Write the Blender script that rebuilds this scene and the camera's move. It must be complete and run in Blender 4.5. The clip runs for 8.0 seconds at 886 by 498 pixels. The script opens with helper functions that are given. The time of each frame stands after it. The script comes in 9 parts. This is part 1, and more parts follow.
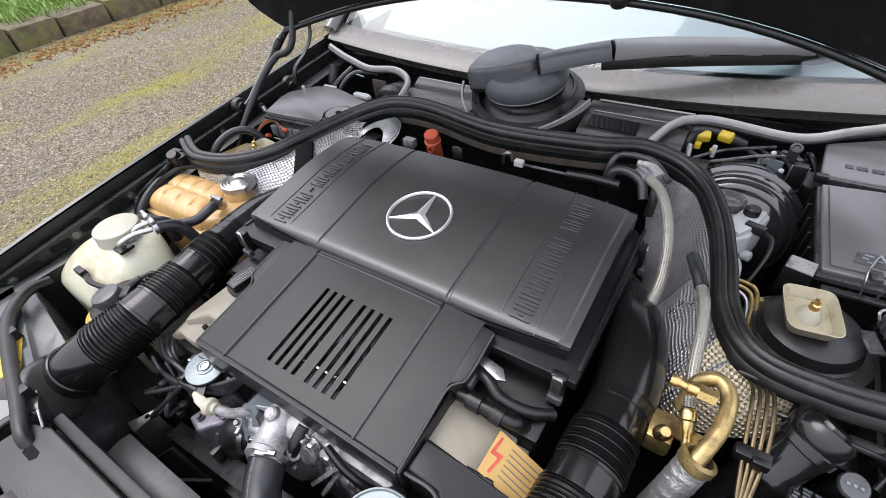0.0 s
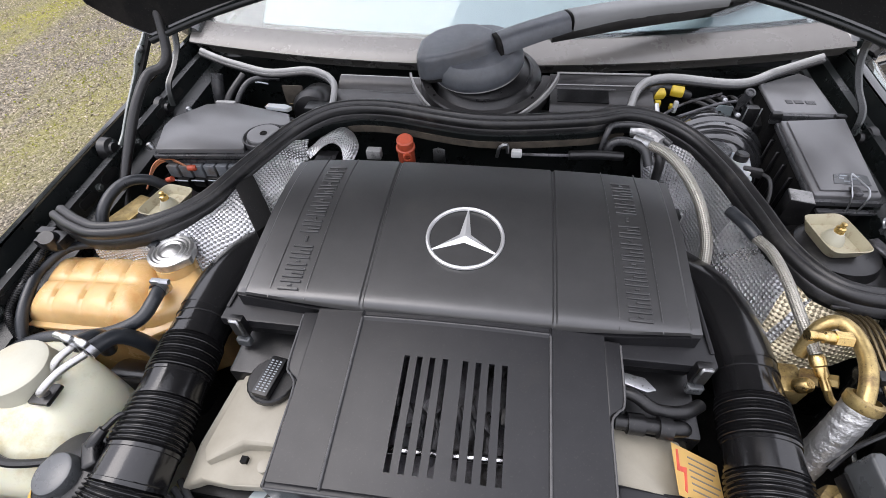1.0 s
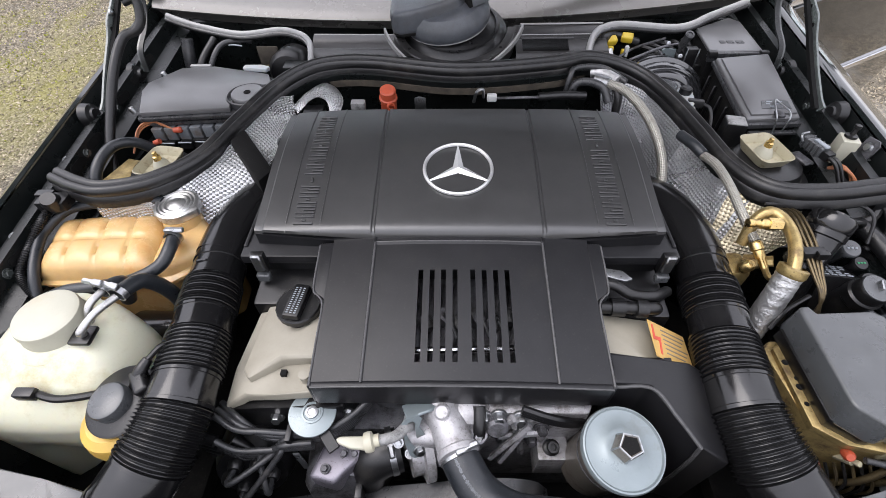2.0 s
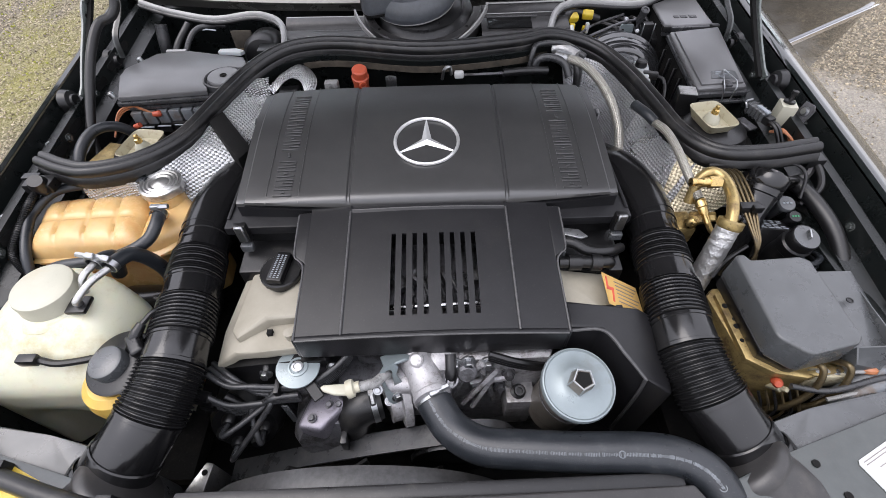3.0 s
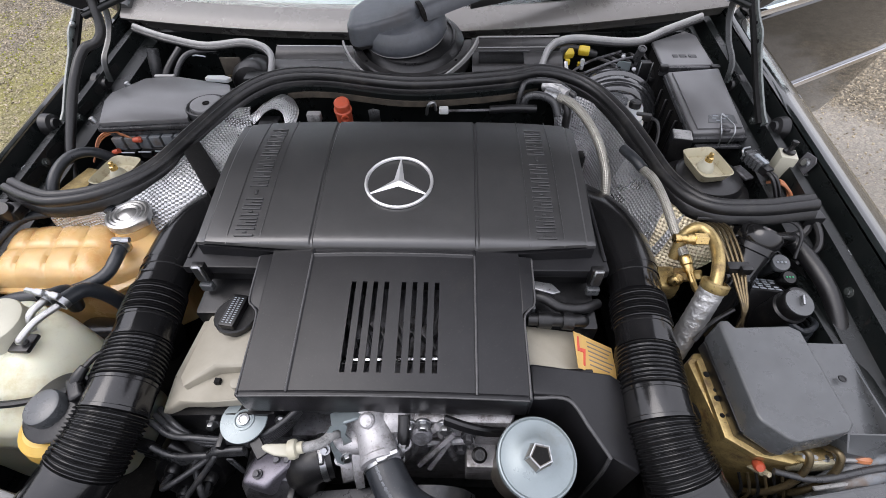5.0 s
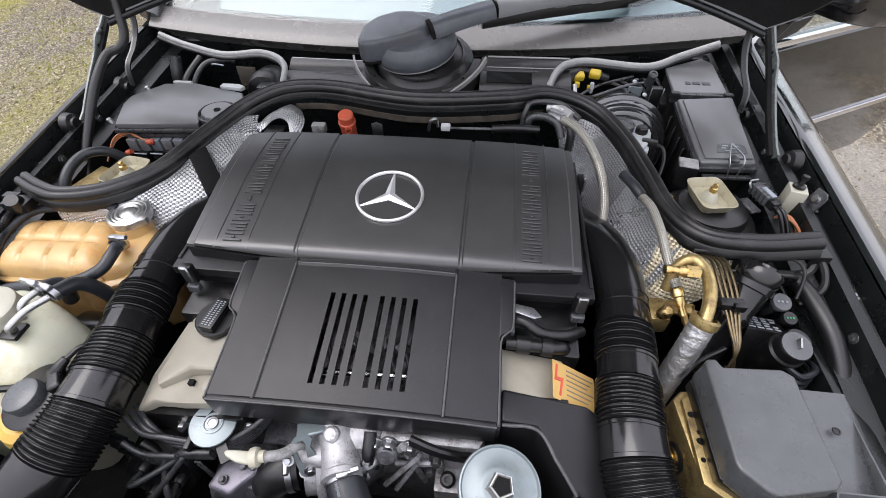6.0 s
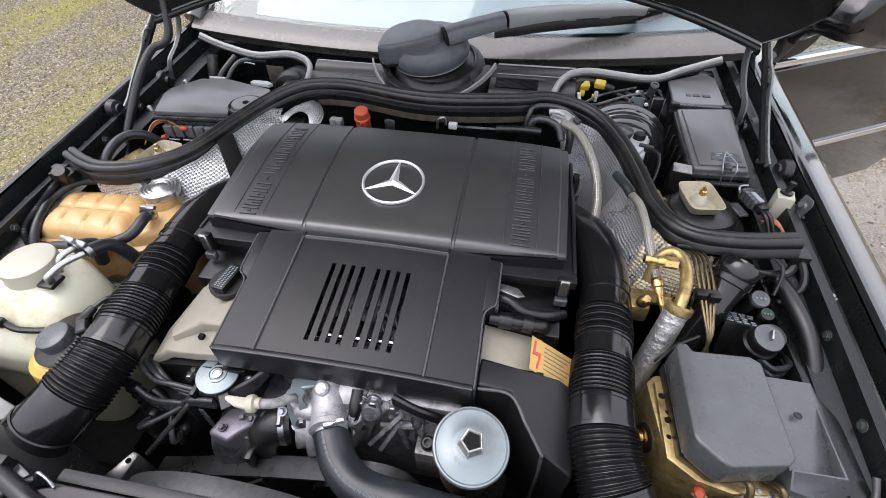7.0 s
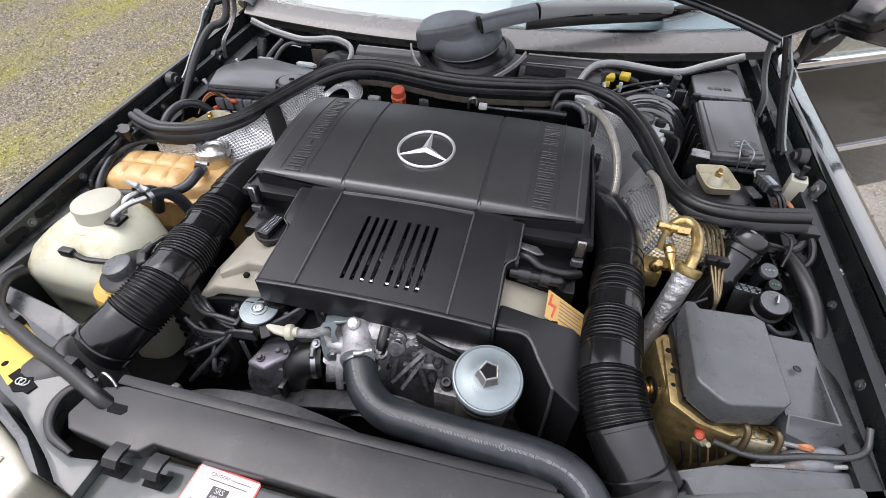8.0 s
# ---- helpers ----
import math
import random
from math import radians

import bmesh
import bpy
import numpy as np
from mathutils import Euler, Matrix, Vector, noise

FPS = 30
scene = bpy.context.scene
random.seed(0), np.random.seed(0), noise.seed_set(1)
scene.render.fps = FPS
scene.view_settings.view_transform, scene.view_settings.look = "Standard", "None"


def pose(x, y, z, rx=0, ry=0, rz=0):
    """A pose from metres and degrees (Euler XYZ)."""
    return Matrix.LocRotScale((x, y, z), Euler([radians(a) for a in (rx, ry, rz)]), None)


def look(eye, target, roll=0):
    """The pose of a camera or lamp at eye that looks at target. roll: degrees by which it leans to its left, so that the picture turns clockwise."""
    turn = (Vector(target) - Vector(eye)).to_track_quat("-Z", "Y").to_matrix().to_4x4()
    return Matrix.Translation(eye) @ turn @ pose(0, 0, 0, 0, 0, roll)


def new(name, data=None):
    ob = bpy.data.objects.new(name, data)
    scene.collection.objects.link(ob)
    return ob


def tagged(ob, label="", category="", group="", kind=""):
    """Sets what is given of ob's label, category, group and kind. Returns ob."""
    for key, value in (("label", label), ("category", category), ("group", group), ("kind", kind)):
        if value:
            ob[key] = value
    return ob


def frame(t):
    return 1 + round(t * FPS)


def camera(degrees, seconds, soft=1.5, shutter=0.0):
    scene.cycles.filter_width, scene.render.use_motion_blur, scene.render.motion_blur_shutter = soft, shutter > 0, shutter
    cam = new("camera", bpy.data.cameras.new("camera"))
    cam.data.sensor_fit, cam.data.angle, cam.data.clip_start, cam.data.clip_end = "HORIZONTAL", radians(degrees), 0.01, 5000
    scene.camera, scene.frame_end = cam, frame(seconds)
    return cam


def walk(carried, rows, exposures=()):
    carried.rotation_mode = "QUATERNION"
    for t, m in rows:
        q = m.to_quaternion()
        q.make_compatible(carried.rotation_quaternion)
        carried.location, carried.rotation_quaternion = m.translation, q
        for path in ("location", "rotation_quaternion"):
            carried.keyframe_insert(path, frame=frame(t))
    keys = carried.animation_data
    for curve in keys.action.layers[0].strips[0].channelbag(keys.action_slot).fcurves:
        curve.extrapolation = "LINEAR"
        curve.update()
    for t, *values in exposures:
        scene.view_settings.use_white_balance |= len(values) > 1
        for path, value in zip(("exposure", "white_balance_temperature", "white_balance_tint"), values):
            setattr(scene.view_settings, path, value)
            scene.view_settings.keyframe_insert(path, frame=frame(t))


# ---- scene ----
cam = camera(88.1, 8.0, soft=0.5)
PATH = [
    (0, (0.405, -0.493, 1.313), (-0.471, 0.7, -0.032), -6.1),
    (0.5, (0.185, -0.478, 1.316), (-0.318, 0.87, -0.073), -4.7),
    (1, (0.049, -0.488, 1.31), (-0.184, 0.872, -0.138), -2.6),
    (1.5, (-0.012, -0.556, 1.308), (-0.111, 0.783, -0.174), -1.4),
    (3, (0.015, -0.674, 1.335), (0.035, 0.592, -0.214), -1.1),
    (3.5, (0.061, -0.712, 1.333), (0.108, 0.552, -0.216), -1.0),
    (4, (0.078, -0.684, 1.339), (0.117, 0.589, -0.203), -1.2),
    (4.5, (0.079, -0.631, 1.344), (0.086, 0.659, -0.184), -1.0),
    (6, (0.159, -0.595, 1.338), (0.006, 0.758, -0.127), -0.7),
    (6.5, (0.189, -0.627, 1.338), (-0.015, 0.75, -0.099), -0.6),
    (7, (0.216, -0.672, 1.336), (-0.038, 0.724, -0.074), -0.3),
    (7.5, (0.225, -0.723, 1.329), (-0.077, 0.686, -0.057), 0.2),
    (8, (0.225, -0.784, 1.312), (-0.114, 0.629, -0.063), 0.6),
]
walk(cam, [(t, look(eye, target, roll)) for t, eye, target, roll in PATH], [(0, 0.92, 6500, 14), (1.5, 0.98, 6500, 14), (3, 0.95, 6500, 14), (4, 0.80, 6500, 14), (5, 0.80, 6500, 14), (6.5, 0.93, 6500, 14), (8, 0.90, 6500, 14)])

# ---- world and light: a bright overcast day ----
SUN = Vector((-0.42, -0.02, 0.85)).normalized()
world = bpy.data.worlds.new("world")
scene.world = world
world.use_nodes = True
wn = world.node_tree.nodes
sky = wn.new("ShaderNodeTexSky")
sky.sky_type = "NISHITA"
sky.sun_disc = False
sky.sun_elevation, sky.sun_rotation = radians(63), radians(-90)
sky.air_density, sky.dust_density, sky.ozone_density = 1.0, 2.5, 1.5
wl = world.node_tree.links
# cloud cover: brightest overhead, greyer towards the horizon
wc = wn.new("ShaderNodeTexCoord")
ws = wn.new("ShaderNodeSeparateXYZ")
wr = wn.new("ShaderNodeValToRGB")
wr.color_ramp.elements[0].position, wr.color_ramp.elements[0].color = 0.0, (0.58, 0.58, 0.60, 1)
wr.color_ramp.elements[1].position, wr.color_ramp.elements[1].color = 0.9, (0.95, 0.97, 1.05, 1)
wg = wn.new("ShaderNodeVectorMath")
wg.operation = "SCALE"
wg.inputs["Scale"].default_value = 9.0
wm = wn.new("ShaderNodeMix")
wm.data_type = "RGBA"
wm.inputs[0].default_value = 0.85
wl.new(wc.outputs["Generated"], ws.inputs[0])
wl.new(ws.outputs["Z"], wr.inputs[0])
# the veiled sun brightens the cloud on its side
wd = wn.new("ShaderNodeVectorMath")
wd.operation = "DOT_PRODUCT"
wd.inputs[1].default_value = SUN
wl.new(wc.outputs["Generated"], wd.inputs[0])
wx = wn.new("ShaderNodeMath")
wx.operation, wx.inputs[1].default_value = "MAXIMUM", 0.0
wl.new(wd.outputs["Value"], wx.inputs[0])
wp = wn.new("ShaderNodeMath")
wp.operation, wp.inputs[1].default_value = "POWER", 6.0
wl.new(wx.outputs[0], wp.inputs[0])
wf = wn.new("ShaderNodeMath")
wf.operation, wf.inputs[1].default_value, wf.inputs[2].default_value = "MULTIPLY_ADD", 0.55, 0.95
wl.new(wp.outputs[0], wf.inputs[0])
wk = wn.new("ShaderNodeVectorMath")
wk.operation = "SCALE"
wl.new(wr.outputs[0], wk.inputs[0])
wl.new(wf.outputs[0], wk.inputs["Scale"])
wl.new(wk.outputs[0], wg.inputs[0])
wl.new(sky.outputs[0], wm.inputs[6])
wl.new(wg.outputs[0], wm.inputs[7])
wl.new(wm.outputs[2], wn["Background"].inputs[0])
wn["Background"].inputs[1].default_value = 0.15
sun = new("sun", bpy.data.lights.new("sun", "SUN"))
sun.data.energy, sun.data.angle, sun.data.color = 0.8, radians(40), (1.0, 0.965, 0.91)
sun.matrix_world = look(Vector((0, 0, 0.8)) + SUN * 6, (0, 0, 0.8))


# ---- materials ----
def mat(name, col, rough=0.5, metal=0.0, var=0.2, scale=30.0, bump=0.15, fine=500.0, rvar=0.12, spec=0.5, coat=0.0, dirt=None, dirt_at=0.6, dirt_scale=9.0, sss=0.0, trans=0.0, depth=0.001, specks=0.7):
    m = bpy.data.materials.new(name)
    m.use_nodes = True
    nt = m.node_tree
    n, lk = nt.nodes, nt.links
    b = n["Principled BSDF"]
    tc = n.new("ShaderNodeTexCoord")
    n1 = n.new("ShaderNodeTexNoise")
    n1.inputs["Scale"].default_value, n1.inputs["Detail"].default_value, n1.inputs["Roughness"].default_value = scale, 8, 0.65
    lk.new(tc.outputs["Object"], n1.inputs["Vector"])
    ramp = n.new("ShaderNodeValToRGB")
    ramp.color_ramp.elements[0].position, ramp.color_ramp.elements[1].position = 0.3, 0.7
    ramp.color_ramp.elements[0].color = (*[c * (1 - var) for c in col], 1)
    ramp.color_ramp.elements[1].color = (*[min(1, c * (1 + var)) for c in col], 1)
    lk.new(n1.outputs["Fac"], ramp.inputs[0])
    colour = ramp.outputs[0]
    n2 = n.new("ShaderNodeTexNoise")
    n2.inputs["Scale"].default_value, n2.inputs["Detail"].default_value = dirt_scale, 10
    n2.inputs["Roughness"].default_value = 0.7
    lk.new(tc.outputs["Object"], n2.inputs["Vector"])
    if dirt:
        dr = n.new("ShaderNodeValToRGB")
        dr.color_ramp.elements[0].position, dr.color_ramp.elements[1].position = dirt_at - 0.06, dirt_at + 0.12
        lk.new(n2.outputs["Fac"], dr.inputs[0])
        mx = n.new("ShaderNodeMix")
        mx.data_type = "RGBA"
        lk.new(dr.outputs[0], mx.inputs[0])
        lk.new(colour, mx.inputs[6])
        mx.inputs[7].default_value = (*dirt, 1)
        colour = mx.outputs[2]
        # fine dust specks
        n4 = n.new("ShaderNodeTexNoise")
        n4.inputs["Scale"].default_value, n4.inputs["Detail"].default_value = 330, 2
        lk.new(tc.outputs["Object"], n4.inputs["Vector"])
        sr = n.new("ShaderNodeMapRange")
        sr.inputs[1].default_value, sr.inputs[2].default_value, sr.inputs[4].default_value = 0.62, 0.74, specks
        lk.new(n4.outputs["Fac"], sr.inputs[0])
        m4 = n.new("ShaderNodeMix")
        m4.data_type = "RGBA"
        lk.new(sr.outputs[0], m4.inputs[0])
        lk.new(colour, m4.inputs[6])
        m4.inputs[7].default_value = (*[0.7 * c + 0.012 for c in dirt], 1)
        colour = m4.outputs[2]
    lk.new(colour, b.inputs["Base Color"])
    mr = n.new("ShaderNodeMapRange")
    mr.inputs[1].default_value, mr.inputs[2].default_value = 0.25, 0.75
    mr.inputs[3].default_value, mr.inputs[4].default_value = max(0.02, rough - rvar), min(1, rough + rvar)
    lk.new(n2.outputs["Fac"], mr.inputs[0])
    lk.new(mr.outputs[0], b.inputs["Roughness"])
    if bump:
        n3 = n.new("ShaderNodeTexNoise")
        n3.inputs["Scale"].default_value, n3.inputs["Detail"].default_value = fine, 4
        lk.new(tc.outputs["Object"], n3.inputs["Vector"])
        bp = n.new("ShaderNodeBump")
        bp.inputs["Strength"].default_value, bp.inputs["Distance"].default_value = bump, depth
        lk.new(n3.outputs["Fac"], bp.inputs["Height"])
        lk.new(bp.outputs[0], b.inputs["Normal"])
    b.inputs["Metallic"].default_value = metal
    b.inputs["Specular IOR Level"].default_value = spec
    b.inputs["Coat Weight"].default_value, b.inputs["Coat Roughness"].default_value = coat, 0.06
    b.inputs["Subsurface Weight"].default_value = sss
    b.inputs["Subsurface Radius"].default_value = (0.02, 0.012, 0.006)
    b.inputs["Subsurface Scale"].default_value = 0.6
    b.inputs["Transmission Weight"].default_value = trans
    return m


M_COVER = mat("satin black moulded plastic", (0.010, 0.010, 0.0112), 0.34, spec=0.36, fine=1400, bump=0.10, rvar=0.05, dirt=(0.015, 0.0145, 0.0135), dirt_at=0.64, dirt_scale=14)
# lid copy of M_COVER; its lighter base carries part of the sheen
M_LID = mat("faded black lid plastic lightened for sheen", (0.025, 0.025, 0.0255), 0.36, spec=1.0, fine=1400, bump=0.10, rvar=0.05, dirt=(0.033, 0.032, 0.030), dirt_at=0.64, dirt_scale=14)
M_BLACK = mat("black plastic", (0.005, 0.005, 0.0055), 0.34, fine=900, dirt=(0.03, 0.028, 0.025), dirt_at=0.66, dirt_scale=22)
M_TUBE = mat("glossy black blow-moulded plastic", (0.007, 0.007, 0.0075), 0.18, fine=600, spec=0.6, bump=0.05, dirt=(0.018, 0.017, 0.016), dirt_at=0.66)
# base raised to include the sheen seen on tops in this plastic
M_GREYBOX = mat("dark grey plastic", (0.062, 0.066, 0.069), 0.30, spec=0.7, fine=1500, bump=0.10, dirt=(0.075, 0.073, 0.07), dirt_at=0.66, dirt_scale=25)
M_RUBBER = mat("black rubber", (0.008, 0.008, 0.0085), 0.36, fine=700, bump=0.2, dirt=(0.035, 0.033, 0.03), dirt_at=0.6, dirt_scale=16)
# the bluish lift in this black base paints the hoses' sky sheen
M_HOSE = mat("rubber hose", (0.016, 0.0185, 0.022), 0.34, fine=900, bump=0.25, dirt=(0.05, 0.05, 0.05), dirt_at=0.66, dirt_scale=30)
M_GREYRUB = mat("weathered grey rubber", (0.26, 0.26, 0.256), 0.4, fine=500, dirt=(0.03, 0.03, 0.03), dirt_at=0.55, dirt_scale=30)
M_PAINT = mat("black green paint", (0.008, 0.011, 0.011), 0.12, fine=60, bump=0.0, coat=1.0, spec=0.8, dirt=(0.03, 0.029, 0.026), dirt_at=0.68, dirt_scale=12)
M_BAYPAINT = mat("dusty dark paint", (0.006, 0.0075, 0.0075), 0.30, fine=300, bump=0.1, spec=0.40, dirt=(0.014, 0.013, 0.012), dirt_at=0.64, dirt_scale=18)
M_CROSS = mat("grey green painted steel", (0.04, 0.046, 0.044), 0.2, fine=250, bump=0.03, coat=0.6, dirt=(0.05, 0.049, 0.045), dirt_at=0.62, dirt_scale=20)
M_MAGN = mat("beige grey painted metal", (0.275, 0.255, 0.205), 0.5, var=0.08, fine=700, bump=0.15, dirt=(0.24, 0.21, 0.16), dirt_at=0.64, dirt_scale=16, specks=0.12)
M_ALU = mat("cast aluminium", (0.37, 0.365, 0.375), 0.42, metal=0.45, var=0.35, fine=900, bump=0.5, dirt=(0.12, 0.11, 0.10), dirt_at=0.56, dirt_scale=35)
M_DARKALU = mat("grimy cast metal", (0.13, 0.13, 0.14), 0.5, metal=0.5, var=0.4, fine=600, bump=0.5, dirt=(0.02, 0.018, 0.016), dirt_at=0.52, dirt_scale=28)
M_STEEL = mat("zinc plated steel", (0.42, 0.43, 0.44), 0.36, metal=1.0, var=0.15, fine=500, bump=0.1, dirt=(0.12, 0.11, 0.1), dirt_at=0.6, dirt_scale=60)
M_CHROME = mat("bright metal", (0.8, 0.8, 0.82), 0.16, metal=1.0, var=0.05, bump=0.0)
M_EMBLEM = mat("satin silver", (0.70, 0.70, 0.70), 0.38, metal=0.75, var=0.06, bump=0.05)
M_GOLD = mat("yellow passivated metal", (0.40, 0.30, 0.13), 0.36, metal=0.75, var=0.3, scale=60, fine=500, bump=0.2, dirt=(0.16, 0.11, 0.06), dirt_at=0.57, dirt_scale=35)
M_BRASS = mat("brass", (0.65, 0.47, 0.2), 0.3, metal=1.0, var=0.2, dirt=(0.2, 0.13, 0.07), dirt_at=0.6, dirt_scale=60)
M_AMBER = mat("aged amber plastic", (0.57, 0.375, 0.165), 0.24, var=0.12, scale=18, fine=200, bump=0.05, sss=0.35, dirt=(0.5, 0.24, 0.07), dirt_at=0.62, dirt_scale=10, specks=0.12)
M_WHITE = mat("yellowed translucent plastic", (0.56, 0.555, 0.43), 0.34, var=0.06, scale=12, fine=200, bump=0.05, sss=0.3, dirt=(0.36, 0.30, 0.15), dirt_at=0.60, dirt_scale=7, specks=0.12)
M_CAPWHITE = mat("cream plastic cap", (0.40, 0.39, 0.315), 0.42, var=0.05, fine=300, bump=0.1, dirt=(0.40, 0.36, 0.25), dirt_at=0.62, specks=0.12)
M_YELLOWP = mat("yellow stained plastic", (0.55, 0.36, 0.08), 0.4, var=0.1, sss=0.2, bump=0.05)
M_BRAKEW = mat("pale grey plastic", (0.38, 0.40, 0.405), 0.4, var=0.05, sss=0.2, dirt=(0.4, 0.38, 0.3), dirt_at=0.66, specks=0.12)
M_CREAM = mat("cream painted bracket", (0.36, 0.33, 0.23), 0.42, var=0.05, dirt=(0.20, 0.15, 0.09), dirt_at=0.60, dirt_scale=70, specks=0.12)
M_LINE = mat("tarnished brass line", (0.13, 0.10, 0.055), 0.35, metal=0.8, var=0.3, dirt=(0.06, 0.05, 0.04), dirt_at=0.58, dirt_scale=60)
M_DOOR = mat("polished black paint", (0.006, 0.0065, 0.007), 0.08, bump=0.0, coat=1.0, rvar=0.02)
M_RED = mat("orange red plastic", (0.38, 0.065, 0.028), 0.5, var=0.15, dirt=(0.25, 0.06, 0.04), dirt_at=0.6, dirt_scale=60)
M_YELLOW = mat("bright yellow plastic", (0.62, 0.45, 0.035), 0.4, var=0.08)
# the trim's bright sheen is partly put into this lighter base
M_BROWN = mat("cowl plastic with sheen in its colour", (0.135, 0.129, 0.121), 0.27, var=0.05, fine=900, bump=0.06, rvar=0.04, dirt=(0.12, 0.112, 0.104), dirt_at=0.58, dirt_scale=6)
M_WIPER = mat("grey black plastic", (0.07, 0.076, 0.086), 0.36, fine=1200, bump=0.15, dirt=(0.06, 0.06, 0.062), dirt_at=0.6)
# near-black base stands in for the shade in gaps, holes and depths
M_DARK = mat("near black for shaded gaps and dark parts", (0.004, 0.004, 0.004), 0.8, spec=0.2, dirt=(0.02, 0.018, 0.016), dirt_at=0.6)
M_PULLEYW = mat("zinc grey painted lid", (0.20, 0.235, 0.245), 0.34, metal=0.3, var=0.06, fine=400, bump=0.05, dirt=(0.15, 0.16, 0.155), dirt_at=0.62, dirt_scale=14, specks=0.12)
M_ORANGE = mat("orange sticker", (0.56, 0.36, 0.12), 0.45, var=0.06, bump=0.0, dirt=(0.5, 0.3, 0.1), dirt_at=0.68, dirt_scale=30, specks=0.12)
M_YSTICK = mat("yellow sticker", (0.56, 0.40, 0.05), 0.4, var=0.04, bump=0.0)
M_PAPER = mat("white sticker", (0.46, 0.47, 0.465), 0.4, var=0.03, bump=0.0)
M_INK = mat("grey ink", (0.20, 0.18, 0.17), 0.6, bump=0.0)
M_REDINK = mat("red ink", (0.55, 0.09, 0.06), 0.5, bump=0.0)
M_PINK = mat("pink red sticker", (0.55, 0.50, 0.49), 0.4, var=0.04, bump=0.0)
M_PRINT = mat("pale print", (0.24, 0.265, 0.29), 0.5, bump=0.0)
M_FAINT = mat("worn grey print", (0.10, 0.11, 0.12), 0.5, var=0.5, scale=60, bump=0.0)
M_CONDUIT = mat("dusty blue grey conduit", (0.12, 0.13, 0.14), 0.45, var=0.2, fine=400, dirt=(0.09, 0.07, 0.055), dirt_at=0.56, dirt_scale=40)
M_COPPER = mat("copper brown wire", (0.32, 0.12, 0.05), 0.45)
M_GREEN = mat("green plastic", (0.02, 0.22, 0.09), 0.4)
# lighter grey paints the highlight lines along black plastic edges
M_EDGE = mat("edge highlight on black plastic", (0.05, 0.05, 0.051), 0.4, var=0.35, scale=120, fine=900, bump=0.2)
M_LEAD = mat("greyed rubber lead", (0.03, 0.031, 0.033), 0.3, fine=700, bump=0.15, dirt=(0.06, 0.058, 0.055), dirt_at=0.6, dirt_scale=30)
M_CAN = mat("tan grey metal can", (0.20, 0.18, 0.155), 0.38, metal=0.5, var=0.25, fine=400, bump=0.2, dirt=(0.07, 0.06, 0.05), dirt_at=0.58, dirt_scale=30)
M_LAMP = mat("yellowed lamp lens", (0.42, 0.40, 0.32), 0.22, var=0.12, scale=14, fine=200, bump=0.05, coat=0.6)
# grey base raised so that the lids show the sky's sheen
M_BOXLID = mat("satin box lid lightened for sky sheen", (0.090, 0.090, 0.092), 0.31, spec=0.95, var=0.06, fine=1400, bump=0.05, rvar=0.04, dirt=(0.085, 0.083, 0.08), dirt_at=0.66, dirt_scale=5, specks=0.1)
# real grey rubber of the seals; also paints bright highlights on cowl and wiper
M_LIP = mat("pale aged rubber and edge highlights", (0.27, 0.27, 0.265), 0.36, var=0.10, fine=700, bump=0.1, dirt=(0.17, 0.17, 0.165), dirt_at=0.6, dirt_scale=12, specks=0.12)
M_SERVO = mat("glossy black drum paint", (0.02, 0.0205, 0.022), 0.16, spec=0.9, coat=0.8, var=0.1, bump=0.0, rvar=0.05)
# pale base paints the grey green highlight on the dark hinge arm
M_HINGE = mat("hinge paint lightened to its highlight", (0.13, 0.148, 0.142), 0.28, var=0.08, fine=400, bump=0.05, coat=0.3, dirt=(0.06, 0.062, 0.06), dirt_at=0.62, dirt_scale=40)
# lit copy of the wiper grey: the sky's reflection is in the base colour
M_ARM = mat("wiper grey lightened for sky reflection", (0.15, 0.155, 0.157), 0.34, var=0.05, fine=900, bump=0.08, specks=0.1)
M_RUSTY = mat("dusty brown sealing strip", (0.045, 0.037, 0.027), 0.7, var=0.5, scale=40, fine=300, bump=0.4)
M_RADCOVER = mat("worn black plastic strip", (0.026, 0.025, 0.025), 0.34, spec=0.5, var=0.25, scale=14, fine=900, bump=0.08, dirt=(0.06, 0.055, 0.05), dirt_at=0.62, dirt_scale=16)
M_TIN = mat("pressed tin plate", (0.50, 0.50, 0.49), 0.34, metal=0.9, var=0.12, fine=300, bump=0.15, dirt=(0.25, 0.24, 0.22), dirt_at=0.6, dirt_scale=50)
M_INTERIOR = mat("dark cabin cloth", (0.02, 0.022, 0.024), 0.8)


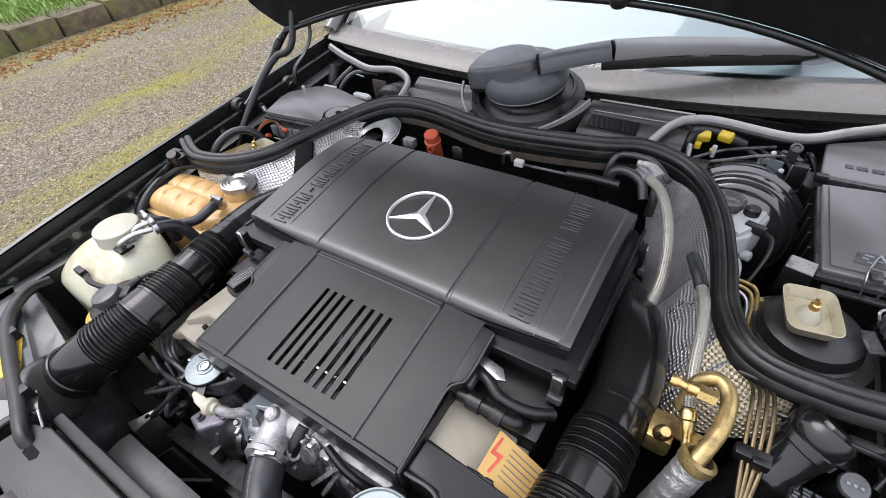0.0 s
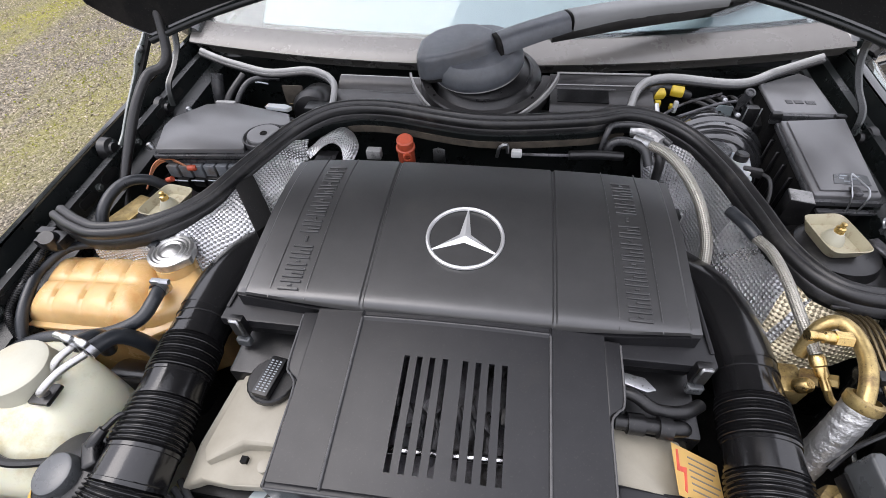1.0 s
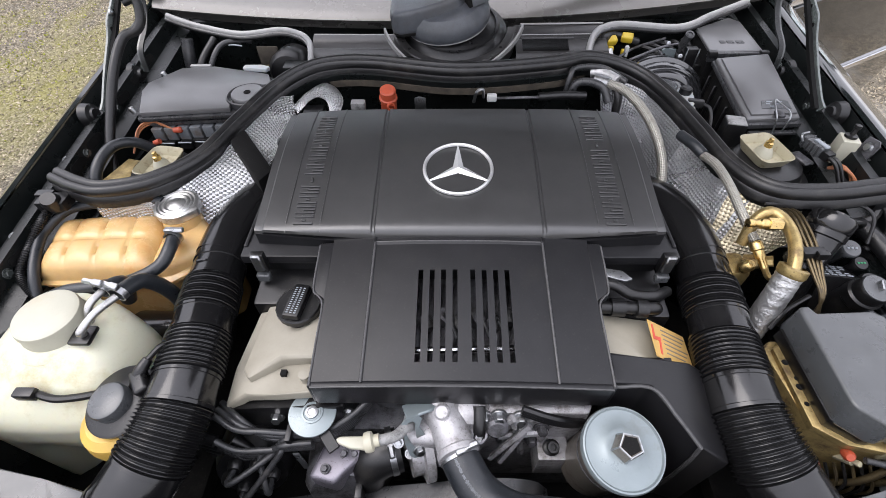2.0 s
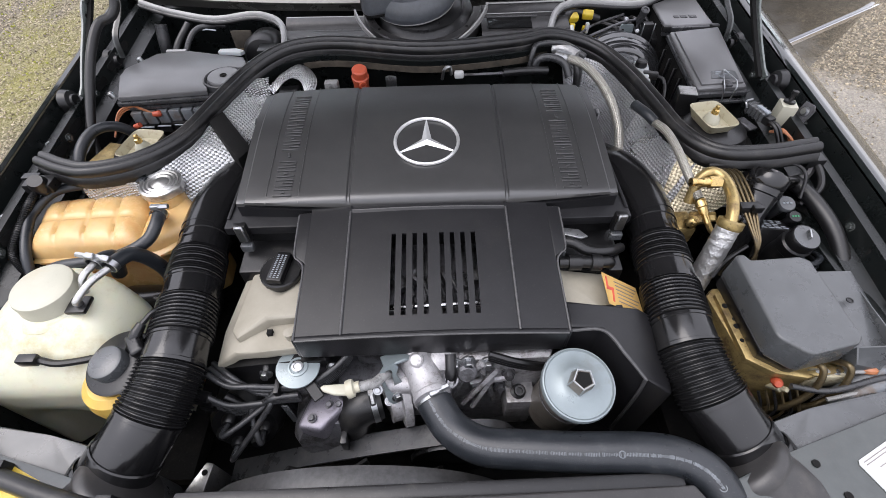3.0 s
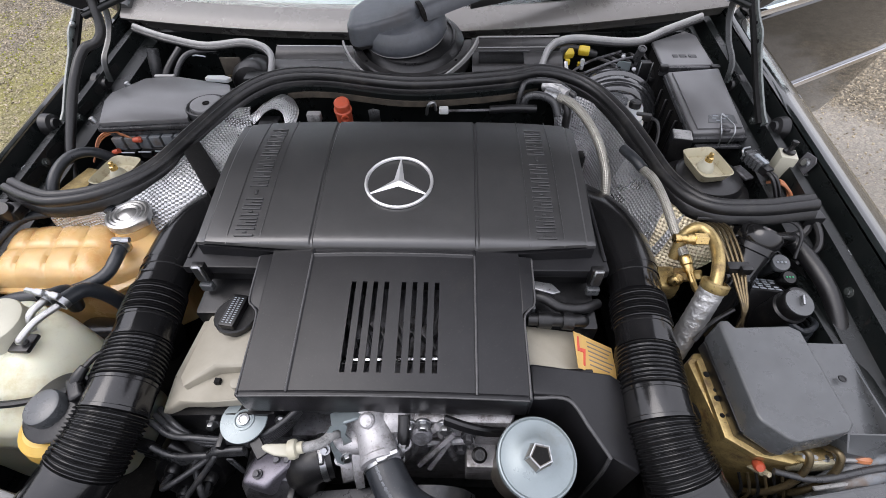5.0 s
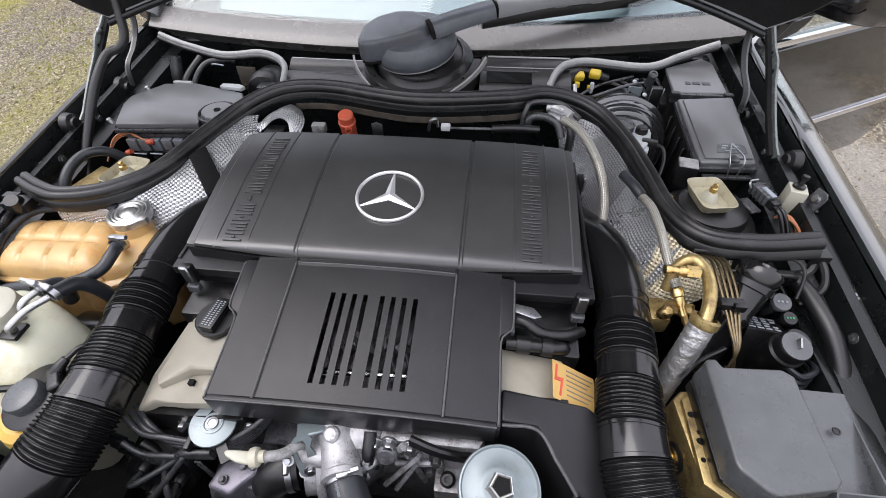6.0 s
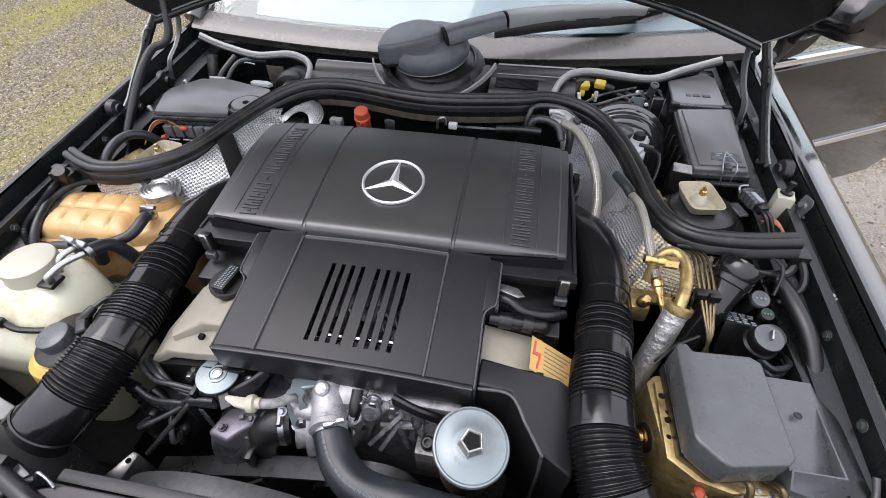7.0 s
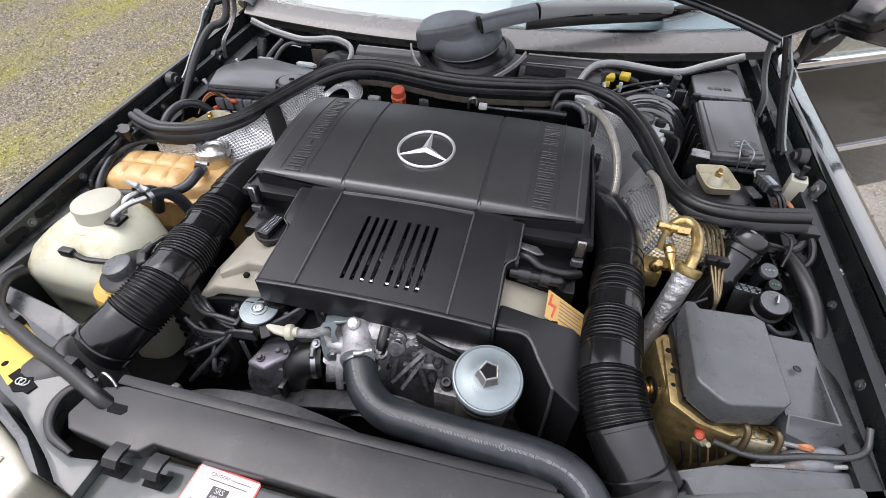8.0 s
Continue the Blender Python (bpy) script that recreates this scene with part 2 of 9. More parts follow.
def foil(name, tile, deep=0.002, tint=(0.72, 0.72, 0.73), rough=0.3):
    """Embossed metal: a woven diamond relief laid along the sheet (its map is in metres)."""
    m = mat(name, tint, rough, metal=0.85, var=0.12, scale=25, bump=0.0, dirt=[c * 0.45 for c in tint], dirt_at=0.62, dirt_scale=16)
    n, lk = m.node_tree.nodes, m.node_tree.links
    tc = n.new("ShaderNodeTexCoord")
    sep = n.new("ShaderNodeSeparateXYZ")
    lk.new(tc.outputs["UV"], sep.inputs[0])
    waves = []
    for sign in (1, -1):
        k = n.new("ShaderNodeMath")
        k.operation = "MULTIPLY_ADD"
        k.inputs[1].default_value = sign
        lk.new(sep.outputs["Y"], k.inputs[0])
        lk.new(sep.outputs["X"], k.inputs[2])
        f = n.new("ShaderNodeMath")
        f.operation = "MULTIPLY"
        f.inputs[1].default_value = math.pi / tile
        lk.new(k.outputs[0], f.inputs[0])
        sn = n.new("ShaderNodeMath")
        sn.operation = "SINE"
        lk.new(f.outputs[0], sn.inputs[0])
        waves.append(sn)
    mul = n.new("ShaderNodeMath")
    mul.operation = "MULTIPLY"
    lk.new(waves[0].outputs[0], mul.inputs[0])
    lk.new(waves[1].outputs[0], mul.inputs[1])
    dots = n.new("ShaderNodeMath")
    dots.operation, dots.inputs[1].default_value = "MAXIMUM", -0.15
    lk.new(mul.outputs[0], dots.inputs[0])
    bp = n.new("ShaderNodeBump")
    bp.inputs["Strength"].default_value, bp.inputs["Distance"].default_value = 1.0, deep
    lk.new(dots.outputs[0], bp.inputs["Height"])
    lk.new(bp.outputs[0], n["Principled BSDF"].inputs["Normal"])
    return m


M_FOIL = foil("embossed silver foil", 0.0066, 0.0020, (0.50, 0.505, 0.51), 0.32)
# darker copy of the silver foil; dark reflections are put into its tint
M_FOILDARK = foil("embossed foil darkened for dark reflections", 0.0058, 0.0013, (0.30, 0.305, 0.31), 0.34)
M_FOILTAN = foil("tan tinted embossed foil", 0.0064, 0.0016, (0.60, 0.53, 0.38), 0.40)
M_BRAID = foil("steel braid", 0.0032, 0.0008, (0.40, 0.385, 0.34), 0.4)
M_TAPE = mat("crinkled silver tape", (0.5, 0.5, 0.5), 0.38, metal=0.8, var=0.15, fine=140, bump=0.9, depth=0.003)

M_GLASS = bpy.data.materials.new("tinted windscreen glass")
M_GLASS.use_nodes = True
gb = M_GLASS.node_tree.nodes["Principled BSDF"]
gb.inputs["Base Color"].default_value = (0.74, 0.84, 0.85, 1)
gb.inputs["Roughness"].default_value, gb.inputs["Transmission Weight"].default_value = 0.02, 1.0
gb.inputs["IOR"].default_value = 1.5


def gravel_material():
    m = bpy.data.materials.new("gravel with moss")
    m.use_nodes = True
    n, lk = m.node_tree.nodes, m.node_tree.links
    b = n["Principled BSDF"]
    tc = n.new("ShaderNodeTexCoord")
    vo = n.new("ShaderNodeTexVoronoi")
    vo.inputs["Scale"].default_value, vo.inputs["Randomness"].default_value = 85, 1
    lk.new(tc.outputs["Object"], vo.inputs["Vector"])
    st = n.new("ShaderNodeValToRGB")
    els = st.color_ramp.elements
    els[0].position, els[0].color = 0.0, (0.055, 0.047, 0.034, 1)
    els[1].position, els[1].color = 1.0, (0.42, 0.365, 0.27, 1)
    e = els.new(0.55)
    e.color = (0.165, 0.141, 0.100, 1)
    lk.new(vo.outputs["Color"], st.inputs[0])
    big = n.new("ShaderNodeTexNoise")
    big.inputs["Scale"].default_value, big.inputs["Detail"].default_value, big.inputs["Roughness"].default_value = 0.9, 9, 0.62
    mp = n.new("ShaderNodeMapping")
    mp.inputs["Scale"].default_value = (1.5, 0.55, 1.0)
    mp.inputs["Rotation"].default_value = (0, 0, radians(-20))
    lk.new(tc.outputs["Object"], mp.inputs["Vector"])
    lk.new(mp.outputs[0], big.inputs["Vector"])
    mr = n.new("ShaderNodeValToRGB")
    mr.color_ramp.elements[0].position, mr.color_ramp.elements[1].position = 0.47, 0.66
    lk.new(big.outputs["Fac"], mr.inputs[0])
    mx = n.new("ShaderNodeMix")
    mx.data_type = "RGBA"
    sp = n.new("ShaderNodeSeparateXYZ")
    lk.new(tc.outputs["Object"], sp.inputs[0])
    yard = n.new("ShaderNodeMapRange")
    yard.inputs[1].default_value, yard.inputs[2].default_value = -2.6, -1.7
    yard.inputs[3].default_value, yard.inputs[4].default_value = 1.0, 0.0
    lk.new(sp.outputs["X"], yard.inputs[0])
    only = n.new("ShaderNodeMath")
    only.operation = "MULTIPLY"
    lk.new(mr.outputs[0], only.inputs[0])
    lk.new(yard.outputs[0], only.inputs[1])
    lk.new(only.outputs[0], mx.inputs[0])
    lk.new(st.outputs[0], mx.inputs[6])
    mx.inputs[7].default_value = (0.25, 0.235, 0.025, 1)
    damp = n.new("ShaderNodeTexNoise")
    damp.inputs["Scale"].default_value, damp.inputs["Detail"].default_value = 0.35, 6
    lk.new(tc.outputs["Object"], damp.inputs["Vector"])
    m2 = n.new("ShaderNodeMix")
    m2.data_type, m2.blend_type = "RGBA", "MULTIPLY"
    m2.inputs[0].default_value = 0.6
    dr = n.new("ShaderNodeValToRGB")
    dr.color_ramp.elements[0].position, dr.color_ramp.elements[1].position = 0.35, 0.65
    dr.color_ramp.elements[0].color = (0.6, 0.58, 0.55, 1)
    lk.new(damp.outputs["Fac"], dr.inputs[0])
    # bare, trodden ground beside the door: pale sandy fines with few stones
    dg = n.new("ShaderNodeVectorMath")
    dg.operation, dg.inputs[1].default_value = "DOT_PRODUCT", (0.64, 1.0, 0.0)
    lk.new(tc.outputs["Object"], dg.inputs[0])
    fr = n.new("ShaderNodeTexNoise")
    fr.inputs["Scale"].default_value, fr.inputs["Detail"].default_value = 5.0, 8
    lk.new(tc.outputs["Object"], fr.inputs["Vector"])
    ad = n.new("ShaderNodeMath")
    ad.operation, ad.inputs[1].default_value = "MULTIPLY_ADD", 0.8
    lk.new(fr.outputs["Fac"], ad.inputs[0])
    lk.new(dg.outputs["Value"], ad.inputs[2])
    be = n.new("ShaderNodeMapRange")
    be.inputs[1].default_value, be.inputs[2].default_value = 3.12, 3.42
    be.inputs[3].default_value, be.inputs[4].default_value = 1.0, 0.0
    lk.new(ad.outputs[0], be.inputs[0])
    bx = n.new("ShaderNodeMapRange")
    bx.inputs[1].default_value, bx.inputs[2].default_value = 0.5, 1.0
    lk.new(sp.outputs["X"], bx.inputs[0])
    limit = bx.outputs[0]
    for axis_name, near, far in (("X", 3.1, 3.7), ("Y", -0.1, -0.9)):
        wob = n.new("ShaderNodeMath")
        wob.operation, wob.inputs[1].default_value = "MULTIPLY_ADD", 0.9
        lk.new(fr.outputs["Fac"], wob.inputs[0])
        lk.new(sp.outputs[axis_name], wob.inputs[2])
        fade = n.new("ShaderNodeMapRange")
        fade.inputs[1].default_value, fade.inputs[2].default_value = near + 0.45, far + 0.45
        fade.inputs[3].default_value, fade.inputs[4].default_value = 1.0, 0.0
        lk.new(wob.outputs[0], fade.inputs[0])
        both = n.new("ShaderNodeMath")
        both.operation = "MULTIPLY"
        lk.new(limit, both.inputs[0])
        lk.new(fade.outputs[0], both.inputs[1])
        limit = both.outputs[0]
    bare = n.new("ShaderNodeMath")
    bare.operation = "MULTIPLY"
    lk.new(be.outputs[0], bare.inputs[0])
    lk.new(limit, bare.inputs[1])
    part_bare = n.new("ShaderNodeMath")
    part_bare.operation, part_bare.inputs[1].default_value = "MULTIPLY", 0.66
    lk.new(bare.outputs[0], part_bare.inputs[0])
    sand = n.new("ShaderNodeTexNoise")
    sand.inputs["Scale"].default_value, sand.inputs["Detail"].default_value = 160, 4
    lk.new(tc.outputs["Object"], sand.inputs["Vector"])
    sr = n.new("ShaderNodeValToRGB")
    sr.color_ramp.elements[0].position, sr.color_ramp.elements[1].position = 0.3, 0.7
    sr.color_ramp.elements[0].color, sr.color_ramp.elements[1].color = (0.19, 0.175, 0.150, 1), (0.44, 0.42, 0.38, 1)
    lk.new(sand.outputs["Fac"], sr.inputs[0])
    m3 = n.new("ShaderNodeMix")
    m3.data_type = "RGBA"
    lk.new(part_bare.outputs[0], m3.inputs[0])
    lk.new(mx.outputs[2], m3.inputs[6])
    lk.new(sr.outputs[0], m3.inputs[7])
    lk.new(m3.outputs[2], m2.inputs[6])
    lk.new(dr.outputs[0], m2.inputs[7])
    lk.new(m2.outputs[2], b.inputs["Base Color"])
    bp = n.new("ShaderNodeBump")
    bp.inputs["Distance"].default_value = 0.012
    rough_only = n.new("ShaderNodeMath")
    rough_only.operation, rough_only.inputs[1].default_value, rough_only.inputs[2].default_value = "MULTIPLY_ADD", -0.65, 1.0
    lk.new(bare.outputs[0], rough_only.inputs[0])
    lk.new(rough_only.outputs[0], bp.inputs["Strength"])
    lk.new(vo.outputs["Distance"], bp.inputs["Height"])
    bp.invert = True
    lk.new(bp.outputs[0], b.inputs["Normal"])
    b.inputs["Roughness"].default_value = 0.85
    return m


M_GRAVEL = gravel_material()
M_PEBBLE = mat("pebbles", (0.27, 0.235, 0.175), 0.8, var=0.3, scale=90, fine=300, bump=0.3)
pn = M_PEBBLE.node_tree
geo, pr_, pm = pn.nodes.new("ShaderNodeNewGeometry"), pn.nodes.new("ShaderNodeValToRGB"), pn.nodes.new("ShaderNodeMix")
pr_.color_ramp.elements[0].color, pr_.color_ramp.elements[1].color = (0.6, 0.59, 0.58, 1), (1.9, 1.85, 1.8, 1)
pm.data_type, pm.blend_type, pm.inputs[0].default_value = "RGBA", "MULTIPLY", 1.0
pn.links.new(geo.outputs["Random Per Island"], pr_.inputs[0])
pn.links.new(pn.nodes["Principled BSDF"].inputs["Base Color"].links[0].from_socket, pm.inputs[6])
pn.links.new(pr_.outputs[0], pm.inputs[7])
pn.links.new(pm.outputs[2], pn.nodes["Principled BSDF"].inputs["Base Color"])
M_LEAF = mat("dead leaves", (0.25, 0.13, 0.05), 0.8, var=0.5, scale=40, bump=0.2)
M_WALLSTONE = mat("mossy stone", (0.115, 0.09, 0.06), 0.85, var=0.6, scale=9, fine=60, bump=0.8, depth=0.02, dirt=(0.14, 0.16, 0.04), dirt_at=0.55, dirt_scale=4)
M_GRASS = mat("grass", (0.13, 0.22, 0.035), 0.6, var=0.35, scale=60, bump=0.0)
M_MOSS = mat("yellow green moss", (0.30, 0.31, 0.05), 0.9, var=0.3, scale=70, fine=200, bump=0.9, depth=0.01)


# ---- mesh helpers ----
def smooth(p, n):
    """Points along a Catmull-Rom curve through p, n to a span."""
    p = [Vector(a) for a in p]
    q = [p[0] * 2 - p[1]] + p + [p[-1] * 2 - p[-2]]
    out = []
    for i in range(1, len(q) - 2):
        for k in range(n):
            t = k / n
            out.append(0.5 * (2 * q[i] + (q[i + 1] - q[i - 1]) * t + (2 * q[i - 1] - 5 * q[i] + 4 * q[i + 1] - q[i + 2]) * t * t + (3 * q[i] - q[i - 1] - 3 * q[i + 1] + q[i + 2]) * t ** 3))
    return out + [p[-1]]


def even(path, step):
    """The path again, with points at even steps."""
    out, d = [path[0].copy()], 0.0
    for a, c in zip(path[:-1], path[1:]):
        w = (c - a).length
        while d + w >= step * len(out):
            out.append(a.lerp(c, (step * len(out) - d) / w))
        d += w
    return out


def sweep(path, rings, bm=None, caps=True):
    """A tube along path; rings(i, s) gives the section's (u, v) points at step i, share s."""
    bm = bm or bmesh.new()
    n = len(path)
    tang = [(path[min(i + 1, n - 1)] - path[max(i - 1, 0)]).normalized() for i in range(n)]
    up = Vector((0, 0, 1)) if abs(tang[0].z) < 0.9 else Vector((0, 1, 0))
    nrm = (up - tang[0] * up.dot(tang[0])).normalized()
    last = None
    uv = bm.loops.layers.uv.verify()
    way = 0.0
    for i in range(n):
        old = way
        way += (path[i] - path[i - 1]).length if i else 0.0
        nrm = (nrm - tang[i] * nrm.dot(tang[i])).normalized()
        side = tang[i].cross(nrm)
        ring = [bm.verts.new(path[i] + side * u + nrm * v) for u, v in rings(i, i / (n - 1))]
        if last:
            k = len(ring)
            for j in range(k):
                fc = bm.faces.new((last[j], last[(j + 1) % k], ring[(j + 1) % k], ring[j]))
                w = (ring[j].co - ring[(j + 1) % k].co).length
                for lp, q in zip(fc.loops, ((j * w, old), (j * w + w, old), (j * w + w, way), (j * w, way))):
                    lp[uv].uv = q
        elif caps:
            bm.faces.new(ring[::-1])
        last = ring
    if caps:
        bm.faces.new(last)
    return bm


def circle(r, n=12, a=1.0):
    return [(r * math.cos(2 * math.pi * j / n), r * a * math.sin(2 * math.pi * j / n)) for j in range(n)]


def tube(p, r, n=12, seg=6, bm=None, radius=None):
    """A round hose through the points p; radius(s) scales it along its way."""
    path = smooth(p, seg) if len(p) > 2 else [Vector(a) for a in p]
    return sweep(path, lambda i, s: circle(r * (radius(s) if radius else 1), n), bm)


def box(x0, x1, y0, y1, z0, z1, bev=0.004, seg=2, m=None, bm=None):
    b = bmesh.new()
    bmesh.ops.create_cube(b, size=1)
    for v in b.verts:
        v.co = Vector(((x0 + x1) / 2 + v.co.x * (x1 - x0), (y0 + y1) / 2 + v.co.y * (y1 - y0), (z0 + z1) / 2 + v.co.z * (z1 - z0)))
    if bev:
        bmesh.ops.bevel(b, geom=b.edges[:], offset=bev, segments=seg, affect="EDGES", profile=0.6)
    if m:
        b.transform(m)
    return merge(bm, b) if bm else b


def prism(pts, z0, z1, bev=0.003, seg=2, m=None, bm=None, top=1.0):
    """A polygon in x, y raised from z0 to z1; top scales the upper outline about its middle. z0 and z1 may be functions of (x, y)."""
    b = bmesh.new()
    cx, cy = sum(p[0] for p in pts) / len(pts), sum(p[1] for p in pts) / len(pts)
    f0 = z0 if callable(z0) else (lambda x, y: z0)
    f1 = z1 if callable(z1) else (lambda x, y: z1)
    lo = [b.verts.new((x, y, f0(x, y))) for x, y in pts]
    hi = [b.verts.new((cx + (x - cx) * top, cy + (y - cy) * top, f1(x, y))) for x, y in pts]
    b.faces.new(lo[::-1])
    b.faces.new(hi)
    for i in range(len(pts)):
        j = (i + 1) % len(pts)
        b.faces.new((lo[i], lo[j], hi[j], hi[i]))
    bmesh.ops.recalc_face_normals(b, faces=b.faces[:])
    if bev:
        bmesh.ops.bevel(b, geom=b.edges[:], offset=bev, segments=seg, affect="EDGES", profile=0.6)
    if m:
        b.transform(m)
    return merge(bm, b) if bm else b


def lathe(prof, n=32, m=None, bm=None, wave=None):
    """Turns the (radius, height) profile round z; wave(angle, i) scales the radius."""
    b = bmesh.new()
    last = None
    for i, (r, h) in enumerate(prof):
        if r < 1e-6:
            ring = [b.verts.new((0, 0, h))]
        else:
            ring = []
            for j in range(n):
                a = 2 * math.pi * j / n
                k = r * (wave(a, i) if wave else 1)
                ring.append(b.verts.new((k * math.cos(a), k * math.sin(a), h)))
        if last:
            for j in range(n):
                if len(last) == 1 and len(ring) > 1:
                    b.faces.new((last[0], ring[(j + 1) % n], ring[j]))
                elif len(ring) == 1 and len(last) > 1:
                    b.faces.new((last[j], last[(j + 1) % n], ring[0]))
                elif len(ring) > 1:
                    b.faces.new((last[j], last[(j + 1) % n], ring[(j + 1) % n], ring[j]))
        last = ring
    bmesh.ops.recalc_face_normals(b, faces=b.faces[:])
    if m:
        b.transform(m)
    return merge(bm, b) if bm else b


def merge(a, b):
    """Adds b to a and frees b."""
    me = bpy.data.meshes.new("tmp")
    b.to_mesh(me)
    a.from_mesh(me)
    bpy.data.meshes.remove(me)
    b.free()
    return a


def grid(us, vs, f, thick=0.0):
    """A sheet through f(u, v), with a back face and edges if thick."""
    b = bmesh.new()
    rows = [[b.verts.new(f(u, v)) for u in us] for v in vs]
    for j in range(len(vs) - 1):
        for i in range(len(us) - 1):
            b.faces.new((rows[j][i], rows[j][i + 1], rows[j + 1][i + 1], rows[j + 1][i]))
    if thick:
        b.normal_update()
        back = [[b.verts.new(v.co - v.normal * thick) for v in r] for r in rows]
        nu, nv = len(us), len(vs)
        for j in range(nv - 1):
            for i in range(nu - 1):
                b.faces.new((back[j][i], back[j + 1][i], back[j + 1][i + 1], back[j][i + 1]))
        rim = [(0, i) for i in range(nu)] + [(j, nu - 1) for j in range(1, nv)] + [(nv - 1, i) for i in range(nu - 2, -1, -1)] + [(j, 0) for j in range(nv - 2, 0, -1)]
        for k in range(len(rim)):
            (a, c), (d, e) = rim[k], rim[(k + 1) % len(rim)]
            b.faces.new((rows[a][c], back[a][c], back[d][e], rows[d][e]))
    return b


def lin(a, b, n):
    return [a + (b - a) * i / (n - 1) for i in range(n)]


def part(name, bm, material, parent=None, label="", sharp=38):
    """Links bm as one mesh object, built in world places, under a thing or a part."""
    me = bpy.data.meshes.new(name)
    bmesh.ops.recalc_face_normals(bm, faces=bm.faces[:])
    bm.to_mesh(me)
    bm.free()
    me.polygons.foreach_set("use_smooth", [True] * len(me.polygons))
    me.set_sharp_from_angle(angle=radians(sharp))
    me.materials.append(material)
    ob = new(name, me)
    if parent:
        ob.parent = parent
        if parent.parent is None:
            ob.matrix_parent_inverse = parent.matrix_basis.inverted()
    return tagged(ob, label)


def thing(name, label, category, at=(0, 0, 0), group=""):
    return tagged(setting(name, at), label, category, group)


def setting(name, at):
    ob = new(name)
    ob.empty_display_size = 0.02
    ob.matrix_basis = Matrix.Translation(at)
    return ob


def axis(at, way, spin=0):
    """A pose at a place with its z along way."""
    return Matrix.Translation(at) @ Vector(way).to_track_quat("Z", "Y").to_matrix().to_4x4() @ pose(0, 0, 0, 0, 0, spin)


def fastener(at, way=(0, 0, 1), r=0.006, h=0.005, bm=None):
    b = lathe([(r * 1.5, 0), (r * 1.5, h * 0.3), (r * 1.45, h * 0.35), (0, h * 0.35)], 16, axis(at, way))
    lathe([(r, h * 0.3), (r, h), (r * 0.85, h * 1.15), (0, h * 1.15)], 6, axis(at, way), b)
    return merge(bm, b) if bm else b


def clamp(at, way, r, w=0.009, bm=None):
    """A worm-drive hose clamp: band and screw housing."""
    m = axis(at, way)
    b = lathe([(r, -w / 2), (r + 0.0018, -w / 2), (r + 0.0018, w / 2), (r, w / 2)], 28, m)
    box(-0.008, 0.008, r, r + 0.008, -w * 0.55, w * 0.55, 0.0015, 1, m, b)
    lathe([(0.0045, -0.002), (0.0045, 0.014), (0, 0.014)], 6, m @ pose(0.008, r + 0.004, 0, 0, 90, 0), b)
    return merge(bm, b) if bm else b


def written(text, size, m, material, parent):
    """Readable words in the built-in font, as a thin mesh."""
    cu = bpy.data.curves.new("words", "FONT")
    cu.body, cu.size, cu.extrude, cu.align_x, cu.align_y = text, size, 0.0002, "CENTER", "CENTER"
    tmp = bpy.data.objects.new("words", cu)
    me = bpy.data.meshes.new_from_object(tmp)
    bpy.data.objects.remove(tmp)
    me.transform(m)
    me.materials.append(material)
    ob = new("words", me)
    ob.parent = parent
    ob.matrix_parent_inverse = parent.matrix_basis.inverted() if parent.parent is None else Matrix.Identity(4)
    return ob


# ---- ground and verge ----
def ground_height(x, y):
    r = max(abs(x), abs(y))
    return 0.012 * noise.noise(Vector((x * 0.8, y * 0.8, 0))) * (1 if r < 30 else 0)


def spread(inner, outer, n):
    h = [inner * i / n for i in range(n + 1)]
    while h[-1] < outer:
        h.append(h[-1] * 1.6)
    return [-v for v in h[:0:-1]] + h


gs = spread(9, 2000, 45)
ground = part("ground", grid(gs, gs, lambda x, y: (x, y, ground_height(x, y))), M_GRAVEL)
tagged(ground, "grey gravel yard with patches of yellow green moss", "ground", kind="structure")


def stones(name, spots, lo, hi, material, label, category):
    """Many small stones lying on the ground, as one mesh."""
    bm = bmesh.new()
    for x, y in spots:
        r = random.uniform(lo, hi)
        m = Matrix.Translation((x, y, ground_height(x, y) + r * 0.25)) @ Euler((random.random() * 3, random.random() * 3, random.random() * 3)).to_matrix().to_4x4()
        pts = [m @ Vector((a * r * random.uniform(0.6, 1.1), b * r * random.uniform(0.6, 1.1), c * r * random.uniform(0.3, 0.6))) for a, b, c in ((1, 0, 0), (-1, 0, 0), (0, 1, 0), (0, -1, 0), (0, 0, 1), (0, 0, -1))]
        v = [bm.verts.new(p) for p in pts]
        for f in ((0, 2, 4), (2, 1, 4), (1, 3, 4), (3, 0, 4), (2, 0, 5), (1, 2, 5), (3, 1, 5), (0, 3, 5)):
            bm.faces.new([v[k] for k in f])
    return tagged(part(name, bm, material, sharp=20), label, category, kind="stuff")


def yard_spot():
    if random.random() < 0.72:
        return random.uniform(-4.6, -1.0), random.uniform(-0.6, 4.6)
    while True:
        x, y = random.uniform(1.0, 3.2), random.uniform(-0.6, 3.4)
        if 0.64 * x + y > 2.9 + 0.25 * noise.noise(Vector((x * 3, y * 3, 0))) or random.random() < 0.22:
            return x, y


stones("gravel_stones", [yard_spot() for _ in range(45000)], 0.003, 0.0105, M_PEBBLE, "loose grey gravel stones on the yard", "gravel")

